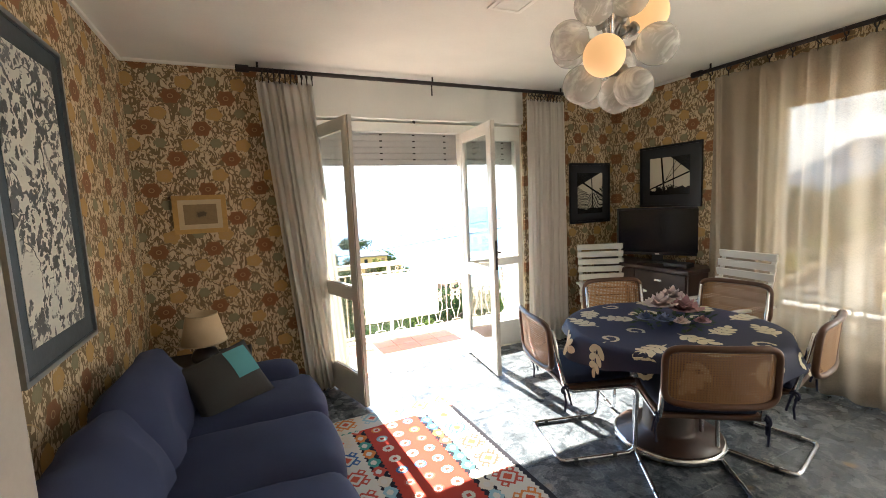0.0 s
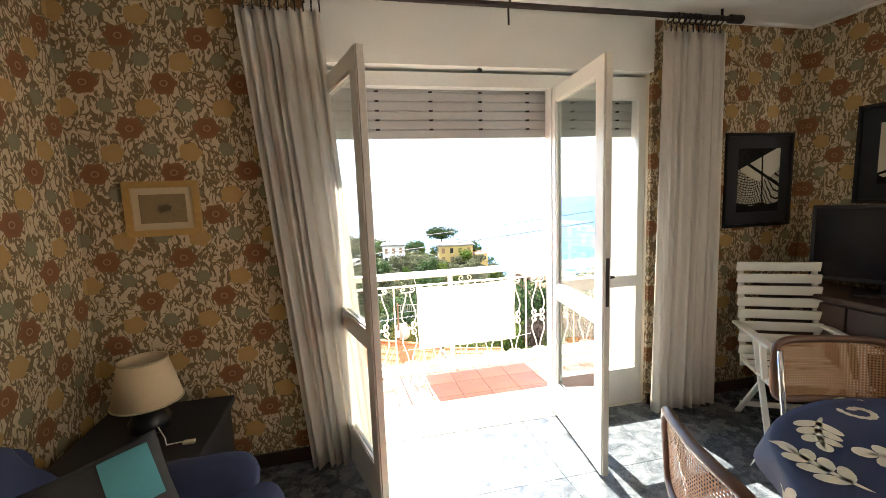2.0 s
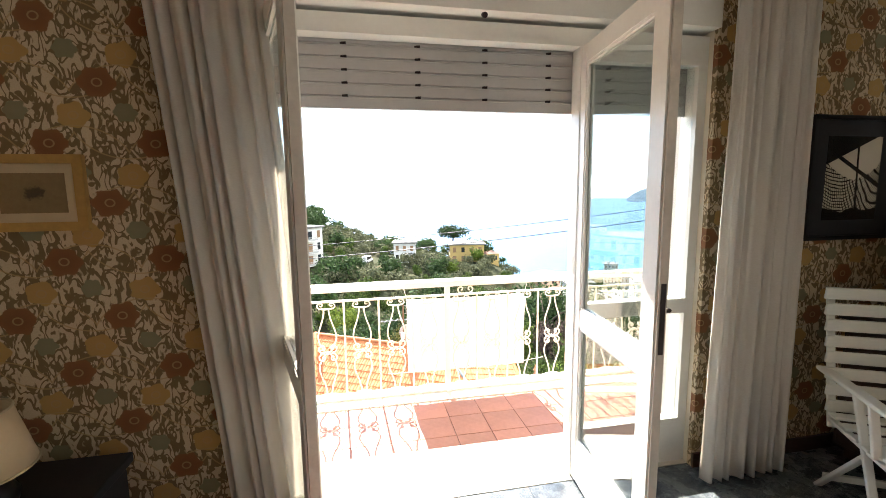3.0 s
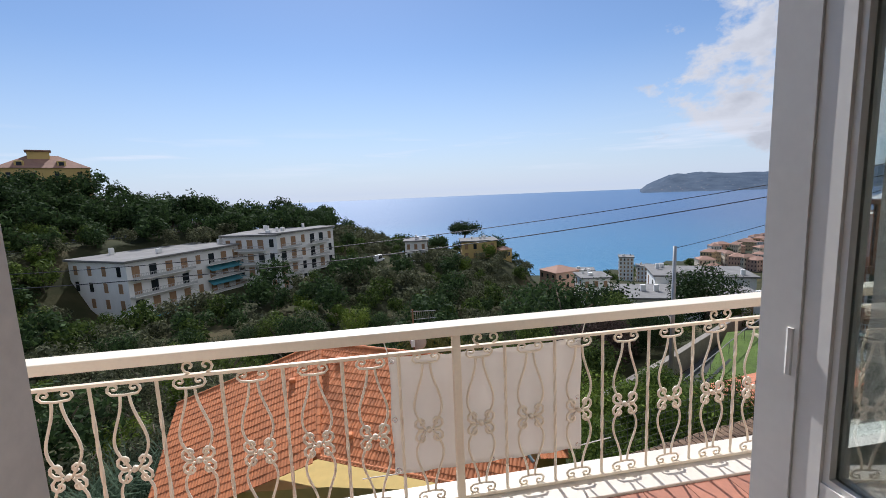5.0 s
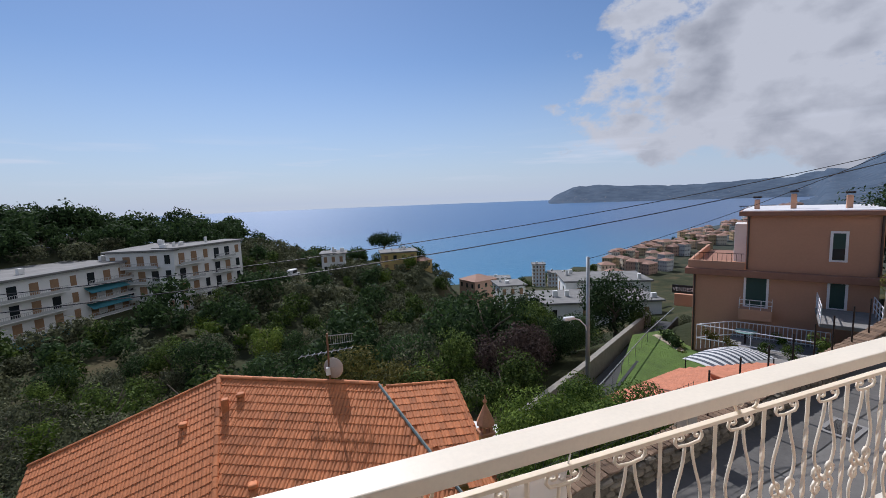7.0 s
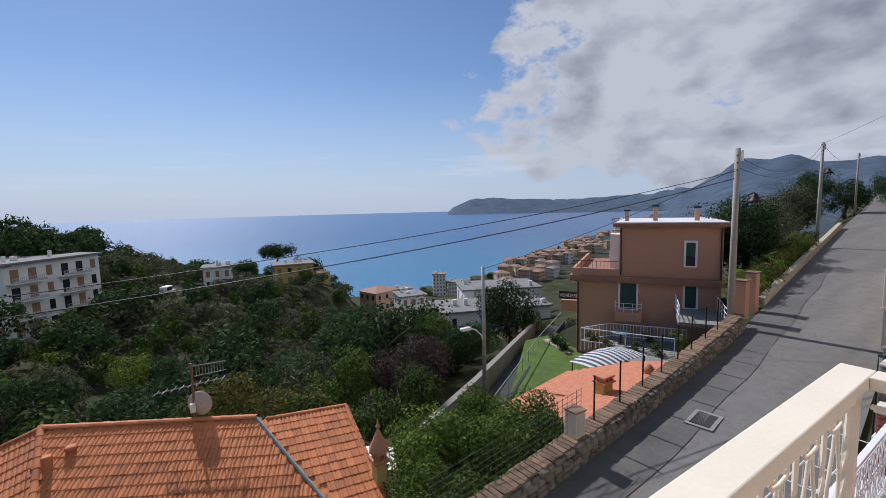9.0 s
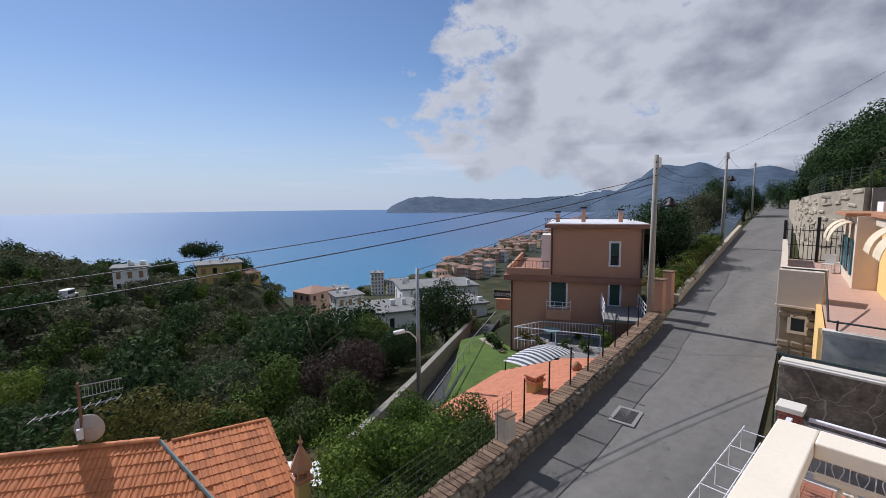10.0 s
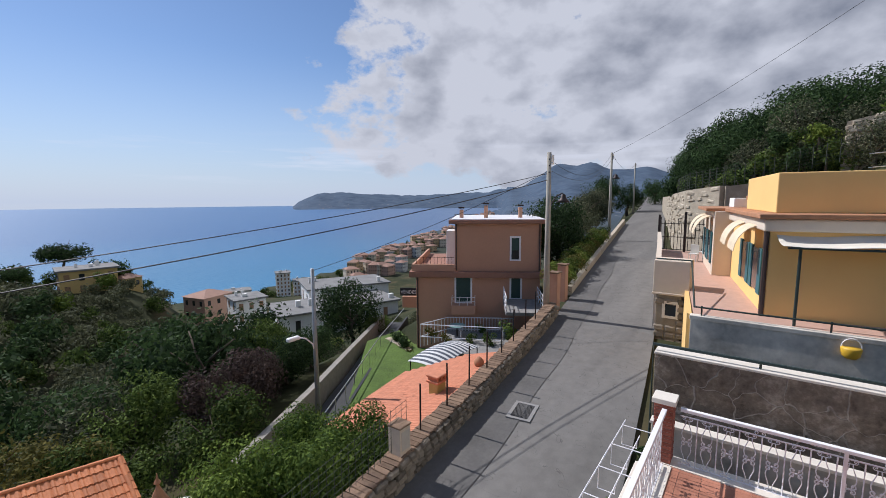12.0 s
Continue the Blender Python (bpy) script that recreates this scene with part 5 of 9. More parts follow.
def lyre_bm():
    """Lyre-shaped baluster in the xz plane: scrolled caps, two bowed bars and a knot of four scrolls."""
    bm = bmesh.new()
    ax, az_ = (1, 0, 0), (0, 0, 1)
    r = 0.0062
    for z, s in ((0.775, 1), (0.045, -1)):
        # cap: a flat oval with two inward scrolls
        tube(bm, [Vector((-0.062, 0, z + s * 0.012)), Vector((-0.066, 0, z - s * 0.006)), Vector((-0.052, 0, z - s * 0.022)), Vector((0, 0, z - s * 0.027)), Vector((0.052, 0, z - s * 0.022)), Vector((0.066, 0, z - s * 0.006)), Vector((0.062, 0, z + s * 0.012))], r, 6)
        for sx in (-1, 1):
            tube(bm, [Vector((sx * 0.040, 0, z + s * 0.006)) + Vector((sx * math.cos(a) * 0.024 * (1 - 0.1 * k), 0, s * math.sin(a) * 0.020 * (1 - 0.1 * k))) for k, a in enumerate([i * 0.75 for i in range(9)])], r * 0.9, 6)
    zc = 0.40
    for sx in (-1, 1):
        # bowed bars
        tube(bm, [Vector((sx * (0.018 + 0.050 * math.sin(math.pi * min(1, max(0, t)) ** 1.6) ** 1.2), 0, 0.75 - t * (0.75 - zc - 0.005))) for t in [i / 12 for i in range(13)]], r, 6)
        tube(bm, [Vector((sx * (0.018 + 0.050 * math.sin(math.pi * min(1, max(0, t)) ** 1.6) ** 1.2), 0, 0.07 + t * (zc - 0.005 - 0.07))) for t in [i / 12 for i in range(13)]], r, 6)
        for sz in (-1, 1):
            tube(bm, [Vector((sx * 0.039, 0, zc + sz * 0.038)) + Vector((sx * math.cos(a) * 0.037 * (1 - 0.085 * k), 0, sz * math.sin(a) * 0.037 * (1 - 0.085 * k))) for k, a in enumerate([-1.9 + i * 0.72 for i in range(11)])], r * 1.15, 6)
    tube(bm, [(0, -0.008, zc), (0, 0.008, zc)], 0.014, 8)
    return bm


def twist_bm(z0=0.02, z1=0.80, s=0.0065):
    bm = bmesh.new()
    n = 20
    rows = []
    for i in range(n + 1):
        z = z0 + (z1 - z0) * i / n
        a = i * 0.55 if 3 < i < n - 3 else (3 * 0.55 if i <= 3 else (n - 3) * 0.55)
        rows.append([bm.verts.new((s * 1.35 * math.cos(a + k * math.pi / 2), s * 1.35 * math.sin(a + k * math.pi / 2), z)) for k in range(4)])
    for i in range(n):
        for k in range(4):
            bm.faces.new((rows[i][k], rows[i][(k + 1) % 4], rows[i + 1][(k + 1) % 4], rows[i + 1][k]))
    return bm


def scroll_railing(name, p0, p1, mat, label, first=0.0, pitch=0.265, top_w=0.105, posts=(), zb=0.0, group=""):
    """A wrought railing from p0 to p1 (ground level of its feet)."""
    p0, p1 = Vector(p0), Vector(p1)
    L = (p1 - p0).length
    ang = math.degrees(math.atan2(p1.y - p0.y, p1.x - p0.x))
    rl_ = tagged(thing(name, pose(p0.x, p0.y, p0.z, 0, 0, ang), label, "railing", group), label)
    bm = rbox(0, -top_w / 2, 0.885, L, top_w / 2, 0.935, 0.005)
    part("handrail", bm, mat, rl_, "flat painted handrail")
    bm = rbox(0, -0.012, 0.80, L, 0.012, 0.815, 0.002)
    part("upper_bar", bm, mat, rl_)
    bm = rbox(0, -0.018, 0.008, L, 0.018, 0.024, 0.002)
    part("bottom_bar", bm, mat, rl_)
    ly, tw = mesh_of("lyre_baluster", lyre_bm(), mat, True), mesh_of("twisted_baluster", twist_bm(), mat)
    x = first
    while x < L - 0.06:
        if x > 0.06 and not any(abs(x - q) < 0.05 for q in posts):
            part("lyre_baluster", ly, mat, rl_, at=Matrix.Translation((x, 0, 0)))
        if 0.03 < x + pitch / 2 < L - 0.03 and not any(abs(x + pitch / 2 - q) < 0.04 for q in posts):
            part("twisted_baluster", tw, mat, rl_, at=Matrix.Translation((x + pitch / 2, 0, 0)))
        x += pitch
    for q in posts:
        bm = rbox(q - 0.02, -0.02, -0.01, q + 0.02, 0.02, 0.885, 0.003)
        part("post", bm, mat, rl_)
    x = 1.0
    while x < L - 0.3:
        for sx in (-1, 1):
            bm = bmesh.new()
            tube(bm, [Vector((x + sx * 0.036, 0, 0.848)) + Vector((sx * math.cos(a) * 0.032 * (1 - 0.09 * k), 0, math.sin(a) * 0.032 * (1 - 0.09 * k))) for k, a in enumerate([-1.6 + i * 0.7 for i in range(10)])], 0.006, 6)
            part("scroll_spacer", bm, mat, rl_)
        x += 1.32
    return rl_


scroll_railing("balcony_railing", (BX0, BY, BZ + 0.012), (BX1 + 0.05, BY, BZ + 0.012), RAILW, "cream scrollwork iron balcony railing",
               first=(1.19 - BX0) % 0.265, posts=(0.02, 2.93 - BX0 - 1.9, 2.93 - BX0, BX1 - BX0 + 0.02))
scroll_railing("balcony_railing", (BX1, YO, BZ + 0.012), (BX1, BY - 0.053, BZ + 0.012), RAILW, "short return of the cream scrollwork balcony railing", first=0.13, posts=())

wind = thing("canvas_screen", (0, 0, 0), "white canvas windbreak tied to the balcony railing", "windbreak")
bm = bmesh.new()
nu, nv = 40, 20
g = [[bm.verts.new((2.60 + 0.99 * i / nu + 0.004 * math.sin(j * 0.5), BY + 0.016 + 0.006 * math.sin(i * 0.9) + 0.004 * noise.noise((i * 0.3, j * 0.3, 1)), 0.155 + 0.615 * j / nv - 0.012 * math.sin(math.pi * i / nu) * (j / nv))) for i in range(nu + 1)] for j in range(nv + 1)]
for j in range(nv):
    for i in range(nu):
        bm.faces.new((g[j][i], g[j][i + 1], g[j + 1][i + 1], g[j + 1][i]))
def canvas():
    M = Mat("white_canvas").set(0.85)
    g = M.coords()
    c = M.mix(M.noise(g, 4.0, 4), (0.70, 0.655, 0.60), (0.84, 0.795, 0.74))
    M.color(c)
    M.bump(M.noise(g, 400.0, 2), 0.2, 0.001)
    tl = M.n.new("ShaderNodeBsdfTranslucent")
    M.l.new(c, tl.inputs[0])
    ms = M.n.new("ShaderNodeMixShader")
    ms.inputs[0].default_value = 0.45
    M.l.new(M.b.outputs[0], ms.inputs[1])
    M.l.new(tl.outputs[0], ms.inputs[2])
    M.l.new(ms.outputs[0], M.n["Material Output"].inputs[0])
    return M.m
part("canvas", bm, canvas(), wind, "", True).modifiers.new("thickness", "SOLIDIFY").thickness = 0.0015
for x, z in ((2.615, 0.75), (2.615, 0.45), (2.62, 0.18), (3.575, 0.75), (3.575, 0.45), (3.575, 0.18), (3.1, 0.17), (3.1, 0.755)):
    bm = bmesh.new()
    tube(bm, [(x + 0.011 * math.cos(k * math.tau / 10), BY + 0.012, z + 0.011 * math.sin(k * math.tau / 10)) for k in range(10)], 0.003, 6, True)
    part("eyelet", bm, CHROME, wind)
for a, b in (((3.58, BY, 0.755), (3.62, BY, 0.90)), ((3.58, BY, 0.18), (3.76, BY, 0.20)), ((2.61, BY, 0.755), (2.57, BY, 0.90)), ((2.61, BY, 0.17), (2.44, BY, 0.17))):
    bm = bmesh.new()
    tube(bm, [a, b], 0.003, 6)
    part("cord", bm, WHITE, wind)
# ---- outdoors: ground ----
def lerp_table(tab, v):
    if v <= tab[0][0]:
        return tab[0][1]
    for (a, p), (b, q) in zip(tab, tab[1:]):
        if v <= b:
            return p + (q - p) * (v - a) / (b - a)
    return tab[-1][1]


ROAD_Z = ((-40, -8.6), (5, -5.6), (11.6, -5.1), (15.9, -4.75), (22.8, -4.3), (32.7, -3.3), (58, -1.7), (107, 0.3), (140, 2.0))
ROAD_Y = ((-40, 9.0), (5, 11.0), (11.6, 11.5), (15.9, 11.8), (22.8, 12.6), (32.7, 13.9), (58, 17.8), (107, 25.6), (140, 32.0))
ROAD_W = 4.5


def road_z(x):
    return lerp_table(ROAD_Z, x)


def road_left(x):
    return lerp_table(ROAD_Y, x)


# spot heights of the hillside: x, y, z
SPOTS = [(-40, 84, -20), (-18, 102, -19.5), (-75, 112, 2), (-46, 127, -3.5), (-84, 132, 6), (-63, 101, -7.2), (-57, 112, -7.0), (-48, 121, -6.6), (-38, 130, -6.0), (55, 95, -31), (75, 120, -39), (110, 120, -43), (60, 160, -46), (150, 100, -42), (-20, 126, -9), (6, 118, -17), (30, 128, -19),
         (0, 50, -20), (-30, 48, -19), (22, 62, -23), (46, 76, -27), (20, 22, -9.2), (30, 28, -9.4), (2, 18, -12), (-12, 26, -14),
         (10, 19, -10.5), (40, 24, -6), (60, 40, -20), (36, 44, -18), (28, 42, -16.5), (48, 54, -23), (110, 60, -22), (0, -30, 2), (45, -6, 7), (75, 2, 10), (120, 4, 17)]
SHORE = ((-180, 300), (27.5, 290), (40, 372), (47.7, 532), (55, 900), (59.3, 1680), (62, 3000), (64, 4300), (180, 4300))
CREST = ((34.2, -1.05), (35.2, 0.0), (37.6, 1.15), (42, 1.1), (48, 0.75), (55, 0.85), (60, 1.2), (64, 1.7), (67, 3.6), (70, 4.8), (76, 4.1), (82, 3.9), (95, 5.5), (130, 8.0), (180, 8.0))
OX, OY = 4.0, 5.0
SEA = -60.0


def ground(x, y):
    r = math.hypot(x - OX, y - OY)
    az = math.degrees(math.atan2(x - OX, y - OY))
    # near hillside
    sw = sz = 0.0
    for px, py, pz in SPOTS:
        w = 1.0 / (((x - px) ** 2 + (y - py) ** 2) + 60.0) ** 2
        sw += w
        sz += w * pz
    near = sz / sw
    near += 1.1 * noise.noise((x * 0.06, y * 0.06, 0.3)) + 0.35 * noise.noise((x * 0.25, y * 0.25, 2.3))
    # coast and mountains
    shore = lerp_table(SHORE, az)
    e = math.tan(radians(lerp_table(CREST, az)))
    if az < 62:
        far = SEA + 3.0 if r < shore else SEA - 4.0
        t = (r - 2900) / 700.0
        if az > 34.0 and t > 0:
            top = 1.6 + 3600 * e
            far = max(far, SEA - 4 + (top - SEA + 4) * min(1.0, t) * (0.86 + 0.22 * noise.noise((az * 0.5, r * 0.003, 0))))
    else:
        t = max(0.0, min(1.0, (r - 700) / 2600.0))
        top = 1.6 + 3300 * e
        far = SEA + 3.0 + (top - SEA) * (t ** 1.6) * (0.9 + 0.2 * noise.noise((az * 0.35, r * 0.002, 4)))
    k = max(0.0, min(1.0, (r - 150) / 140.0))
    k = k * k * (3 - 2 * k)
    z = near * (1 - k) + far * k
    # road bench
    yl = road_left(x)
    if -40 < x < 140:
        d = yl - y
        rz = road_z(x)
        if -0.5 <= d <= ROAD_W + 0.6:
            return rz - 0.05
        if d > ROAD_W + 0.6:
            b = min(1.0, (d - ROAD_W - 0.6) / 13.0)
            return (rz - 0.05) * (1 - b) + max(z, rz - 0.05) * b if x > 36 else rz - 0.05
        if d < -0.5:
            b = min(1.0, (-0.5 - d) / 3.0)
            return (rz - 0.3) * (1 - b) + min(z, rz - 0.3) * b
    return z


def soil_mat():
    M = Mat("hillside_soil_and_hazy_woods").set(0.95, 0.0, 0.1)
    g = M.world()
    a, b = M.noise(g, 0.11, 6), M.noise(g, 1.7, 5)
    c = M.ramp(a, [(0.3, (0.028, 0.034, 0.016)), (0.52, (0.055, 0.055, 0.026)), (0.74, (0.14, 0.10, 0.055))])
    c = M.mix(M.math("MULTIPLY", b, 0.6), c, (0.03, 0.04, 0.018))
    # far slopes: pine woods with distance haze painted in as blue, pale villages near the shore
    s = M.n.new("ShaderNodeSeparateXYZ")
    M.l.new(g, s.inputs[0])
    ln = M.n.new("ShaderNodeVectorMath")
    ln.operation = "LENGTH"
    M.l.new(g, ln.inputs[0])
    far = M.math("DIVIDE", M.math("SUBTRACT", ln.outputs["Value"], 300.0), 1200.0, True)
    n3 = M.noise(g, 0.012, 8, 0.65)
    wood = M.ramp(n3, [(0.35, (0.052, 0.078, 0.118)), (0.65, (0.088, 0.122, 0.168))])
    vo = M.n.new("ShaderNodeTexVoronoi")
    vo.inputs["Scale"].default_value = 0.03
    M.l.new(g, vo.inputs["Vector"])
    spots = M.math("MULTIPLY", M.math("SUBTRACT", 0.16, vo.outputs["Distance"]), 14.0, True)
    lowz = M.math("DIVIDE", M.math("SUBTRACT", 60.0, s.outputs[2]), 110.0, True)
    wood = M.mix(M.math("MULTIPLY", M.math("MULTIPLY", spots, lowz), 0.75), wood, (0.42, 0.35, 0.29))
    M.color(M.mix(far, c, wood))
    M.bump(b, 0.6, 0.15)
    return M.m


bm = bmesh.new()
radii = [6.0 * (4300 / 6.0) ** (i / 150) for i in range(151)]
azs = [-179 + 1.0 * i for i in range(70)] + [-109 + 0.8 * i for i in range(300)] + [131 + 1.0 * i for i in range(51)]
azs = sorted(set(azs))
vrt = [[bm.verts.new((OX + r * math.sin(radians(a)), OY + r * math.cos(radians(a)), ground(OX + r * math.sin(radians(a)), OY + r * math.cos(radians(a))))) for a in azs] for r in radii]
for i in range(len(radii) - 1):
    for k in range(len(azs)):
        k2 = (k + 1) % len(azs)
        bm.faces.new((vrt[i][k], vrt[i][k2], vrt[i + 1][k2], vrt[i + 1][k]))
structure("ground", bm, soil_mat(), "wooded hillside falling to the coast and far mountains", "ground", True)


def sea_mat():
    M = Mat("sea_water")
    g = M.world()
    a = M.noise(g, 0.010, 4, stretch=(1.0, 3.5, 1.0))
    b = M.noise(g, 0.12, 5, 0.6, stretch=(1.0, 2.6, 1.0))
    s = M.n.new("ShaderNodeSeparateXYZ")
    M.l.new(g, s.inputs[0])
    ln = M.n.new("ShaderNodeVectorMath")
    ln.operation = "LENGTH"
    M.l.new(g, ln.inputs[0])
    shal = M.math("DIVIDE", M.math("SUBTRACT", 900.0, ln.outputs["Value"]), 620.0, True)
    deep = M.mix(a, (0.022, 0.085, 0.21), (0.035, 0.12, 0.27))
    c = M.mix(M.math("MULTIPLY", shal, 0.5), deep, (0.06, 0.27, 0.40))
    M.color(c)
    M.set(0.32, 0.0, 0.35)
    M.bump(b, 0.55, 1.2)
    return M.m


bm = bmesh.new()
ring0 = [bm.verts.new((OX + 60 * math.sin(radians(a)), OY + 60 * math.cos(radians(a)), SEA)) for a in range(0, 360, 4)]
prev = ring0
for r in (250, 500, 900, 1600, 2600, 4900):
    cur = [bm.verts.new((OX + r * math.sin(radians(a)), OY + r * math.cos(radians(a)), SEA)) for a in range(0, 360, 4)]
    for k in range(len(cur)):
        bm.faces.new((prev[k], prev[(k + 1) % len(cur)], cur[(k + 1) % len(cur)], cur[k]))
    prev = cur
structure("water", bm, sea_mat(), "calm blue sea of the bay", "sea")

# ---- road ----
def asphalt():
    M = Mat("grey_asphalt").set(0.85, 0.0, 0.3)
    g = M.world()
    a = M.noise(g, 0.5, 5, stretch=(0.25, 1.4, 1))
    b, c = M.noise(g, 45.0, 3), M.noise(g, 3.0, 5)
    col = M.ramp(M.math("ADD", M.math("MULTIPLY", a, 0.6), M.math("MULTIPLY", c, 0.4)), [(0.3, (0.135, 0.126, 0.113)), (0.7, (0.235, 0.222, 0.20))])
    col = M.mix(M.math("MULTIPLY", b, 0.35), col, (0.05, 0.05, 0.05))
    cr = M.noise(g, 0.9, 3, dist=0.8)
    crack = M.math("MULTIPLY", M.math("SUBTRACT", 0.0035, M.math("ABSOLUTE", M.math("SUBTRACT", cr, 0.5))), 260.0, True)
    M.color(M.mix(M.math("MULTIPLY", crack, 0.6), col, (0.035, 0.034, 0.032)))
    M.bump(b, 0.4, 0.01)
    return M.m


bm = bmesh.new()
xs = [-40 + 2.0 * i for i in range(91)]
rows = [[bm.verts.new((x - 0.15 * t * ROAD_W, road_left(x) - t * ROAD_W, road_z(x) + 0.02 + 0.05 * t * (1 - t))) for t in (0, 0.25, 0.5, 0.75, 1)] for x in xs]
for i in range(90):
    for k in range(4):
        bm.faces.new((rows[i][k], rows[i + 1][k], rows[i + 1][k + 1], rows[i][k + 1]))
road = structure("road", bm, asphalt(), "narrow grey asphalt road climbing the hillside", "road", True)
bm = bmesh.new()
xs = [6.0 + 1.0 * i for i in range(34)]
rows = [[bm.verts.new((x - 0.15 * q, road_left(x) - q, road_z(x) + 0.034 + 0.05 * (q / ROAD_W) * (1 - q / ROAD_W) + 0.004)) for q in (0.02, 0.7, 1.45 + 0.06 * math.sin(x))] for x in xs]
for i in range(33):
    for k in range(2):
        bm.faces.new((rows[i][k], rows[i + 1][k], rows[i + 1][k + 1], rows[i][k + 1]))
part("resurfaced_strip", bm, plain("rough_dark_asphalt", (0.112, 0.106, 0.098), 0.95, vary=0.3, fine=9, coarse=0.8, bump=0.6), road, "darker rough strip of asphalt along the wall")
plain_iron = plain("worn_grating", (0.11, 0.105, 0.10), 0.7, 0.4)
mh = thing("manhole_cover", pose(15.95, 10.45, road_z(15.95) + 0.066, 0, -2.5, 8), "iron grating in a concrete frame set in the road", "manhole")
CONC = plain("concrete", (0.24, 0.23, 0.215), 0.9, vary=0.2, fine=20, bump=0.4)
bm = bmesh.new()
for x0, y0, x1, y1 in ((-.5, -.36, .5, -.26), (-.5, .26, .5, .36), (-.5, -.26, -.4, .26), (.4, -.26, .5, .26)):
    box(bm, x0, y0, -0.03, x1, y1, 0.015)
part("frame", bm, CONC, mh)
for i in range(16):
    bm = bmesh.new()
    box(bm, -0.39 + i * 0.05, -0.26, -0.02, -0.365 + i * 0.05, 0.26, 0.005)
    part("bar", bm, plain_iron, mh)

# ---- trees ----
BARK = plain("bark", (0.11, 0.085, 0.06), 0.95, vary=0.4, fine=12, bump=0.6)
OLIVE = leaf_mat("olive_leaf", (0.024, 0.032, 0.018), (0.195, 0.205, 0.11))
GREEN = leaf_mat("green_leaf", (0.022, 0.046, 0.012), (0.17, 0.235, 0.05))
DARK = leaf_mat("dark_leaf", (0.014, 0.03, 0.012), (0.075, 0.125, 0.042))
BRIGHT = leaf_mat("bright_leaf", (0.08, 0.14, 0.02), (0.22, 0.27, 0.05))
PURPLE = leaf_mat("purple_leaf", (0.035, 0.024, 0.022), (0.12, 0.085, 0.07))
LEMON = leaf_mat("lemon_leaf", (0.02, 0.055, 0.012), (0.21, 0.29, 0.05))
YELLOWL = leaf_mat("yellowing_leaf", (0.07, 0.075, 0.02), (0.22, 0.19, 0.05))
REED = leaf_mat("reed_leaf", (0.05, 0.09, 0.05), (0.17, 0.24, 0.15))


def crown_mesh(name, mat, R, H, z0, leaves, size, clumps, seed, flat=1.0):
    """A crown of leaf clumps: leaves stand round the skins of many lobes and thin out inwards."""
    rg = np.random.default_rng(seed)
    u = rg.normal(size=(clumps, 3))
    u /= np.linalg.norm(u, axis=1)[:, None]
    cc = u * np.array([R, R, H * 0.5]) * rg.uniform(0.35, 0.78, (clumps, 1))
    cr = rg.uniform(0.24, 0.42, clumps) * R
    idx = rg.integers(0, clumps, leaves)
    d = rg.normal(size=(leaves, 3))
    d /= np.linalg.norm(d, axis=1)[:, None]
    p = cc[idx] + d * (cr[idx] * np.where(rg.random(leaves) < 0.82, rg.uniform(0.84, 1.08, leaves), rg.uniform(0.3, 0.84, leaves)))[:, None] * np.array([1, 1, flat])
    p[:, 2] += z0 + H * 0.5
    n = d + rg.normal(size=(leaves, 3)) * 0.34
    n /= np.linalg.norm(n, axis=1)[:, None]
    t = np.cross(n, rg.normal(size=(leaves, 3)))
    t /= np.linalg.norm(t, axis=1)[:, None]
    b = np.cross(n, t)
    s = size * rg.uniform(0.6, 1.3, leaves)[:, None]
    v = np.empty((leaves, 4, 3))
    v[:, 0], v[:, 1], v[:, 2], v[:, 3] = p - t * s, p + b * s * 0.45, p + t * s, p - b * s * 0.45
    verts = [tuple(q) for q in v.reshape(-1, 3)]
    faces = [(4 * i, 4 * i + 1, 4 * i + 2, 4 * i + 3) for i in range(leaves)]
    me = bpy.data.meshes.new(name)
    me.from_pydata(verts, [], faces)
    me.materials.append(mat)
    return me


def trunk_mesh(h, r, R, seed, limbs=5):
    rnd = random.Random(seed)
    bm = bmesh.new()
    pts = [Vector((0.05 * h * math.sin(i * 1.3 + seed), 0.05 * h * math.cos(i * 1.7 + seed) - 0.05 * h * math.cos(seed), h * i / 5 - 0.3 * (i == 0))) for i in range(6)]
    tube(bm, pts, r, 7, r_end=r * 0.6)
    for k in range(limbs):
        a = k * math.tau / limbs + rnd.uniform(-.3, .3)
        q = pts[-1] if k % 2 else pts[-2]
        tube(bm, [q, q + Vector((math.cos(a) * R * 0.3, math.sin(a) * R * 0.3, R * 0.28)), q + Vector((math.cos(a) * R * 0.62, math.sin(a) * R * 0.62, R * rnd.uniform(0.5, 0.8)))], r * 0.45, 5, r_end=r * 0.12)
    return mesh_of("trunk", bm, BARK, True)


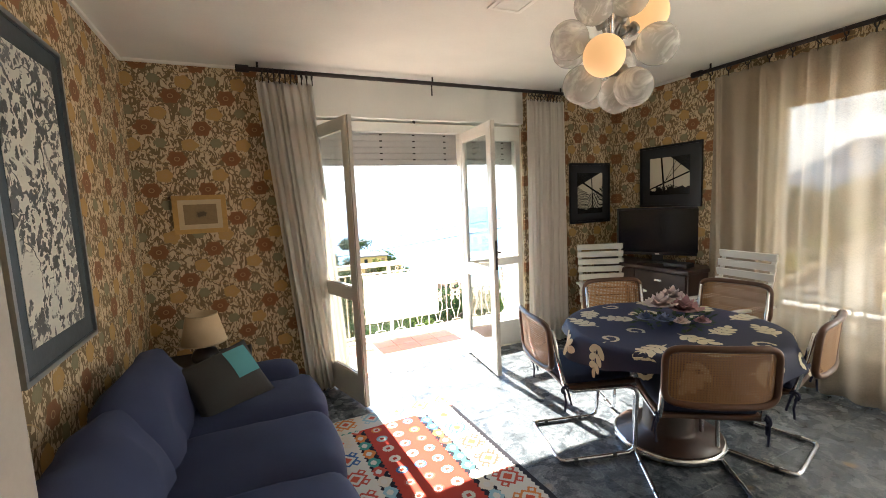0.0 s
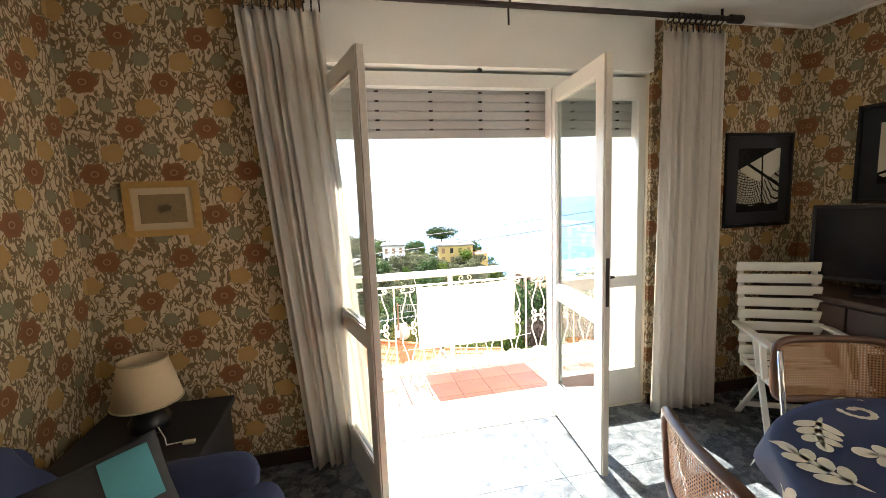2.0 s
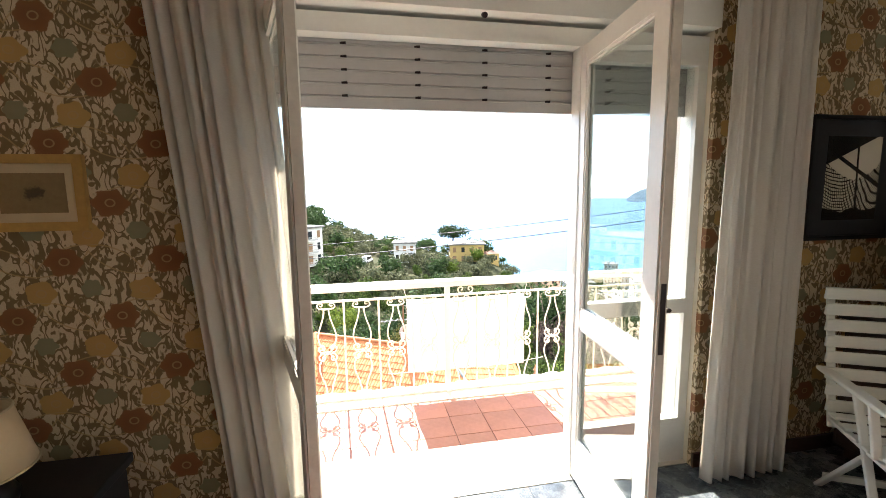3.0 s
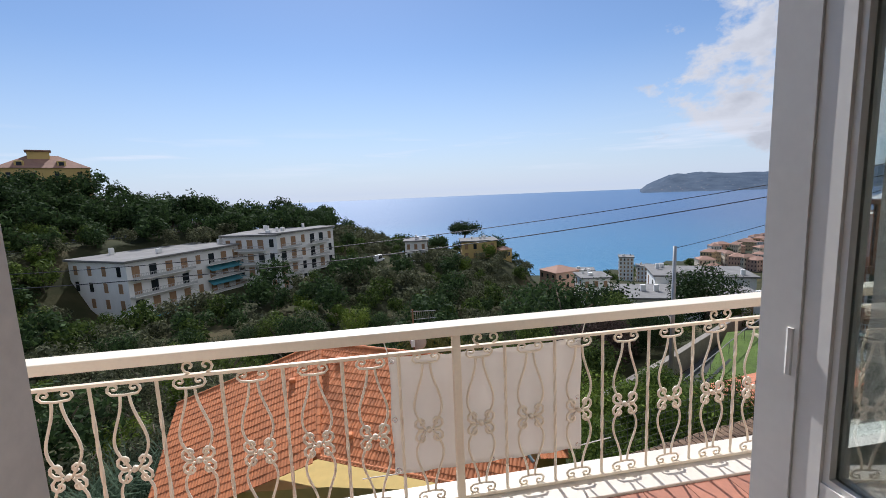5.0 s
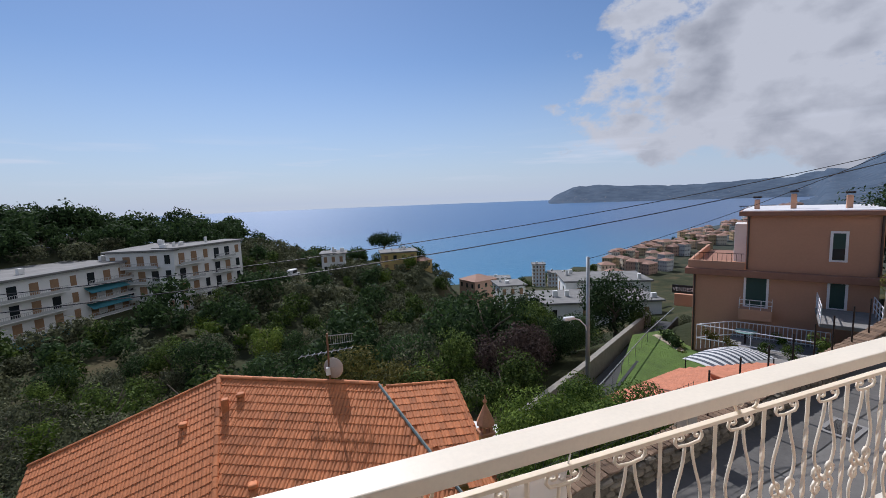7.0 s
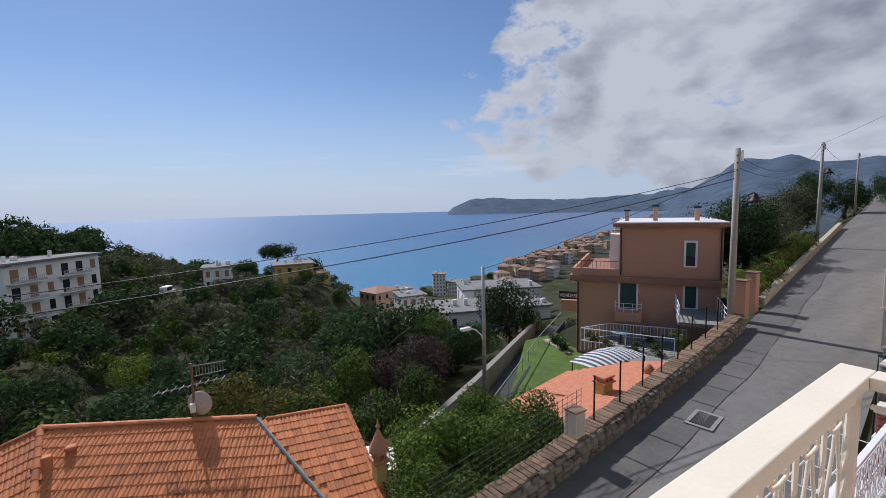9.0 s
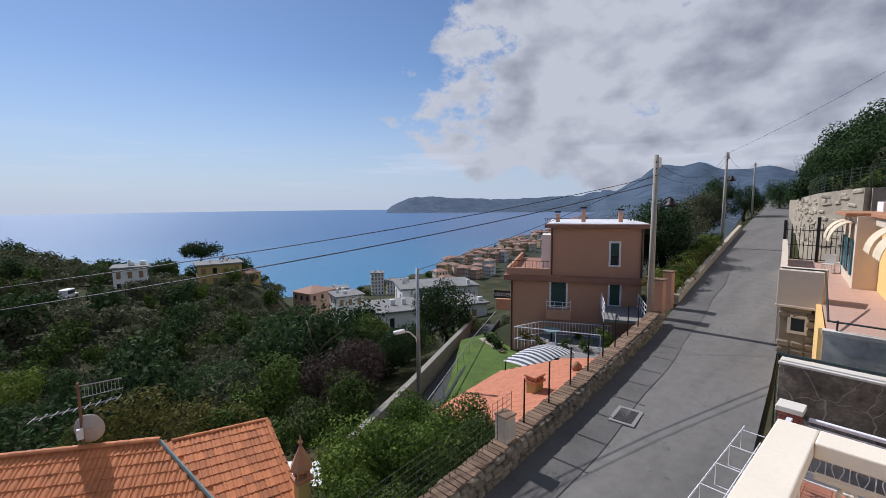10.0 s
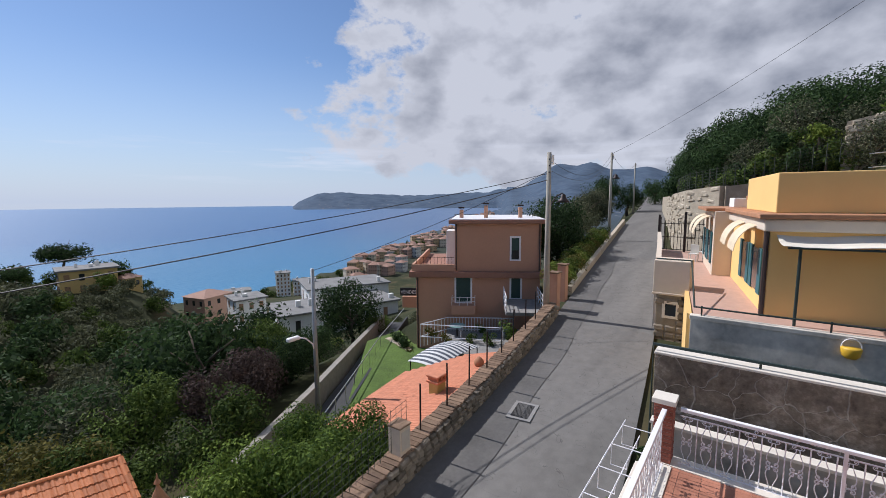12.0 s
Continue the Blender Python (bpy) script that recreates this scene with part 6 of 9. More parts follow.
KINDS = {
    "olive": [(crown_mesh("crown", OLIVE, 2.5, 3.7, 0.3, 2500, 0.125, 24, s), trunk_mesh(1.9, 0.2, 2.3, s), "grey-green olive tree on the slope") for s in (1, 2, 3)],
    "green": [(crown_mesh("crown", GREEN, 2.6, 4.3, 0.3, 2500, 0.14, 24, s), trunk_mesh(2.0, 0.2, 2.4, s), "broad green tree on the slope") for s in (4, 5)],
    "dark": [(crown_mesh("crown", DARK, 2.7, 4.7, 0.6, 2300, 0.155, 24, s), trunk_mesh(2.4, 0.22, 2.4, s), "dark evergreen tree on the ridge") for s in (6, 7)],
    "bright": [(crown_mesh("crown", BRIGHT, 2.2, 3.8, 0.3, 2200, 0.12, 20, 8), trunk_mesh(1.8, 0.16, 2.0, 8), "light green leafy tree on the slope")],
    "pine": [(crown_mesh("crown", DARK, 4.5, 2.6, 3.2, 3600, 0.20, 44, 9, 0.55), trunk_mesh(3.9, 0.26, 3.4, 9, 7), "umbrella pine with a flat dark crown")],
    "cypress": [(crown_mesh("crown", DARK, 1.3, 7.0, 0.4, 700, 0.2, 14, 10), trunk_mesh(2.0, 0.16, 1.0, 10), "slim dark evergreen on the slope")],
    "purple": [(crown_mesh("crown", PURPLE, 2.6, 4.6, 0.2, 7000, 0.105, 24, 11), trunk_mesh(2.0, 0.16, 2.2, 11), "purple-leaved plum tree below the road")],
    "near_green": [(crown_mesh("crown", GREEN, 2.4, 4.2, 0.2, 7500, 0.095, 26, 12), trunk_mesh(1.8, 0.14, 2.0, 12), "leafy green tree below the road"),
                   (crown_mesh("crown", DARK, 2.4, 4.4, 0.2, 7500, 0.095, 26, 13), trunk_mesh(1.8, 0.14, 2.0, 13), "dense dark tree below the road")],
    "lemon": [(crown_mesh("crown", LEMON, 2.4, 3.7, 0.2, 13000, 0.07, 30, 14), trunk_mesh(1.5, 0.10, 2.0, 14), "glossy green citrus tree beside the road wall")],
    "yellow": [(crown_mesh("crown", YELLOWL, 2.2, 4.0, 0.5, 4200, 0.085, 24, 15), trunk_mesh(2.0, 0.10, 2.0, 15), "thin yellowing tree beside the tiled roof")],
    "big": [(crown_mesh("crown", DARK, 3.4, 5.6, 0.3, 7600, 0.118, 40, 16), trunk_mesh(2.4, 0.3, 3.0, 16), "large dense dark-leaved tree above the road"),
            (crown_mesh("crown", OLIVE, 2.8, 4.4, 0.2, 6200, 0.10, 32, 17), trunk_mesh(2.2, 0.2, 2.5, 17), "olive tree beside the road")],
}
FAR = {
    "olive": [crown_mesh("crown", OLIVE, 2.5, 3.7, 0.3, 680, 0.26, 22, s) for s in (1, 2, 3)],
    "green": [crown_mesh("crown", GREEN, 2.6, 4.3, 0.3, 680, 0.28, 22, s) for s in (4, 5)],
    "dark": [crown_mesh("crown", DARK, 2.7, 4.7, 0.6, 680, 0.30, 22, s) for s in (6, 7)],
    "bright": [crown_mesh("crown", BRIGHT, 2.2, 3.8, 0.3, 680, 0.25, 18, 8)],
}
PROTO = {}
for kind_, vs in KINDS.items():
    for vi, (cm, tm, lab) in enumerate(vs):
        PROTO[(kind_, vi)] = (cm, tm, lab)


def tree(kind_, x, y, s=1.0, z=None, sz=1.0, group="", vi=None):
    vi = (int(abs(x * 7.3 + y * 3.1)) % len(KINDS[kind_])) if vi is None else vi
    cm, tm, lab = PROTO[(kind_, vi)]
    if kind_ in FAR and y > 75:
        cm = FAR[kind_][vi]
    z = ground(x, y) - 0.1 if z is None else z
    t = thing("tree", pose(x, y, z, 0, 0, (x * 57.0 + y * 91.0) % 360), lab, "tree", group)
    t.scale = (s, s, s * sz)
    part("trunk", tm, BARK, t)
    part("crown", cm, None, t)
    return t


# footprints kept clear of scattered trees
CLEAR = [(-36, 94, 15), (-44, 88, 12), (-19, 108, 14), (-62, 102, 5), (-56, 112, 5), (-47, 122, 5), (2, 19, 8.5), (20, 16, 9), (30, 22, 8), (24, 26, 6), (4, 2, 12), (24, 4, 16), (8, 118, 6), (27, 128, 8), (3, 116, 5), (55, 100, 10)]
rnd = random.Random(21)
WOOD = []
for ring_i in range(31):
    r = 24 + ring_i * 4.3
    step = 4.5 / r
    a = radians(-44) + rnd.uniform(0, step)
    while a < radians(58):
        rr, aa = r + rnd.uniform(-1.4, 1.4), a + rnd.uniform(-0.35, 0.35) * step
        x, y = OX + rr * math.sin(aa), OY + rr * math.cos(aa)
        a += step * rnd.uniform(0.85, 1.25)
        if any(math.hypot(x - cx, y - cy) < cr for cx, cy, cr in CLEAR) or y < road_left(x) + 3:
            continue
        if rr > 100 and math.degrees(aa) > 24 and rnd.random() < 0.35:
            continue
        k = rnd.random()
        kind_ = "olive" if k < 0.58 else "green" if k < 0.76 else "dark" if k < 0.93 else "bright"
        if rr > 118 and math.degrees(aa) < -6:
            kind_ = "dark"
        s = rnd.choice((0.65, 0.8, 0.95, 1.1, 1.3)) * rnd.uniform(0.9, 1.1) * (1.18 if kind_ == "dark" else 1.0)
        dg = math.degrees(aa)
        if dg > 21 and rr > 82:
            continue
        if dg > 33 and rr > 34:
            s *= 0.55
        if rr < 62:
            tree(kind_, x, y, s, group="trees on the hillside")
        else:
            WOOD.append((kind_, x, y, s))


def joined_wood(items, label):
    """The far wood, one mesh of crowns and trunks for each kind of leaf."""
    for kind_ in sorted({i[0] for i in items}):
        vs, fs, base = [], [], 0
        for n_, (k_, x, y, s) in enumerate(items):
            if k_ != kind_:
                continue
            cm = FAR[k_][n_ % len(FAR[k_])]
            m = np.array(pose(x, y, ground(x, y) - 0.1, 0, 0, (x * 57 + y * 91) % 360) @ Matrix.Diagonal((s, s, s, 1)))
            co = np.empty(len(cm.vertices) * 3)
            cm.vertices.foreach_get("co", co)
            co = co.reshape(-1, 3) @ m[:3, :3].T + m[:3, 3]
            vs.append(co)
            fs.extend(tuple(base + q for q in p.vertices) for p in cm.polygons)
            base += len(co)
        me = bpy.data.meshes.new("far_wood")
        me.from_pydata(np.concatenate(vs).tolist(), [], fs)
        me.materials.append(PROTO[(kind_, 0)][0].materials[0])
        tagged(new("far_wood", me), label % {"olive": "grey-green olive", "green": "green", "dark": "dark evergreen", "bright": "light green"}[kind_], "trees", "", "stuff")


joined_wood(WOOD, "dense far hillside wood of %s crowns")
# ridge trees, umbrella pines, roadside
for x, y, s in ((-60, 98, 1.5), (-66, 101, 1.6), (-72, 108, 1.6), (-56, 102, 1.3), (-64, 90, 1.5), (-58, 84, 1.4), (-55, 76, 1.4), (-62, 80, 1.5), (-51, 70, 1.3), (-68, 92, 1.6), (-57, 91, 1.3), (-48, 63, 1.2), (-54, 68, 1.3), (-70, 84, 1.5), (-63, 73, 1.4), (-61, 94, 1.4), (-54, 80, 1.2)):
    tree("green" if (int(x) + int(y)) % 3 else "dark", x, y, s * 0.8, group="trees on the hillside")
for x, y, s in ((-50, 80, 1.2), (-55, 87, 1.3), (-47, 74, 1.2), (-53, 74, 1.3), (-58, 94, 1.1), (-60, 85, 1.3), (-44, 70, 1.1), (-41, 73, 0.9), (-37, 72, 1.0), (-33, 74, 0.9), (-50, 69, 1.2), (-57, 79, 1.3), (-46, 66, 1.1)):
    tree("green" if int(x) % 2 else "olive", x, y, s, group="trees on the hillside")
for i in range(22):
    a = radians(-37 + i * 1.32)
    tree("dark", OX + (136 + 5 * math.sin(i * 2.1)) * math.sin(a), OY + (136 + 5 * math.sin(i * 2.1)) * math.cos(a), (1.6 + 0.35 * math.sin(i * 1.7)) * (0.72 if i < 8 else 1.0), group="trees on the ridge")
for x, y, s in ((33.4, 145.3, 1.6), (-15.5, 138, 1.2), (-21, 136, 1.3), (24, 140, 1.0), (16, 132, 0.9), (9, 131, 0.8), (98, 185, 1.2)):
    tree("pine", x, y, s, -18.6 if x == 33.4 else None)
for x, y, s, z in ((11.4, 14.4, 0.9, -8.2), (13.4, 14.6, 0.78, -7.9), (10.2, 16.2, 0.85, -8.5), (12.8, 16.8, 0.8, -8.4), (9.2, 14.0, 0.72, -8.3)):
    tree("lemon", x, y, s, z, 1.05, group="citrus trees by the wall")
for x, y, s, k_ in ((15.0, 26.5, 0.95, "purple"), (17.2, 28.0, 0.85, "purple"), (13.0, 23.0, 0.9, "near_green"), (11.5, 28.0, 1.0, "near_green"), (9.0, 23.5, 0.9, "near_green"), (19.6, 31.5, 1.0, "near_green"), (16.0, 33.0, 1.0, "near_green"), (29.5, 33.6, 1.45, "near_green"), (22.0, 34.0, 1.15, "near_green"), (24.5, 36.5, 1.2, "near_green"), (20.5, 29.6, 0.8, "near_green"), (23.5, 31.0, 0.75, "near_green"), (27.0, 38.0, 1.0, "near_green"), (6.0, 25.5, 1.25, "yellow"), (7.6, 23.6, 1.0, "yellow"), (-1.5, 24.5, 0.9, "yellow"), (3.0, 28.5, 0.9, "near_green"), (-3.0, 29.0, 0.95, "olive"), (-9.0, 26.0, 1.0, "olive"), (-14.0, 21.0, 1.1, "near_green"), (-17.0, 28.0, 1.2, "near_green"), (-22.0, 34.0, 1.3, "near_green")):
    tree(k_, x, y, s)
for x, y, s in ((37.4, 18.6, 1.0), (41, 19.2, 1.0), (46, 20.0, 1.05), (51, 21.2, 1.0), (57, 22.5, 1.1), (64, 23.6, 1.15), (72, 25.0, 1.2)):
    tree("big", x, y, s, road_z(x) - 1.2, vi=1 if x > 45 else 0, group="trees along the road")
for x, y, s in ((82, 23, 0.9), (90, 17, 1.0), (98, 18, 1.1), (104, 22.5, 1.0), (110, 34, 1.2), (80, 27.5, 1.0)):
    tree("big", x, y, s, road_z(x) - 0.5, vi=0)
for x, y, s, z in ((60, 10.4, 0.75, 2.3), (66, 11.6, 0.8, 2.6), (73, 13.0, 0.85, 2.8), (81, 14.6, 0.9, 3.0), (48, 7.5, 0.95, 2.2), (54, 6.0, 1.15, 3.0), (60, 6.5, 1.2, 3.4), (66, 9.0, 1.1, 3.2), (50, 2.0, 1.1, 4.2), (58, 0.0, 1.2, 5.2), (44, -3.0, 1.0, 5.6), (52, -7.0, 1.2, 7.0), (72, 11.5, 1.1, 3.2), (78, 9.0, 1.2, 4.0), (40, -10, 1.0, 6.8), (66, -3, 1.3, 7.0), (42, 4, 0.8, 1.8), (46, 0, 1.0, 3.4), (39, 0, 0.7, 2.8), (38, -5, 0.9, 4.6), (56, 9, 1.0, 2.6), (62, 2, 1.3, 5.0), (48, -12, 1.2, 8.0), (36, -14, 1.0, 8.0), (74, 4, 1.3, 6.0), (84, 12, 1.2, 4.4), (47, 3, 1.0, 4.2), (50, -3, 1.0, 5.0), (55, 3, 1.1, 5.0), (45, 5.5, 0.85, 2.0), (70, 8, 1.2, 4.0), (58, -12, 1.3, 9.0)):
    tree("big", x, y, s, z, vi=0 if x > 47 else 1, group="trees above the stone wall")


def strands(name, at, n, h, spread, mat, label, seed, width=0.03, cat="bush"):
    """A clump of arching blades."""
    rnd = random.Random(seed)
    bm = bmesh.new()
    for _ in range(n):
        a, rr = rnd.uniform(0, math.tau), spread * math.sqrt(rnd.random())
        c = Vector((rr * math.cos(a), rr * math.sin(a), 0))
        d = Vector((math.cos(a + rnd.uniform(-1, 1)), math.sin(a + rnd.uniform(-1, 1)), 0))
        hh, s = h * rnd.uniform(0.5, 1.1), Vector((-d.y, d.x, 0)) * width
        p1, p2 = c + Vector((0, 0, hh * 0.6)) + d * hh * 0.12, c + Vector((0, 0, hh * 0.85)) + d * hh * 0.5
        vs = [bm.verts.new(q) for q in (c - s * 0.6, c + s * 0.6, p1 + s, p1 - s, p2)]
        bm.faces.new(vs[:4])
        bm.faces.new((vs[3], vs[2], vs[4]))
    t = thing(name, at, label, cat)
    part("leaves", bm, mat, t)
    return t


for i, (x, y) in enumerate(((-6.8, 23.6), (-8.6, 22.0), (-10.4, 20.8), (-5.0, 25.0), (-9.6, 24.4), (4.6, 22.6), (3.2, 23.2))):
    strands("reed_clump", (x, y, ground(x, y)), 420, 3.8 if x < 0 else 4.0, 1.4, REED, "tall grey-green reeds below the tiled roof", i)

# ---- buildings ----
ROOFT = plain("orange_roof_tile", (0.45, 0.155, 0.075), 0.8, vary=0.28, fine=14, coarse=1.2, per_object=0.35, bump=0.3)
ROOFF = plain("faded_roof_tile", (0.30, 0.175, 0.125), 0.85, vary=0.25, fine=4, coarse=0.6, per_object=0.4)
GLASSD = plain("dark_window_glass", (0.02, 0.025, 0.03), 0.15, vary=0.2, bump=0.0)
SHUTG = plain("green_shutter", (0.02, 0.055, 0.045), 0.6, vary=0.15)
SHUTB = plain("brown_shutter", (0.30, 0.18, 0.095), 0.7, vary=0.2)
WHITEW = plain("white_house_wall", (0.80, 0.79, 0.75), 0.9, vary=0.1, coarse=0.4, fine=6)
FLATR = plain("grey_flat_roof", (0.20, 0.195, 0.185), 0.9, vary=0.3, coarse=0.5)
AWN = plain("teal_awning", (0.05, 0.20, 0.24), 0.8, vary=0.15)
YELW = plain("yellow_house_wall", (0.58, 0.42, 0.16), 0.9, vary=0.08, coarse=0.5)


def flat_box(*q):
    bm = bmesh.new()
    box(bm, *q)
    return bm


unit_win = mesh_of("window", flat_box(-0.5, -0.06, 0, 0.5, 0.02, 1), GLASSD)
unit_shut = mesh_of("shutter", flat_box(-0.5, -0.07, 0, 0.5, 0.02, 1), SHUTB)
PALERAIL = plain("pale_balcony_front", (0.50, 0.50, 0.48), 0.8, vary=0.15)


def apartment(name, corner, u, w, d, z0, z1, floors, label, cols=(4, 3), wall=None, bays=(), awnings=()):
    """A flat-roofed block: front along u from the corner, depth to the far side; balconies on chosen bays of the front."""
    wall = wall or WHITEW
    ang = math.degrees(math.atan2(u[1], u[0]))
    b = thing(name, pose(corner[0], corner[1], z0, 0, 0, ang), label, "apartment building")
    H = z1 - z0
    part("wall", rbox(0, 0, -4, w, d, H - 0.4, 0.05), wall, b)
    part("roof", rbox(-0.5, -0.5, H - 0.4, w + 0.5, d + 0.5, H, 0.05), FLATR, b)
    rnd = random.Random(int(corner[0] * 10))
    for k in range(3):
        x, y, s = rnd.uniform(1, w - 1), rnd.uniform(1, d - 1), rnd.uniform(0.5, 1.2)
        part("chimney", rbox(x, y, H, x + s, y + s * 0.7, H + rnd.uniform(0.7, 1.4), 0.05), WHITEW, b)
    fh = (H - 0.6) / floors
    for side, n, L in ((0, cols[0], w), (1, cols[1], d), (2, cols[1], d)):
        for f in range(floors):
            for c in range(n):
                t = (c + 0.5) * L / n
                z = f * fh + 0.5
                bal = side == 0 and any(c0 <= c <= c1 for c0, c1 in bays)
                h_, wd = (fh * 0.72, 1.3) if bal else (fh * 0.58, min(1.0, L / n * 0.40))
                zz = f * fh + (0.25 if bal else fh * 0.24)
                m = Matrix.Translation((t, 0, zz)) if side == 0 else pose(0, t, zz, 0, 0, -90) if side == 1 else pose(w, t, zz, 0, 0, 90)
                me = unit_shut if rnd.random() < 0.72 else unit_win
                o = part("window" if me is unit_win else "window_shutter", me, None, b, at=m @ Matrix.Diagonal((wd, 1, h_, 1)))
        for bay, (c0, c1) in enumerate(bays if side == 0 else ()):
            x0, x1 = c0 * L / n + 0.1, (c1 + 1) * L / n - 0.1
            for f in range(floors):
                zb = f * fh + 0.05
                part("balcony_slab", rbox(x0, -1.3, zb, x1, -0.01, zb + 0.18, 0.02), wall, b)
                bm = bmesh.new()
                for q in range(int((x1 - x0) / 0.3)):
                    box(bm, x0 + q * 0.3, -1.28, zb + 0.18, x0 + q * 0.3 + 0.04, -1.24, zb + 1.05)
                box(bm, x0, -1.29, zb + 1.05, x1, -1.23, zb + 1.12)
                box(bm, x0, -1.29, zb + 0.19, x1, -1.25, zb + 0.62)
                part("balcony_rail", bm, PALERAIL, b, "pale balcony front")
                if (bay, f) in awnings:
                    bm = bmesh.new()
                    vs = [bm.verts.new(p) for p in ((x0, -0.02, zb + fh * 0.92), (x1, -0.02, zb + fh * 0.92), (x1, -1.6, zb + fh * 0.62), (x0, -1.6, zb + fh * 0.62))]
                    bm.faces.new(vs)
                    part("awning", bm, AWN, b, "teal awning").modifiers.new("thickness", "SOLIDIFY").thickness = 0.05
    return b


apartment("apartment_building", (-39.4, 83), (12.4, 21.0), 24.5, 16, -20.5, -8, 4, "long white apartment block with balconies and teal awnings", (8, 4), None, ((0, 3), (5, 7)), ((0, 0), (1, 1), (1, 2)))
apartment("apartment_building", (-30.6, 104.5), (12.1, -3.2), 12.6, 17.5, -19, -6.2, 4, "white apartment block with brown shutters", (5, 6), None, ((1, 3),))
side_b = apartment("apartment_building", (-18.3, 101.6), (10.8, 13.6), 17.4, 5, -19, -6.0, 4, "wing of the white apartment block with stacked balconies", (6, 2), None, ((0, 1), (3, 4)))


def hip_house(name, c, w, d, z0, z1, ang, wall, label, roof_h=1.6, cols=4, floors=2, over=0.4, category="house"):
    b = thing(name, pose(c[0], c[1], z0, 0, 0, ang), label, category)
    H = z1 - z0
    part("wall", rbox(-w / 2, -d / 2, -3, w / 2, d / 2, H, 0.03), wall, b)
    bm = bmesh.new()
    o = over
    vs = [bm.verts.new(p) for p in ((-w / 2 - o, -d / 2 - o, H), (w / 2 + o, -d / 2 - o, H), (w / 2 + o, d / 2 + o, H), (-w / 2 - o, d / 2 + o, H))]
    rl2 = max(0.0, (w - d) / 2)
    tp = [bm.verts.new(p) for p in ((-rl2 - 0.05, 0, H + roof_h), (rl2 + 0.05, 0, H + roof_h))]
    for f in ((vs[0], vs[1], tp[1], tp[0]), (vs[1], vs[2], tp[1]), (vs[2], vs[3], tp[0], tp[1]), (vs[3], vs[0], tp[0]), (vs[3], vs[2], vs[1], vs[0])):
        bm.faces.new(f)
    part("roof", bm, ROOFF, b, "orange tiled hip roof")
    fh = H / floors
    for f in range(floors):
        for k in range(cols):
            for sd in (0, 1):
                L = w if sd == 0 else d
                t = (k + 0.5) * L / cols - L / 2
                m = Matrix.Translation((t, -d / 2, f * fh + fh * 0.3)) if sd == 0 else pose(-w / 2, t, f * fh + fh * 0.3, 0, 0, -90)
                part("window", unit_win, None, b, at=m @ Matrix.Diagonal((min(0.9, L / cols * 0.32), 1, fh * 0.42, 1)))
    return b


vl = hip_house("villa", (-82.5, 134.5), 18, 12, 4.0, 11.7, 33, YELW, "yellow villa with an orange roof above the wood", 3.6, 4, 2)
part("roof_turret", rbox(-3.0, -1.8, 10.2, 1.4, 1.8, 12.2, 0.05), YELW, vl)
part("turret_roof", rbox(-3.4, -2.2, 12.2, 1.8, 2.2, 12.6, 0.1), ROOFF, vl, "small tiled turret roof")
for x in (-4.6, 3.4):
    part("dormer", rbox(x - 0.9, -5.2, 8.1, x + 0.9, -3.2, 9.6, 0.08), YELW, vl)
    part("dormer_window", rbox(x - 0.5, -5.26, 8.4, x + 0.5, -5.19, 9.3, 0.02), GLASSD, vl)
apartment("house", (29.0, 128.5), (9.6, -1.4), 10.5, 8, -19.5, -13.6, 2, "yellow flat-roofed house on the ridge end", (4, 3), YELW)
apartment("house", (11.0, 119), (6, -1), 6, 6, -17.0, -11.4, 2, "white flat-roofed house on the ridge", (3, 2))
hip_house("house", (42.5, 131), 4.5, 4, -20, -17.2, 10, YELW, "small orange-roofed house on the ridge end", 1.0, 2, 1)
hip_house("house", (60, 128), 9, 8, -34, -24.5, 15, plain("pinkish_wall", (0.52, 0.33, 0.24), 0.9), "pink house with a tiled roof below the wood", 1.5, 3, 3)
apartment("house", (58.5, 110), (7, -1.5), 7.5, 8, -33, -23.5, 3, "white stepped house below the wood", (3, 2))
apartment("house", (52, 80), (24, -9), 26, 12, -27, -21.2, 1, "low white building with a grey flat roof", (4, 2))
apartment("house", (66, 90), (18, -9), 20, 12, -27, -19.5, 1, "low white hall with a grey flat roof", (3, 2))
apartment("tower_block", (139, 221), (7, -4), 7.5, 8, -57, -39.2, 8, "white tower block by the shore", (4, 3))
apartment("apartment_building", (147.5, 217), (7, -4), 9, 8, -57, -44.5, 5, "white apartment block beside the tower", (5, 3))
apartment("apartment_building", (112, 224), (8, -3.5), 12, 9, -57, -45.5, 5, "pale apartment block by the shore", (6, 3))
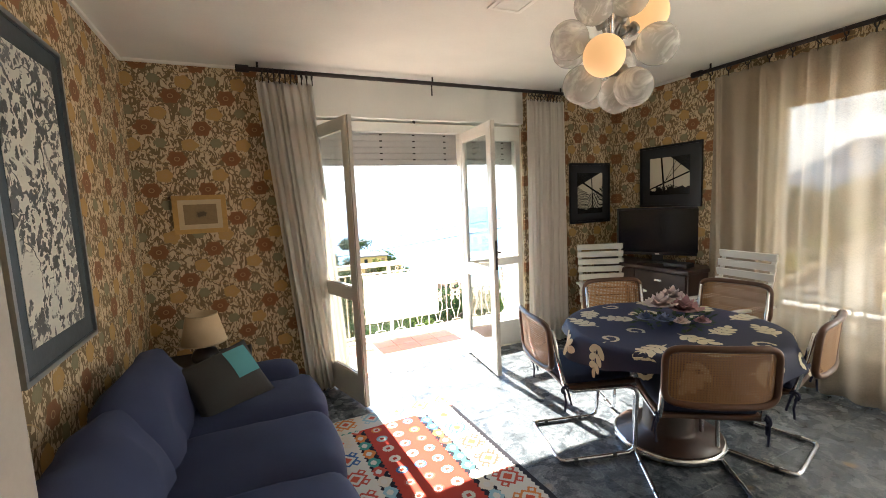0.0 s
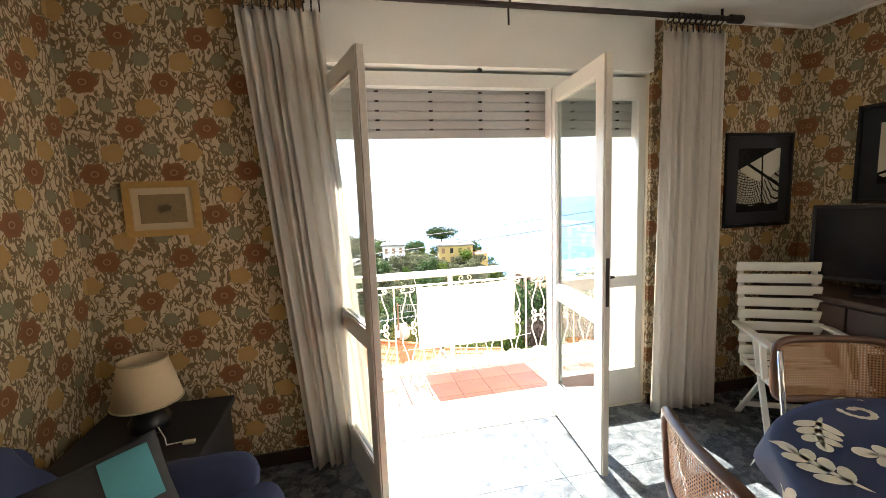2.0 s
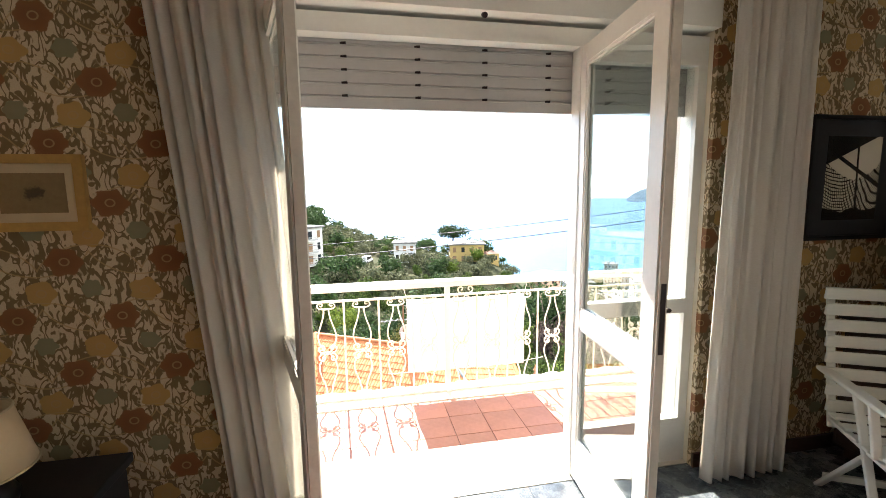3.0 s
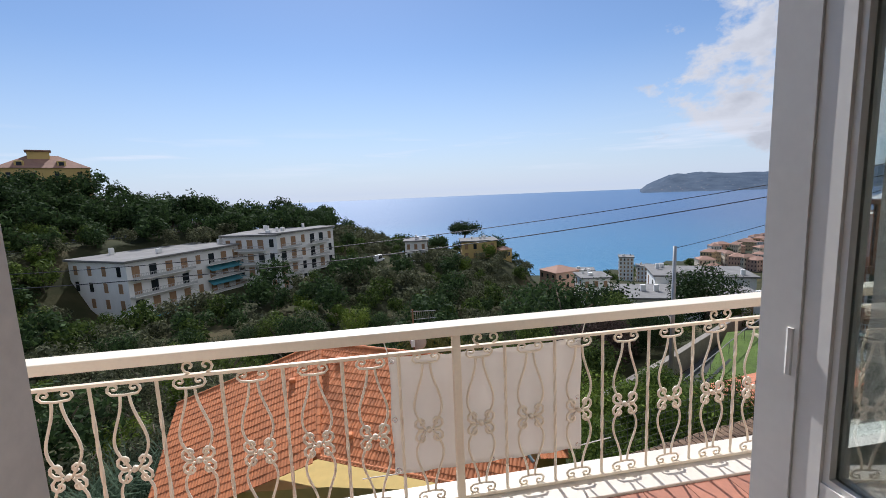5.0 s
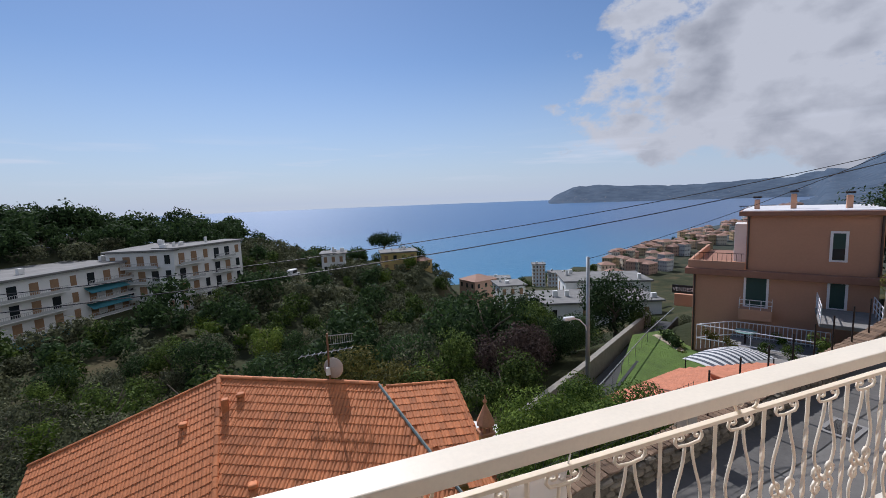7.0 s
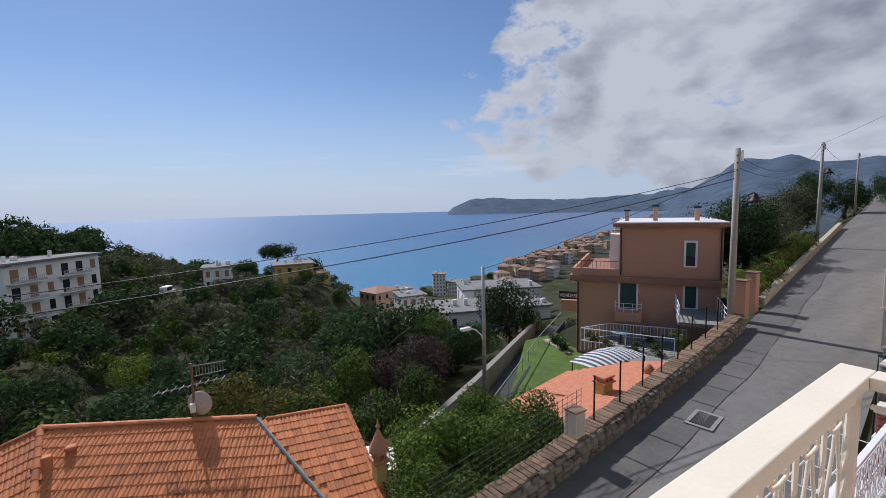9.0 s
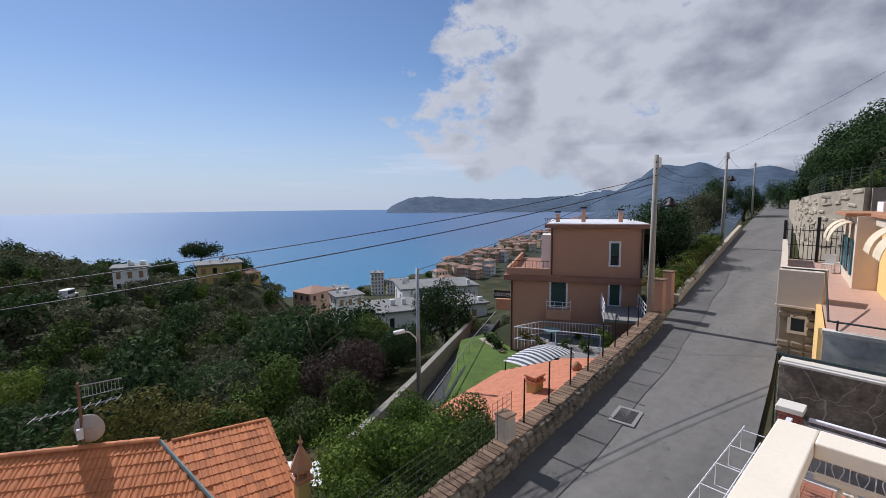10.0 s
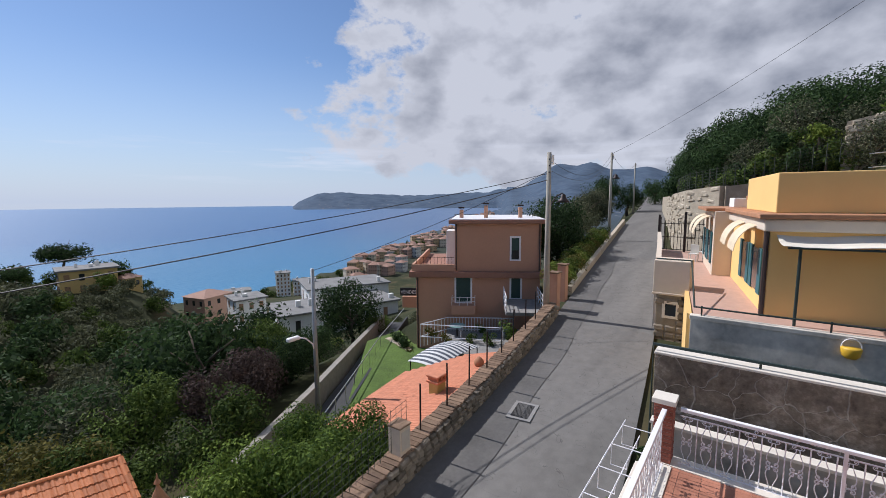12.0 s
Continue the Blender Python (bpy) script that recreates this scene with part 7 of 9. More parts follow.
# the town along the bay
TOWNC = [plain("town_ochre", (0.50, 0.36, 0.20), 0.9), plain("town_cream", (0.58, 0.50, 0.38), 0.9), plain("town_salmon", (0.52, 0.33, 0.24), 0.9), plain("town_white", (0.62, 0.60, 0.56), 0.9)]
rnd = random.Random(5)
for i in range(120):
    az = 41.5 + 18.5 * (i / 120) ** 0.8 + rnd.uniform(-0.6, 0.6)
    sh_ = lerp_table(SHORE, az)
    r = sh_ * rnd.uniform(0.62, 0.93)
    x, y = OX + r * math.sin(radians(az)), OY + r * math.cos(radians(az))
    if r < 230 or any(math.hypot(x - p, y - q) < 26 for p, q in ((141, 221), (150, 216), (116, 224))):
        continue
    sc = 0.8 + max(0, r - 600) / 1500
    hgt = rnd.uniform(6, 11)
    hip_house("town_house", (x, y), rnd.uniform(8, 14) * sc, rnd.uniform(7, 10) * sc, SEA + 2.5, SEA + 2.5 + hgt, rnd.uniform(-30, 40), TOWNC[i % 4],
              "%s town house with an orange roof near the beach" % ("ochre", "cream", "salmon", "white")[i % 4], 2.2 * sc, 4 if r < 650 else 2, 3 if r < 650 else 2, category="house")
for i in range(36):
    az = 27 + i * 0.92
    r = lerp_table(SHORE, az) * (0.72 + 0.2 * ((i * 37) % 10) / 10)
    tree("green" if i % 3 else "dark", OX + r * math.sin(radians(az)), OY + r * math.cos(radians(az)), 1.7, SEA + 2.5, group="trees in the town")
pier_ = thing("sea_pier", (0, 0, 0), "long dark pier standing in the bay", "pier")
bm = bmesh.new()
ax_, ay_ = OX + 1500 * math.sin(radians(55.2)), OY + 1500 * math.cos(radians(55.2))
bx_, by_ = OX + 1560 * math.sin(radians(58.4)), OY + 1560 * math.cos(radians(58.4))
tube(bm, [(ax_, ay_, SEA + 7), (bx_, by_, SEA + 7)], 1.4, 6)
part("deck", bm, CONC, pier_)
for i in range(12):
    t = (i + 0.5) / 12
    bm = bmesh.new()
    tube(bm, [(ax_ + (bx_ - ax_) * t, ay_ + (by_ - ay_) * t, SEA - 2), (ax_ + (bx_ - ax_) * t, ay_ + (by_ - ay_) * t, SEA + 7)], 1.0, 6)
    part("pile", bm, CONC, pier_)
# ---- lower house with the tiled roof ----
class Plane3:
    def __init__(self, a, b, c):
        self.o = Vector(a)
        self.u = (Vector(b) - self.o).normalized()
        d = Vector(c) - self.o
        self.v = (d - self.u * d.dot(self.u)).normalized()
        self.n = self.u.cross(self.v)
        if self.n.z < 0:
            self.n = -self.n

    def at(self, s, t, h=0.0):
        return self.o + self.u * s + self.v * t + self.n * h

    def st(self, p):
        d = Vector(p) - self.o
        return d.dot(self.u), d.dot(self.v)

    def matrix(self, s, t, h=0.0):
        m = Matrix((self.u, self.v, self.u.cross(self.v))).transposed().to_4x4()
        m.translation = self.at(s, t, h)
        return m, (1 if self.u.cross(self.v).z > 0 else -1)


def tile_bm(w, l, flip):
    """An interlocking roof tile: two rolls and a raised lower edge; l runs downslope along +y."""
    bm = bmesh.new()
    prof = [(0, 0.0), (0.10, 0.020), (0.24, 0.023), (0.36, 0.003), (0.52, 0.003), (0.64, 0.022), (0.80, 0.022), (1.0, 0.0)]
    g = [[bm.verts.new((p * w, y, flip * (h + 0.012 + 0.019 * y / l))) for p, h in prof] for y in (0, l * 1.04)]
    lo = [bm.verts.new((p * w, l * 1.04, flip * 0.008)) for p, h in prof]
    for i in range(len(prof) - 1):
        bm.faces.new((g[0][i], g[0][i + 1], g[1][i + 1], g[1][i]))
        bm.faces.new((g[1][i], g[1][i + 1], lo[i + 1], lo[i]))
    return bm


def tiled(parent, pl, inside, s0, s1, t0, t1, limit, mat, w=0.25, l=0.30):
    flip = pl.matrix(0, 0)[1]
    me = mesh_of("roof_tile", tile_bm(w * 0.985, l, flip), mat)
    rest = bmesh.new()
    n = 0
    rows_ = int((t1 - t0) / l)
    for j in range(rows_, -1, -1):
        for i in range(int((s1 - s0) / w)):
            s, t = s0 + i * w, t0 + j * l
            if not inside(s + w / 2, t + l / 2):
                continue
            m, _ = pl.matrix(s, t, random.uniform(0, 0.006))
            m = m @ pose(0, 0, 0, random.uniform(-0.6, 0.6), random.uniform(-0.6, 0.6), random.uniform(-0.5, 0.5))
            if n < limit:
                part("roof_tile", me, mat, parent, at=m)
                n += 1
            else:
                tmp = tile_bm(w * 0.985, l, flip)
                for v in tmp.verts:
                    v.co = m @ v.co
                vm = {v: rest.verts.new(v.co) for v in tmp.verts}
                for f in tmp.faces:
                    rest.faces.new([vm[v] for v in f.verts])
                tmp.free()
    if rest.verts:
        tagged(part("roof_tiles", rest, mat, parent), "", "", "", "stuff")
    else:
        rest.free()


A_, B_, C_ = (0.1, 21.3, -4.62), (5.45, 18.6, -4.80), (0.3, 17.0, -7.0)
L2_ = (-6.1, 22.2, -7.0)
lower = thing("tiled_house", (0, 0, 0), "house with an orange tiled hip roof below the balcony", "house")
YOLK = plain("ochre_house_wall", (0.52, 0.40, 0.14), 0.9, vary=0.1)


def prism(pts, z0, z1):
    bm = bmesh.new()
    lo = [bm.verts.new((x, y, z0)) for x, y in pts]
    hi = [bm.verts.new((x, y, z1)) for x, y in pts]
    for i in range(len(pts)):
        k = (i + 1) % len(pts)
        bm.faces.new((lo[i], lo[k], hi[k], hi[i]))
    bm.faces.new(hi)
    bm.faces.new(lo[::-1])
    return bm


part("wall", prism([(0.45, 17.6), (6.6, 15.9), (6.6, 18.0), (5.0, 18.9), (0.2, 20.6), (-5.0, 21.3), (-4.2, 18.2)], -13.5, -8.6), YOLK, lower)
RT = plain("weathered_roof_tile", (0.56, 0.195, 0.07), 0.75, vary=0.30, fine=9, coarse=0.9, per_object=0.30, bump=0.25)
P1_ = Plane3(A_, B_, C_)
hs, ht = P1_.st(C_)
in1 = lambda s, t: 0 <= t <= ht + 0.1 and s > hs * t / ht + 0.05 and s < 6.0 + 0.93 * t and s < 9.2
P2_ = Plane3(A_, L2_, C_)
cs, ct = P2_.st(C_)
ls, lt = P2_.st(L2_)
in2 = lambda s, t: 0 <= t <= ct + 0.1 and s > cs * t / ct + 0.05 and s < ls + 0.02 * t
bed = bmesh.new()
for pl, quad in ((P1_, ((0, 0), (6.0, 0), (9.2, 3.44), (9.2, ht), (hs, ht))), (P2_, ((0, 0), (ls, 0), (ls + 0.1, ct), (cs, ct)))):
    top = [bed.verts.new(pl.at(s, t, 0.0)) for s, t in quad]
    lo = [bed.verts.new(pl.at(s, t, -0.16)) for s, t in quad]
    bed.faces.new(top)
    bed.faces.new(lo[::-1])
    for i in range(len(quad)):
        k = (i + 1) % len(quad)
        bed.faces.new((top[i], lo[i], lo[k], top[k]))
part("roof_deck", bed, RT, lower)
tiled(lower, P1_, in1, -0.3, 9.3, 0, ht, 300, RT)
tiled(lower, P2_, in2, -3.0, ls + 0.3, 0, ct, 0, RT)
P3_ = Plane3((5.75, 18.7, -4.98), (8.35, 18.65, -5.25), (8.0, 15.0, -6.7))
annex = thing("tiled_annex", (0, 0, 0), "lower annex roof of orange tiles", "house")
part("wall", prism([(6.6, 18.2), (8.1, 18.2), (7.9, 15.5), (7.3, 15.7)], -13.5, -7.3), YOLK, annex)
bm = bmesh.new()
quad = ((-0.5, 0), (2.6, 0), (2.55, 3.9), (1.0, 3.9))
top = [bm.verts.new(P3_.at(s, t, 0)) for s, t in quad]
lo = [bm.verts.new(P3_.at(s, t, -0.15)) for s, t in quad]
bm.faces.new(top)
bm.faces.new(lo[::-1])
for i in range(4):
    bm.faces.new((top[i], lo[i], lo[(i + 1) % 4], top[(i + 1) % 4]))
part("roof_deck", bm, RT, annex)
tiled(annex, P3_, lambda s, t: s > -0.2 + 0.45 * t and s < 2.6, -0.3, 2.7, 0, 3.9, 200, RT)


def ridge_caps(parent, a, b, n, mat, r=0.10):
    a, b = Vector(a), Vector(b)
    for i in range(n):
        p, q = a.lerp(b, i / n), a.lerp(b, (i + 1.12) / n)
        bm = bmesh.new()
        d = (q - p).normalized()
        sx = d.cross(Vector((0, 0, 1))).normalized()
        up = sx.cross(d)
        rr = (r, r * 0.86)
        g = [[bm.verts.new(c + sx * R * math.cos(k * math.pi / 6) + up * R * 0.85 * math.sin(k * math.pi / 6)) for k in range(7)] for c, R in ((p, rr[0]), (q, rr[1]))]
        for k in range(6):
            bm.faces.new((g[0][k], g[0][k + 1], g[1][k + 1], g[1][k]))
        bm.faces.new(g[0])
        part("ridge_tile", bm, mat, parent)


ridge_caps(lower, Vector(C_) + Vector((0, 0, 0.05)), Vector(A_) + Vector((0, 0, 0.06)), 14, RT)
ridge_caps(lower, Vector(A_) + Vector((0, 0, 0.04)), Vector(B_) + Vector((0, 0, 0.04)), 18, RT)
ridge_caps(lower, Vector(A_) + Vector((0, 0, 0.04)), Vector(L2_) + Vector((0, 0, 0.04)), 19, RT, 0.07)
ridge_caps(annex, P3_.at(0, 0, 0.02), P3_.at(2.6, 0, 0.02), 8, RT, 0.07)
ridge_caps(annex, P3_.at(2.6, 0, 0.02), P3_.at(2.55, 3.9, 0.02), 11, RT, 0.06)
ridge_caps(lower, P1_.at(hs, ht, 0.0), P1_.at(9.2, ht, 0.0), 20, RT, 0.07)
bm = bmesh.new()
tube(bm, [P1_.at(6.02, 0, 0.03), P1_.at(6.0 + 0.93 * 3.4, 3.4, 0.03)], 0.05, 6)
part("valley_gutter", bm, plain("oxidised_gutter", (0.22, 0.27, 0.25), 0.6), lower, "grey-green metal gutter")
for s, t, hh in ((0.9, 1.25, 0.32),):
    p = P1_.at(s, t)
    part("vent_pipe", rbox(p.x - 0.11, p.y - 0.11, p.z - 0.1, p.x + 0.11, p.y + 0.11, p.z + 0.42, 0.03), RT, lower, "short terracotta vent")
for pl, s, t in ((P1_, 1.2, 0.7), (P1_, 3.0, 3.6), (P2_, 1.2, 1.4)):
    p = pl.at(s, t, 0.05)
    part("vent_tile", rbox(p.x - 0.13, p.y - 0.16, p.z - 0.03, p.x + 0.13, p.y + 0.10, p.z + 0.12, 0.05), RT, lower)

# antenna and dish on the ridge
GALV = plain("galvanised_metal", (0.42, 0.42, 0.42), 0.4, 0.8, vary=0.2)
DPOS = Vector((3.9, 19.5, -4.72))
ant = thing("roof_antenna", Matrix.Translation(DPOS) @ Matrix.Diagonal((1.25, 1.25, 1.3, 1)), "rusty mast with television aerials and a dish", "antenna")
bm = bmesh.new()
tube(bm, [(0, 0, -0.1), (0, 0, 1.35)], 0.028, 8)
part("mast", bm, plain("rusty_mast", (0.25, 0.13, 0.07), 0.7, 0.3), ant)
bm = bmesh.new()
tube(bm, [(-0.75, 0.25, 0.72), (0.65, -0.22, 0.92)], 0.014, 6)
for k in range(9):
    t = k / 8
    c = Vector((-0.75, 0.25, 0.72)).lerp(Vector((0.65, -0.22, 0.92)), t)
    tube(bm, [c + Vector((-0.06, -0.2, 0.02)), c + Vector((0.06, 0.2, -0.02))], 0.008, 5)
part("lower_aerial", bm, GALV, ant)
bm = bmesh.new()
tube(bm, [(-0.05, 0, 1.28), (0.75, 0.1, 1.22)], 0.014, 6)
for k in range(10):
    tube(bm, [(0.1 + k * 0.065, 0.02, 1.00), (0.1 + k * 0.065, 0.05, 1.26)], 0.007, 5)
tube(bm, [(0.05, 0.02, 1.02), (0.75, 0.04, 1.02)], 0.008, 5)
part("upper_aerial", bm, GALV, ant)
bm = bmesh.new()
n = 20
ringsd = []
for i in range(6):
    r = 0.30 * i / 5 + 0.001
    ringsd.append([bm.verts.new((0.12 + r * math.cos(k * math.tau / n) * 0.85, -0.10 + 0.5 * r * r * 1.6 - r * math.cos(k * math.tau / n) * 0.45, 0.36 + r * math.sin(k * math.tau / n))) for k in range(n)])
for i in range(5):
    for k in range(n):
        bm.faces.new((ringsd[i][k], ringsd[i][(k + 1) % n], ringsd[i + 1][(k + 1) % n], ringsd[i + 1][k]))
d_ = part("dish", bm, plain("beige_dish", (0.52, 0.42, 0.35), 0.6), ant, "beige satellite dish", True)
d_.modifiers.new("thickness", "SOLIDIFY").thickness = 0.02
part("receiver", rbox(-0.10, -0.14, 0.20, 0.02, -0.04, 0.42, 0.02), WHITE, ant)

# chimney with a pointed cap beside the annex
chm = thing("chimney_pot", (8.25, 15.75, -6.4), "terracotta chimney with a pointed pinnacle cap", "chimney")
TC = plain("terracotta_pot", (0.42, 0.20, 0.10), 0.8, vary=0.25)
part("shaft", rbox(-0.17, -0.17, -3.0, 0.17, 0.17, 0.62, 0.02), YOLK, chm, "ochre rendered shaft")
part("crown_block", rbox(-0.24, -0.24, 0.62, 0.24, 0.24, 0.72, 0.02), TC, chm)
for k in range(4):
    a = k * math.pi / 2 + math.pi / 4
    part("pillar", rbox(0.17 * math.cos(a) - 0.05, 0.17 * math.sin(a) - 0.05, 0.72, 0.17 * math.cos(a) + 0.05, 0.17 * math.sin(a) + 0.05, 0.95, 0.01), TC, chm)
bm = bmesh.new()
lathe(bm, [(0.30, 0.95), (0.30, 1.0), (0.05, 1.55), (0.03, 1.62), (0.075, 1.68), (0.03, 1.76), (0.01, 1.9)], 8)
part("pinnacle", bm, TC, chm)
shed = thing("white_awning_roof", (0, 0, 0), "small white sheet roof beside the chimney", "roof")
part("sheet", prism([(8.5, 19.4), (9.9, 18.2), (9.4, 16.9), (8.3, 17.8)], -7.2, -7.12), WHITE, shed)

# ---- road wall with fence posts ----
def stone_mat(name, a, b):
    M = Mat(name).set(0.92, 0.0, 0.2)
    g = M.world()
    o = M.n.new("ShaderNodeObjectInfo").outputs["Random"]
    isl = M.n.new("ShaderNodeNewGeometry").outputs["Random Per Island"]
    n1, n2 = M.noise(g, 2.2, 5), M.noise(g, 24.0, 5)
    f = M.math("ADD", M.math("MULTIPLY", n1, 0.45), M.math("ADD", M.math("MULTIPLY", n2, 0.25), M.math("MULTIPLY", M.math("FRACT", M.math("ADD", o, isl)), 0.30)))
    M.color(M.ramp(f, [(0.25, a), (0.75, b)]))
    M.bump(n2, 0.7, 0.02)
    return M.m


STONE = stone_mat("rubble_stone", (0.10, 0.085, 0.065), (0.34, 0.29, 0.22))
COPING = stone_mat("brick_coping", (0.12, 0.08, 0.055), (0.30, 0.20, 0.13))
STONEP = stone_mat("pale_rubble_stone", (0.26, 0.22, 0.16), (0.58, 0.50, 0.38))


def pebble(sx, sy, sz, seed):
    rnd = random.Random(seed)
    bm = rbox(-sx / 2, -sy / 2, -sz / 2, sx / 2, sy / 2, sz / 2, 0.22 * min(sx, sz), 1)
    for v in bm.verts:
        v.co += Vector((rnd.uniform(-1, 1) * sx, rnd.uniform(-1, 1) * sy, rnd.uniform(-1, 1) * sz)) * 0.06
    return bm


PEB = [mesh_of("stone", pebble(0.42, 0.16, 0.22, i), STONE) for i in range(5)]
rw = thing("road_wall", (0, 0, 0), "low rubble wall with a brick coping along the road", "wall", "", "structure")
bm = bmesh.new()
WX0, WX1 = 4.0, 24.6
segs = 28
pr = []
for i in range(segs + 1):
    x = WX0 + (WX1 - WX0) * i / segs
    y, z = road_left(x) + 0.02, road_z(x)
    pr.append([bm.verts.new(p) for p in ((x, y, z - 0.3), (x, y, z + 0.62), (x, y + 0.42, z + 0.62), (x, y + 0.42, z - 4.5))])
for i in range(segs):
    for k in range(3):
        bm.faces.new((pr[i][k], pr[i + 1][k], pr[i + 1][k + 1], pr[i][k + 1]))
bm.faces.new(pr[0])
bm.faces.new(pr[-1][::-1])
part("core", bm, STONE, rw)
rnd = random.Random(8)
cnt = 0
for j in range(4):
    x = 8.4 + 0.15 * j
    while x < 24.4 and cnt < 230:
        y, z = road_left(x), road_z(x)
        q = rnd.uniform(0.45, 1.0)
        x += 0.21 * q
        part("stone", PEB[rnd.randrange(5)], STONE, rw, at=pose(x, y - rnd.uniform(0.0, 0.02), z + 0.08 + j * 0.155 + rnd.uniform(-0.02, 0.02), rnd.uniform(-6, 6), rnd.uniform(-9, 4), 5 + rnd.uniform(-5, 5)) @ Matrix.Diagonal((q, 1, rnd.uniform(0.5, 0.78), 1)))
        x += 0.21 * q + 0.02
        cnt += 1
cop = [mesh_of("coping_brick", pebble(0.15, 0.48, 0.05, i + 20), COPING) for i in range(5)]
x = 7.0
while x < 24.5:
    part("coping_brick", cop[rnd.randrange(5)], COPING, rw, at=pose(x, road_left(x) + 0.23 + rnd.uniform(-0.02, 0.02), road_z(x) + 0.645 + rnd.uniform(-0.006, 0.006), 0, -2.6, 5 + rnd.uniform(-3, 3)))
    x += 0.158
for i, x in enumerate((12.9, 14.2, 15.5, 16.8, 18.1, 19.3, 20.7, 22.0)):
    fp = thing("fence_post", (x, road_left(x) + 0.28, road_z(x) + 0.66), "thin rusty iron fence post on the road wall", "post", "fence posts on the wall")
    bm = bmesh.new()
    tube(bm, [(0, 0, 0), (0.01, 0, 1.25)], 0.025, 6)
    part("shaft", bm, IRON, fp)
FENCE = plain("dark_wire", (0.06, 0.07, 0.05), 0.7, 0.3)
wf_ = thing("wire_fence", (0, 0, 0), "dark wire mesh fence above the road wall", "fence")
for k in range(26):
    x = 7.4 + k * 0.2
    bm = bmesh.new()
    tube(bm, [(x, road_left(x) + 0.35, road_z(x) + 0.6), (x, road_left(x) + 0.35, road_z(x) + 1.75)], 0.006, 4)
    part("upright_wire", bm, FENCE, wf_)
for k in range(7):
    bm = bmesh.new()
    tube(bm, [(x, road_left(x) + 0.35, road_z(x) + 0.75 + k * 0.16) for x in (7.4, 9.5, 12.4)], 0.005, 4)
    part("cross_wire", bm, FENCE, wf_)
mb = thing("meter_pillar", (12.0, 11.75, -5.05), "beige meter box with a rusty top on the road wall", "meter box")
part("box", rbox(-0.19, -0.16, 0.3, 0.19, 0.22, 1.30, 0.02), plain("beige_box", (0.60, 0.50, 0.38), 0.8), mb)
part("cap", rbox(-0.21, -0.18, 1.30, 0.21, 0.24, 1.35, 0.015), COPING, mb)
part("hatch", rbox(-0.14, -0.175, 0.75, 0.14, -0.161, 1.22, 0.004), plain("grey_hatch", (0.50, 0.45, 0.38), 0.6), mb)

# ---- poles, lamps and cables ----
POLE = plain("concrete_pole", (0.36, 0.33, 0.27), 0.9, vary=0.15, fine=15)


def pole(x, y, z0, h, label, r=0.14, lamp_side=None, curl=True):
    p = thing("utility_pole", (x, y, z0), label, "pole")
    bm = bmesh.new()
    tube(bm, [(0, 0, -0.5), (0, 0, h)], r, 10, r_end=r * 0.62)
    part("shaft", bm, POLE, p, "", True)
    part("cap_box", rbox(0.02, -0.12, h - 0.55, 0.32, 0.14, h - 0.1, 0.02), RAILG, p)
    for k in range(3):
        bm = bmesh.new()
        tube(bm, [(0, 0, h - 0.35 - 0.3 * k), (-0.22, -0.1, h - 0.33 - 0.3 * k)], 0.03, 6)
        part("insulator", bm, IRON, p)
    if lamp_side:
        dx, dy = lamp_side
        bm = bmesh.new()
        tube(bm, [(0, 0, h - 3.0), (0.25 * dx, 0.25 * dy, h - 2.4), (0.7 * dx, 0.7 * dy, h - 2.05), (1.15 * dx, 1.15 * dy, h - 1.9), (1.3 * dx, 1.3 * dy, h - 1.95)], 0.03, 8)
        br = part("lamp_bracket", bm, IRON, p, "curved dark lamp bracket", True)
        bm = bmesh.new()
        lathe(bm, [(0.36, -2.36), (0.22, -2.22), (0.14, -2.12), (0.12, -2.0), (0.04, -1.93)], 16, (1.3 * dx, 1.3 * dy, h))
        part("lamp_hood", bm, IRON, br, "bell-shaped lamp hood", True)
    return p


pole(24.3, 13.25, road_z(24.3), 7.9, "concrete utility pole with a bell lamp beside the road", 0.16, (0.97, -0.2))
pole(46.5, 16.35, road_z(46.5), 8.2, "tall utility pole with a lamp beside the road", 0.15, (0.95, -0.1))
pole(80, 21.6, road_z(80), 8.0, "distant utility pole at the top of the road", 0.14)
p1_ = thing("street_lamp", (16.75, 21.35, -8.6), "grey steel street lamp below the road", "street lamp")
bm = bmesh.new()
tube(bm, [(0, 0, -0.5), (0, 0, 7.1)], 0.13, 10, r_end=0.08)
part("shaft", bm, plain("grey_steel", (0.32, 0.33, 0.33), 0.5, 0.5), p1_, "", True)
bm = bmesh.new()
tube(bm, [(0, 0, 3.1), (-0.15, 0, 3.6), (-0.5, 0, 3.95), (-0.9, 0, 4.1)], 0.035, 8)
part("arm", bm, RAILG, p1_, "", True)
part("lamp_head", rbox(-1.45, -0.12, 4.02, -0.85, 0.12, 4.2, 0.06), RAILG, p1_)


def cable(a, b, sag, r, label):
    a, b = Vector(a), Vector(b)
    bm = bmesh.new()
    tube(bm, [a.lerp(b, t / 24) - Vector((0, 0, sag * 4 * (t / 24) * (1 - t / 24))) for t in range(25)], r, 5)
    c = thing("overhead_cable", (0, 0, 0), label, "cable")
    part("wire", bm, BLACKMATT, c)


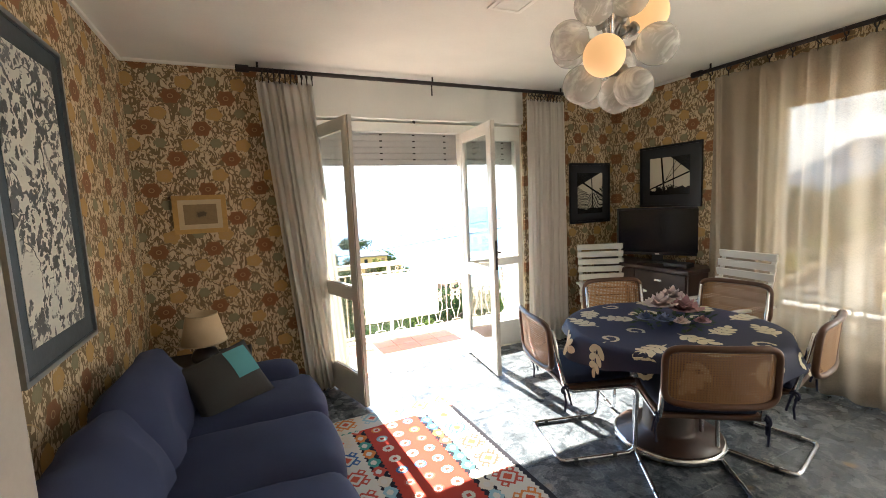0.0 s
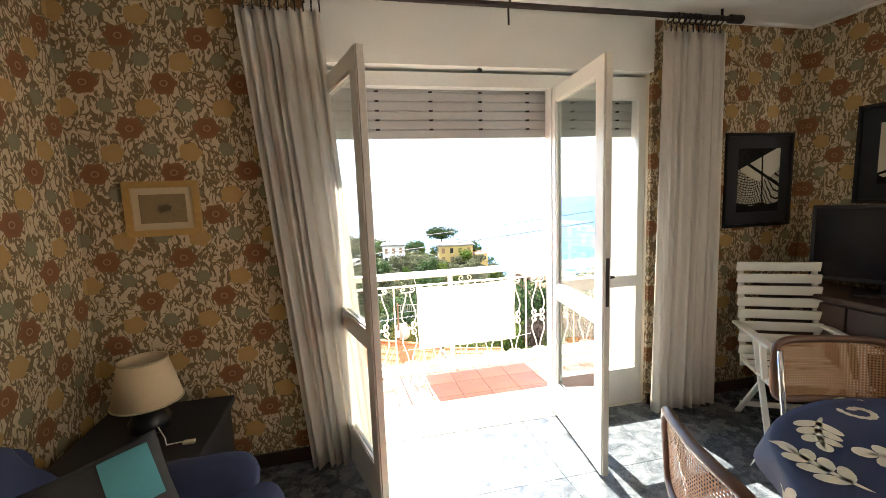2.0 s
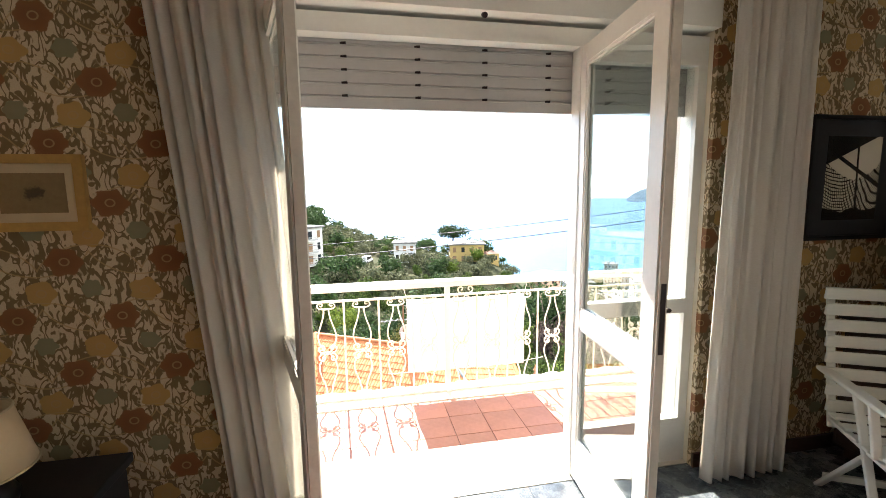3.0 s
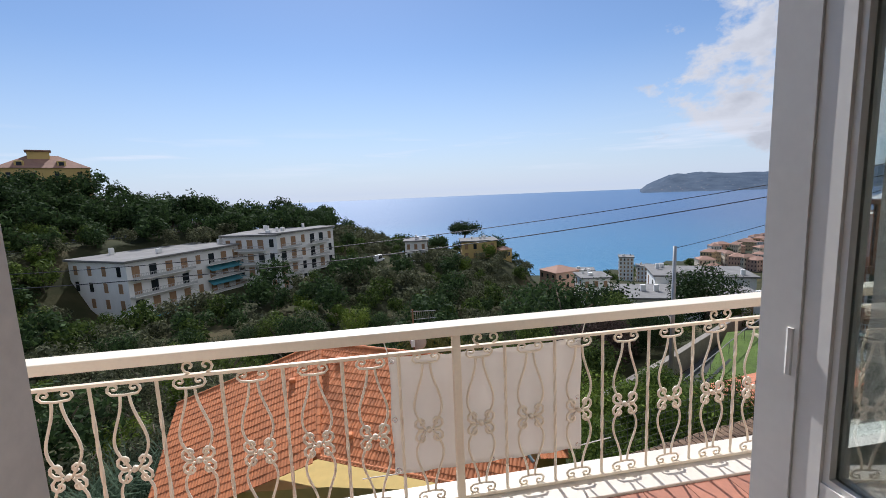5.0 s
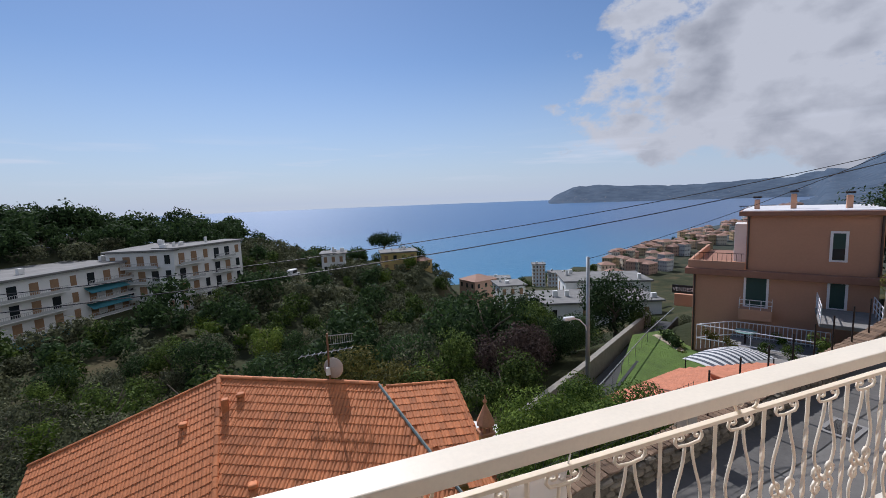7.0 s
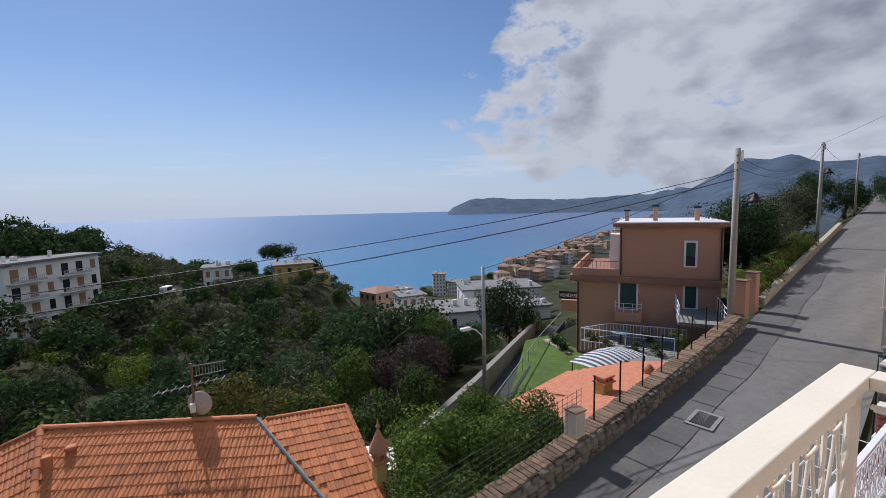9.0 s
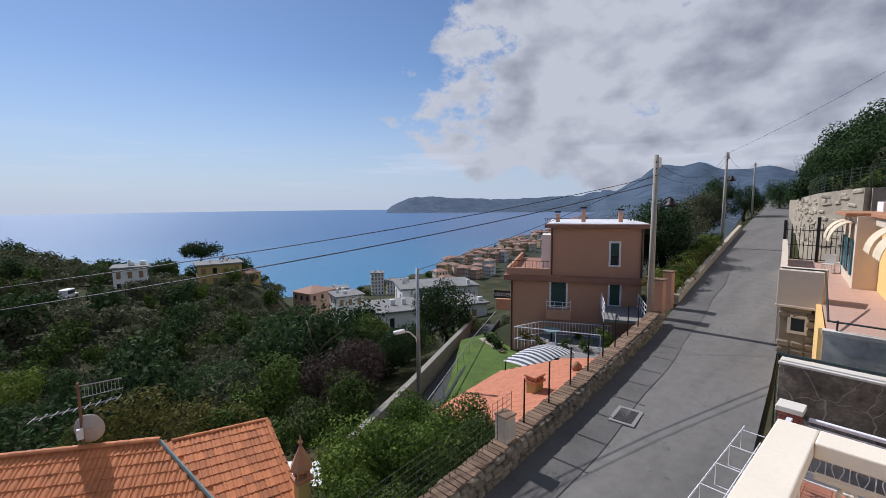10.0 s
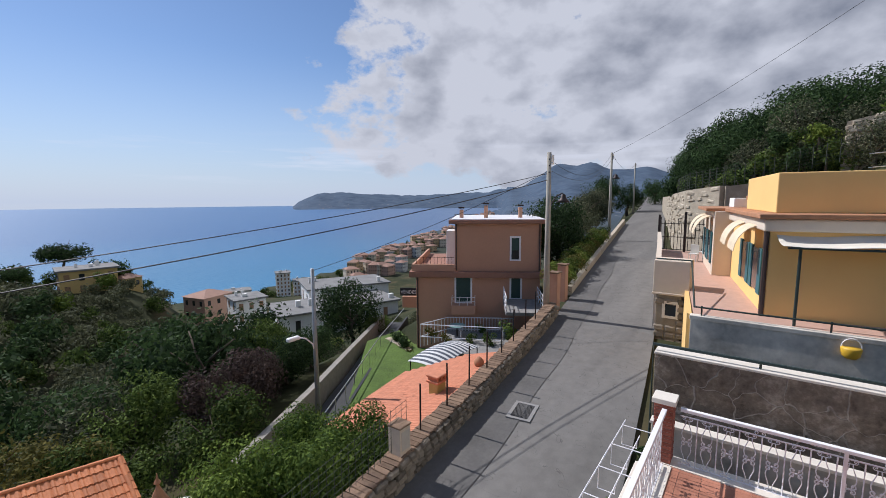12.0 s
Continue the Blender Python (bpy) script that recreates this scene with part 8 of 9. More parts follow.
PT = Vector((24.3, 13.25, road_z(24.3) + 7.9))
cable(PT + Vector((-0.2, 0, -1.0)), (-18.0, 23.0, -0.9), 1.0, 0.014, "thick twisted overhead cable across the valley")
cable(PT + Vector((-0.2, 0, -1.3)), (-18.0, 22.6, -1.4), 1.05, 0.018, "thick twisted overhead cable across the valley")
cable(PT + Vector((-0.2, 0, -0.9)), (16.75, 21.35, -1.6), 0.25, 0.012, "thin overhead wire to the lower lamp post")
PT3 = Vector((46.5, 16.35, road_z(46.5) + 8.1))
cable(PT + Vector((0, 0, -0.3)), PT3, 1.3, 0.011, "slack overhead wire between the roadside poles")
cable(PT + Vector((0, 0, -0.8)), PT3 + Vector((0, 0, -0.5)), 1.1, 0.01, "slack overhead wire between the roadside poles")
cable(PT3, (80, 21.6, road_z(80) + 7.9), 1.2, 0.012, "slack overhead wire up the road")
cable(PT3, (20, -8, 14.5), 1.0, 0.010, "thin overhead wire rising to the hillside")

# ---- pink house ----
PINK = plain("terracotta_render", (0.50, 0.275, 0.175), 0.9, vary=0.08, coarse=0.5, fine=8)
BANDP = plain("brown_band", (0.30, 0.15, 0.10), 0.85)
K0, K1 = Vector((27.7, 24.4, 0)), Vector((32.2, 17.0, 0))
ku = (K1 - K0).normalized()
kang = math.degrees(math.atan2(ku.y, ku.x))
pk = thing("pink_house", pose(K0.x, K0.y, 0, 0, 0, kang), "terracotta-pink two-storey house with a roof terrace", "house")
KL = (K1 - K0).length
part("wall", rbox(0, 0, -11, KL, 9.5, -3.85, 0.02), PINK, pk)
part("roof_slab", rbox(-0.45, -0.35, -3.85, KL + 0.25, 9.8, -3.45, 0.03), BANDP, pk, "brown terrace cornice")
part("parapet", rbox(-0.30, -0.12, -3.45, 2.75, 0.06, -2.95, 0.02), PINK, pk)
part("parapet", rbox(-0.30, 0.06, -3.45, -0.12, 9.5, -2.95, 0.02), PINK, pk)
part("upper_wall", rbox(2.75, 0.15, -3.45, KL + 0.05, 7.5, -0.10, 0.02), PINK, pk)
part("upper_roof", rbox(2.35, -0.25, -0.10, KL + 0.45, 7.9, 0.16, 0.03), BANDP, pk, "brown flat roof edge")
part("roof_sheet", rbox(2.5, -0.1, 0.16, KL + 0.3, 7.7, 0.22, 0.02), RAILG, pk, "pale roof sheet")
part("terrace_box", rbox(2.05, 1.5, -3.45, 2.74, 3.2, -0.7, 0.02), WHITEW, pk, "white terrace lean-to")
for x in (2.85, KL - 0.05, 0.10):
    bm = bmesh.new()
    tube(bm, [(x, 0.08 if x > 1 else -0.06, -0.15 if x > 1 else -3.9), (x, 0.08 if x > 1 else -0.06, -3.4 if x > 1 else -9.5)], 0.055, 8)
    part("downpipe", bm, plain("brown_pipe", (0.07, 0.04, 0.03), 0.5), pk, "dark brown downpipe")


def house_window(parent, x, y, z0, w, h, door=False):
    f = bmesh.new()
    for x0, za, x1, zb in ((-w / 2 - .12, -.10, -w / 2, h + .12), (w / 2, -.10, w / 2 + .12, h + .12), (-w / 2, h, w / 2, h + .12), (-w / 2, -.10, w / 2, 0)):
        box(f, x + x0, y - 0.06, z0 + za, x + x1, y + 0.05, z0 + zb)
    wn2 = part("window", f, RAILG, parent, "white window surround")
    part("shutter", rbox(x - w / 2, y - 0.03, z0 + (h * 0.42 if not door else 0), x + w / 2, y + 0.02, z0 + h, 0.005), SHUTG, wn2, "dark green shutter")
    if not door:
        part("pane", rbox(x - w / 2, y - 0.015, z0, x + w / 2, y + 0.02, z0 + h * 0.42, 0.004), GLASSD, wn2)
    return wn2


house_window(pk, 3.35, 0.0, -5.65, 1.0, 1.85, True)
house_window(pk, 7.0, 0.0, -5.3, 0.62, 1.4, True)
house_window(pk, 6.95, 0.15, -2.6, 0.52, 1.5)
bs = part("balcony", rbox(2.55, -0.7, -6.4, 4.2, -0.01, -5.72, 0.03), PINK, pk, "small pink balcony")
for z in (-5.42, -5.15):
    bm = bmesh.new()
    tube(bm, [(2.58, -0.02, z), (2.58, -0.67, z), (4.17, -0.67, z), (4.17, -0.02, z)], 0.02, 6)
    part("balcony_rail", bm, RAILG, bs, "white balcony rail")
for x in (2.58, 3.1, 3.65, 4.17):
    bm = bmesh.new()
    tube(bm, [(x, -0.67, -5.73), (x, -0.67, -5.15)], 0.02, 6)
    part("balcony_post", bm, RAILG, bs)
for x, h_ in ((4.8, 0.9), (7.3, 0.75), (3.0, 0.6)):
    part("chimney", rbox(x, 2.0, 0.2, x + 0.28, 2.28, 0.22 + h_, 0.02), PINK, pk)
    part("chimney_cap", rbox(x - 0.08, 1.92, 0.22 + h_ + 0.08, x + 0.36, 2.36, 0.22 + h_ + 0.2, 0.02), IRON, pk)
bm = bmesh.new()
for k in range(12):
    tube(bm, [(-0.2 + k * 0.25, 0.0, -2.95), (-0.2 + k * 0.25, 0.0, -2.45)], 0.012, 5)
tube(bm, [(-0.2, 0, -2.45), (2.7, 0, -2.45)], 0.02, 5)
part("terrace_rail", bm, IRON, pk, "thin dark terrace rail")
for k in range(4):
    part("terrace_pot", rbox(0.3 + k * 0.55, 0.7, -3.45, 0.6 + k * 0.55, 1.0, -3.05, 0.05), TC, pk)
# side balcony with the sale board
part("side_balcony", rbox(-1.6, 3.0, -6.9, -0.01, 6.0, -6.0, 0.04), PINK, pk)
sgn = thing("sale_sign", pk.matrix_basis @ pose(-1.62, 2.9, -5.9), "dark sale board with white letters on the side balcony", "sign")
part("board", rbox(-0.1, -0.05, 0, 1.5, 0.0, 0.62, 0.01), BLACKMATT, sgn)
tx = bpy.data.curves.new("lettering", "FONT")
tx.body, tx.size, tx.extrude = "VENDESI", 0.40, 0.004
to = new("lettering", tx)
dg = bpy.context.evaluated_depsgraph_get()
tme = bpy.data.meshes.new_from_object(to.evaluated_get(dg))
bpy.data.objects.remove(to)
tme.materials.clear()
tme.materials.append(RAILG)
lt_ = part("lettering", tme, RAILG, sgn, "white letters", at=pose(-0.06, -0.054, 0.17, 90, 0, 0) @ Matrix.Diagonal((0.86, 1, 1, 1)))

# front terrace of the pink house
TERR_Z = -7.55
ptr = thing("front_terrace", pk.matrix_basis @ Matrix.Translation((0, 0, 0)), "paved front terrace with planters below the pink house", "terrace", "", "structure")
part("paving", rbox(2.2, -5.0, TERR_Z - 3, KL + 0.8, -0.02, TERR_Z, 0.03), CONC, ptr)
frl = thing("terrace_railing", pk.matrix_basis @ Matrix.Translation((0, 0, TERR_Z)), "white railing round the front terrace", "railing")
for a, b, n in (((0.6, -2.4), (2.3, -0.6), 8), ((2.3, -0.6), (6.8, -0.6), 22), ((0.6, -2.4), (6.0, -2.9), 2)):
    for k in range(n + 1):
        x, y = a[0] + (b[0] - a[0]) * k / n, a[1] + (b[1] - a[1]) * k / n
        bm = bmesh.new()
        tube(bm, [(x, y, -0.6), (x, y, 0.95)], 0.022, 5)
        part("baluster", bm, RAILG, frl)
    for z in (0.95, 0.12):
        bm = bmesh.new()
        tube(bm, [(a[0], a[1], z), (b[0], b[1], z)], 0.035, 6)
        part("rail", bm, RAILG, frl)
tb = thing("garden_table", pk.matrix_basis @ Matrix.Translation((3.0, -1.8, TERR_Z)), "round pale green garden table on the terrace", "table")
bm = bmesh.new()
lathe(bm, [(0.55, 0.72), (0.56, 0.76)], 20)
part("tabletop", bm, plain("pale_green_top", (0.22, 0.36, 0.34), 0.5), tb)
bm = bmesh.new()
tube(bm, [(0, 0, 0), (0, 0, 0.72)], 0.05, 8)
part("leg", bm, IRON, tb)
BUSHM = [crown_mesh("foliage", GREEN, 0.8, 1.1, 0.0, 700, 0.07, 9, 31), crown_mesh("foliage", YELLOWL, 0.7, 1.0, 0.0, 600, 0.07, 9, 32), crown_mesh("foliage", DARK, 0.8, 1.0, 0.0, 700, 0.08, 9, 33), crown_mesh("foliage", BRIGHT, 0.8, 1.0, 0.0, 700, 0.07, 9, 34)]
BUSHL = ("round green bush in the garden", "yellow-leaved bush in the garden", "dark clipped bush in the garden", "light green bush in the garden")


def bush(x, y, z, s, k, sz=1.0):
    b = thing("bush", pose(x, y, z, 0, 0, x * 77 % 360), BUSHL[k], "bush", "garden bushes")
    b.scale = (s, s, s * sz)
    part("foliage", BUSHM[k], None, b)
    bm = bmesh.new()
    tube(bm, [(0, 0, -0.5), (0, 0, 0.5)], 0.05, 5)
    part("stem", bm, BARK, b)


for x, y, k, s in ((1.3, -2.0, 1, 0.8), (2.4, -3.0, 1, 0.7), (4.0, -3.2, 0, 0.7), (5.2, -3.4, 0, 0.8), (6.4, -2.2, 0, 1.2), (7.0, -3.4, 1, 1.0), (4.6, -0.9, 0, 0.7), (-1.2, 0.4, 2, 1.1), (-2.0, 1.4, 2, 1.0), (-0.4, -0.8, 1, 0.5)):
    p = pk.matrix_basis @ Vector((x, y, TERR_Z if x > 0.5 else -9.2))
    bush(p.x, p.y, p.z - 0.1, s, k)
# entrance bridge with white rails
eb = thing("entrance_bridge", pk.matrix_basis @ Matrix.Translation((6.6, -0.1, 0)), "concrete entrance bridge with white rails", "bridge")
part("deck", rbox(-0.5, -3.6, -5.55, 1.9, 0.0, -5.35, 0.02), CONC, eb)
for x in (-0.45, 1.85):
    for k in range(5):
        bm = bmesh.new()
        tube(bm, [(x, -0.1 - k * 0.85, -5.36), (x, -0.1 - k * 0.85, -4.45)], 0.025, 6)
        part("rail_post", bm, RAILG, eb)
    for z in (-4.45, -4.75, -5.05):
        bm = bmesh.new()
        tube(bm, [(x, -0.1, z), (x, -3.5, z)], 0.025, 6)
        part("rail", bm, RAILG, eb)
for x in (25.3, 27.0):
    gp = thing("gate_pillar", (x, road_left(x) + 0.3, road_z(x) - 0.2), "pink rendered gate pillar beside the road", "pillar", "gate pillars")
    part("shaft", rbox(-0.22, -0.22, 0, 0.22, 0.22, 2.1, 0.02), PINK, gp)
    part("cap", rbox(-0.27, -0.27, 2.1, 0.27, 0.27, 2.18, 0.02), COPING, gp)

# orange roof below the wall, lawn and stair walls
og = thing("garage_roof", (0, 0, 0), "orange tiled low roof beside the road wall", "roof")
GP = Plane3((14.6, 12.9, -5.75), (25.0, 14.6, -5.75), (15.4, 17.8, -6.9))
RT2 = plain("salmon_roof_tile", (0.55, 0.21, 0.11), 0.8, vary=0.2, fine=9, per_object=0.25)
bm = bmesh.new()
quad = ((0, 0), (8.6, 0), (8.4, 2.6), (6.6, 4.9), (0.6, 4.9))
top = [bm.verts.new(GP.at(s, t, 0)) for s, t in quad]
lo = [bm.verts.new(GP.at(s, t, -0.2)) for s, t in quad]
bm.faces.new(top)
bm.faces.new(lo[::-1])
for i in range(5):
    bm.faces.new((top[i], lo[i], lo[(i + 1) % 5], top[(i + 1) % 5]))
part("roof_deck", bm, RT2, og)
tiled(og, GP, lambda s, t: s < 8.45 - max(0, t - 2.6) * 0.8 and s > 0.12 * t, 0, 9.6, 0, 4.9, 0, RT2)
part("wall", prism([(15.2, 13.3), (22.9, 14.6), (21.2, 17.6), (15.6, 17.2)], -11, -6.9), YOLK, og)
gch = thing("small_chimney", (18.0, 15.2, -6.3), "small ochre chimney with a tiled cap on the orange roof", "chimney")
part("shaft", rbox(-0.28, -0.22, -0.3, 0.28, 0.22, 0.6, 0.01), YOLK, gch)
part("cap", rbox(-0.36, -0.3, 0.6, 0.36, 0.3, 0.68, 0.01), RT2, gch)
for dx in (-0.24, 0.0, 0.24):
    part("cap_brick", rbox(dx - 0.06, -0.24, 0.68, dx + 0.06, 0.24, 0.82, 0.01), RT2, gch)
part("cap_top", rbox(-0.36, -0.3, 0.82, 0.36, 0.3, 0.92, 0.04), RT2, gch)
for x, y in ((20.9, 15.0),):
    u_ = thing("clay_urn", (x, y, -6.05), "small terracotta vent cowl on the orange roof", "urn")
    bm = bmesh.new()
    lathe(bm, [(0.10, 0), (0.22, 0.12), (0.24, 0.28), (0.14, 0.42), (0.05, 0.5)], 14)
    part("body", bm, TC, u_, "", True)


def striped():
    M = Mat("striped_awning").set(0.8)
    w = M.n.new("ShaderNodeTexWave")
    w.inputs["Scale"].default_value = 0.9
    M.l.new(M.coords(), w.inputs["Vector"])
    M.color(M.mix(M.math("GREATER_THAN", w.outputs[1], 0.5), (0.07, 0.08, 0.10), (0.62, 0.62, 0.60)))
    return M.m


um = thing("striped_swing_canopy", (23.2, 18.6, -7.05), "grey and white striped garden canopy", "canopy")
bm = bmesh.new()
g = [[bm.verts.new((-2.0 + 4.0 * i / 12, -1.0 + 2.0 * j / 6, 0.55 * math.cos((i / 12 - 0.5) * 2.2) * math.cos((j / 6 - 0.5) * 1.8))) for i in range(13)] for j in range(7)]
for j in range(6):
    for i in range(12):
        bm.faces.new((g[j][i], g[j][i + 1], g[j + 1][i + 1], g[j + 1][i]))
part("canvas", bm, striped(), um).modifiers.new("thickness", "SOLIDIFY").thickness = 0.02
for sx in (-1.9, 1.9):
    for sy in (-0.9, 0.9):
        bm = bmesh.new()
        tube(bm, [(sx, sy, -2.0), (sx, sy, 0.2)], 0.03, 6)
        part("post", bm, IRON, um)
LAWN = leaf_mat("lawn_blade", (0.08, 0.135, 0.02), (0.17, 0.24, 0.04))
LAWNB = plain("lawn_turf", (0.085, 0.14, 0.022), 0.95, vary=0.4, fine=6, coarse=0.8, bump=0.4)
lw_poly = [(17.8, 20.9), (20.5, 18.2), (27.9, 22.6), (28.2, 25.2), (30.0, 28.2), (26.6, 28.4)]
structure("lawn", prism(lw_poly, -11, -9.05), LAWNB, "green garden lawn beside the pink house", "lawn")
rnd = random.Random(3)
bm = bmesh.new()
for _ in range(9000):
    t, s = rnd.random(), rnd.random()
    p = Vector((17.8, 20.9)).lerp(Vector((26.6, 28.4)), t).lerp(Vector((20.5, 18.2)).lerp(Vector((28.2, 25.2)), t), s)
    a, h_ = rnd.uniform(0, math.tau), rnd.uniform(0.02, 0.045)
    d = Vector((math.cos(a), math.sin(a), 0)) * 0.012
    c = Vector((p.x, p.y, -9.06))
    bm.faces.new([bm.verts.new(q) for q in (c - d, c + d, c + Vector((d.y, d.x, h_)))])
tagged(part("grass", bm, LAWN), "short green grass blades on the lawn", "grass", "", "stuff")
for k in range(9):
    st = thing("stepping_stone", (27.0 + 0.12 * k, 24.6 + 0.36 * k, -9.05), "pale flat stepping stone in the lawn", "stone", "stepping stones")
    part("slab", pebble(0.45, 0.35, 0.06, k), STONEP, st)


def wall_run(name, pts, w, h, mat, label, cat="wall"):
    """A wall along a line of ground points (x, y, z of its top)."""
    bm = bmesh.new()
    n = len(pts)
    secs = []
    for i, (x, y, z) in enumerate(pts):
        a, b = Vector(pts[max(0, i - 1)]), Vector(pts[min(n - 1, i + 1)])
        d = (b - a)
        d = Vector((d.x, d.y, 0)).normalized()
        s = Vector((-d.y, d.x, 0)) * w / 2
        c = Vector((x, y, z))
        secs.append([bm.verts.new(q) for q in (c - s - Vector((0, 0, h)), c - s, c + s, c + s - Vector((0, 0, h)))])
    for i in range(n - 1):
        for k in range(3):
            bm.faces.new((secs[i][k], secs[i + 1][k], secs[i + 1][k + 1], secs[i][k + 1]))
    bm.faces.new(secs[0])
    bm.faces.new(secs[-1][::-1])
    return structure(name, bm, mat, label, cat)


wall_run("stair_wall", [(12.0, 20.0, -7.9), (18, 23.6, -8.3), (25, 28.0, -8.7), (33, 33, -9.2)], 0.34, 3.5, plain("pale_weathered_wall", (0.27, 0.245, 0.205), 0.9, vary=0.2), "pale weathered wall beside the footpath")
wall_run("stair_path", [(13.2, 19.2, -9.3), (19, 22.8, -9.4), (26, 27.2, -9.6), (34, 32, -10)], 1.5, 1.0, plain("path_asphalt", (0.05, 0.05, 0.05), 0.9), "dark footpath between the walls", "path")
wall_run("path_kerb", [(13.8, 18.5, -8.9), (19.6, 22.2, -9.0), (26.6, 26.6, -9.1), (34.6, 31.4, -9.5)], 0.16, 1.2, BLACKMATT, "dark edging beside the lawn")
hr = thing("path_handrail", (0, 0, 0), "thin pale metal handrail along the footpath", "handrail")
bm = bmesh.new()
tube(bm, [(13.6, 18.8, -8.1), (19.4, 22.4, -8.2), (26.4, 26.8, -8.3), (34.4, 31.6, -8.7)], 0.03, 6)
part("rail", bm, GALV, hr)
for k in range(10):
    t = k / 9
    p = Vector((13.6, 18.8, -8.1)).lerp(Vector((26.4, 26.8, -8.3)), t)
    bm = bmesh.new()
    tube(bm, [p, p - Vector((0, 0, 1.2))], 0.02, 6)
    part("post", bm, GALV, hr)
# hedge along the road
HEDGE = [crown_mesh("foliage", YELLOWL, 1.1, 1.6, 0.0, 1500, 0.07, 14, 41), crown_mesh("foliage", BRIGHT, 1.1, 1.6, 0.0, 1500, 0.07, 14, 42), crown_mesh("foliage", GREEN, 1.1, 1.7, 0.0, 1500, 0.08, 14, 43)]
for i in range(15):
    x = 28.2 + i * 1.25
    h_ = thing("hedge_bush", pose(x, road_left(x) + 1.0, road_z(x) - 0.1, 0, 0, x * 71 % 360), ("yellowing hedge bush beside the road", "light green hedge bush beside the road", "green hedge bush beside the road")[i % 3], "hedge", "hedge along the road")
    part("foliage", HEDGE[i % 3], None, h_)
    bm = bmesh.new()
    tube(bm, [(0, 0, -0.6), (0, 0, 0.8)], 0.05, 5)
    part("stem", bm, BARK, h_)
wall_run("road_kerb_wall", [(28.0, road_left(28) + 0.15, road_z(28) + 0.45), (34, road_left(34) + 0.15, road_z(34) + 0.45), (44, road_left(44) + 0.15, road_z(44) + 0.5), (60, road_left(60) + 0.15, road_z(60) + 0.6)], 0.3, 1.2, STONEP, "low stone wall under the hedge along the road")

# ---- lower terrace beside the balcony ----
TZ2 = -2.60
part_t = structure("lower_terrace", rbox(X1 + 0.10, -4.0, TZ2 - 3.2, 12.30, 6.30, TZ2 - 0.012, 0.01), PLASTER_OUT, "terrace of the storey below, paved in terracotta", "terrace")
ttile = mesh_of("tile", rbox(-0.148, -0.148, -0.012, 0.148, 0.148, 0.0, 0.002, 1), TERRA)
for i in range(18):
    for j in range(14):
        x, y = 12.10 - i * 0.30, 6.08 - j * 0.30
        if x > 6.9:
            part("tile", ttile, TERRA, part_t, at=Matrix.Translation((x, y, TZ2)))
scroll_railing("terrace_railing", (5.75, 6.18, TZ2), (12.0, 6.18, TZ2), RAILG, "white scrollwork railing along the road side of the terrace", first=0.1, top_w=0.07, posts=(3.0,))
scroll_railing("terrace_railing", (12.18, 5.98, TZ2), (12.18, 0.5, TZ2), RAILG, "white scrollwork railing across the terrace end", first=0.1, top_w=0.07, posts=(1.9, 3.8))
part("edge_stone", rbox(12.02, 0.3, TZ2 - 0.011, 12.34, 6.32, TZ2 + 0.02, 0.004), STONE_SILL, part_t, "pale stone edging")
part("edge_stone", rbox(5.75, 6.04, TZ2 - 0.011, 12.0, 6.34, TZ2 + 0.02, 0.004), STONE_SILL, part_t, "pale stone edging")
bp = thing("brick_pier", Matrix.Translation((12.17, 6.20, TZ2)) @ Matrix.Diagonal((0.74, 0.74, 0.9, 1)), "red brick pier with a pale stone cap at the terrace corner", "pier")
BRICK = plain("red_brick", (0.30, 0.095, 0.06), 0.85, vary=0.25, fine=25, per_object=0.4)
part("core", rbox(-0.165, -0.165, -3.0, 0.165, 0.165, 1.10, 0.003), plain("mortar", (0.30, 0.22, 0.17), 0.9), bp)
bk = mesh_of("brick", rbox(-0.085, -0.018, -0.026, 0.085, 0.018, 0.026, 0.004, 1), BRICK)
for c in range(17):
    for s_ in range(4):
        for h_ in (-1, 1):
            a = s_ * 90
            off = 0.09 * h_ + (0.03 if c % 2 else -0.03)
            m = pose(0, 0, 0.03 + c * 0.063, 0, 0, a) @ Matrix.Translation((max(-0.1, min(0.1, off)), -0.16, 0.03))
            part("brick", bk, BRICK, bp, at=m)
part("cap", rbox(-0.23, -0.23, 1.10, 0.23, 0.23, 1.19, 0.01), STONE_SILL, bp, "pale stone cap")
pf = thing("planter_rack", (0, 0, 0), "white metal planter rack outside the terrace railing", "rack")
for z, y in ((TZ2 + 0.62, 6.72), (TZ2 + 0.42, 6.50)):
    bm = bmesh.new()
    tube(bm, [(6.2, y, z), (11.9, y, z)], 0.010, 6)
    part("long_rail", bm, RAILG, pf)
for k in range(9):
    x = 6.6 + k * 0.64
    bm = bmesh.new()
    tube(bm, [(x, 6.24, TZ2 + 0.62), (x, 6.72, TZ2 + 0.62), (x, 6.72, TZ2 + 0.30), (x, 6.5, TZ2 + 0.30), (x, 6.5, TZ2 + 0.42)], 0.008, 6)
    part("hook", bm, RAILG, pf)
structure("terrace_ledge", rbox(5.75, 6.345, -6.0, 12.3, 6.62, TZ2 - 0.25, 0.01), STONE_SILL, "pale stone ledge outside the terrace", "ledge")


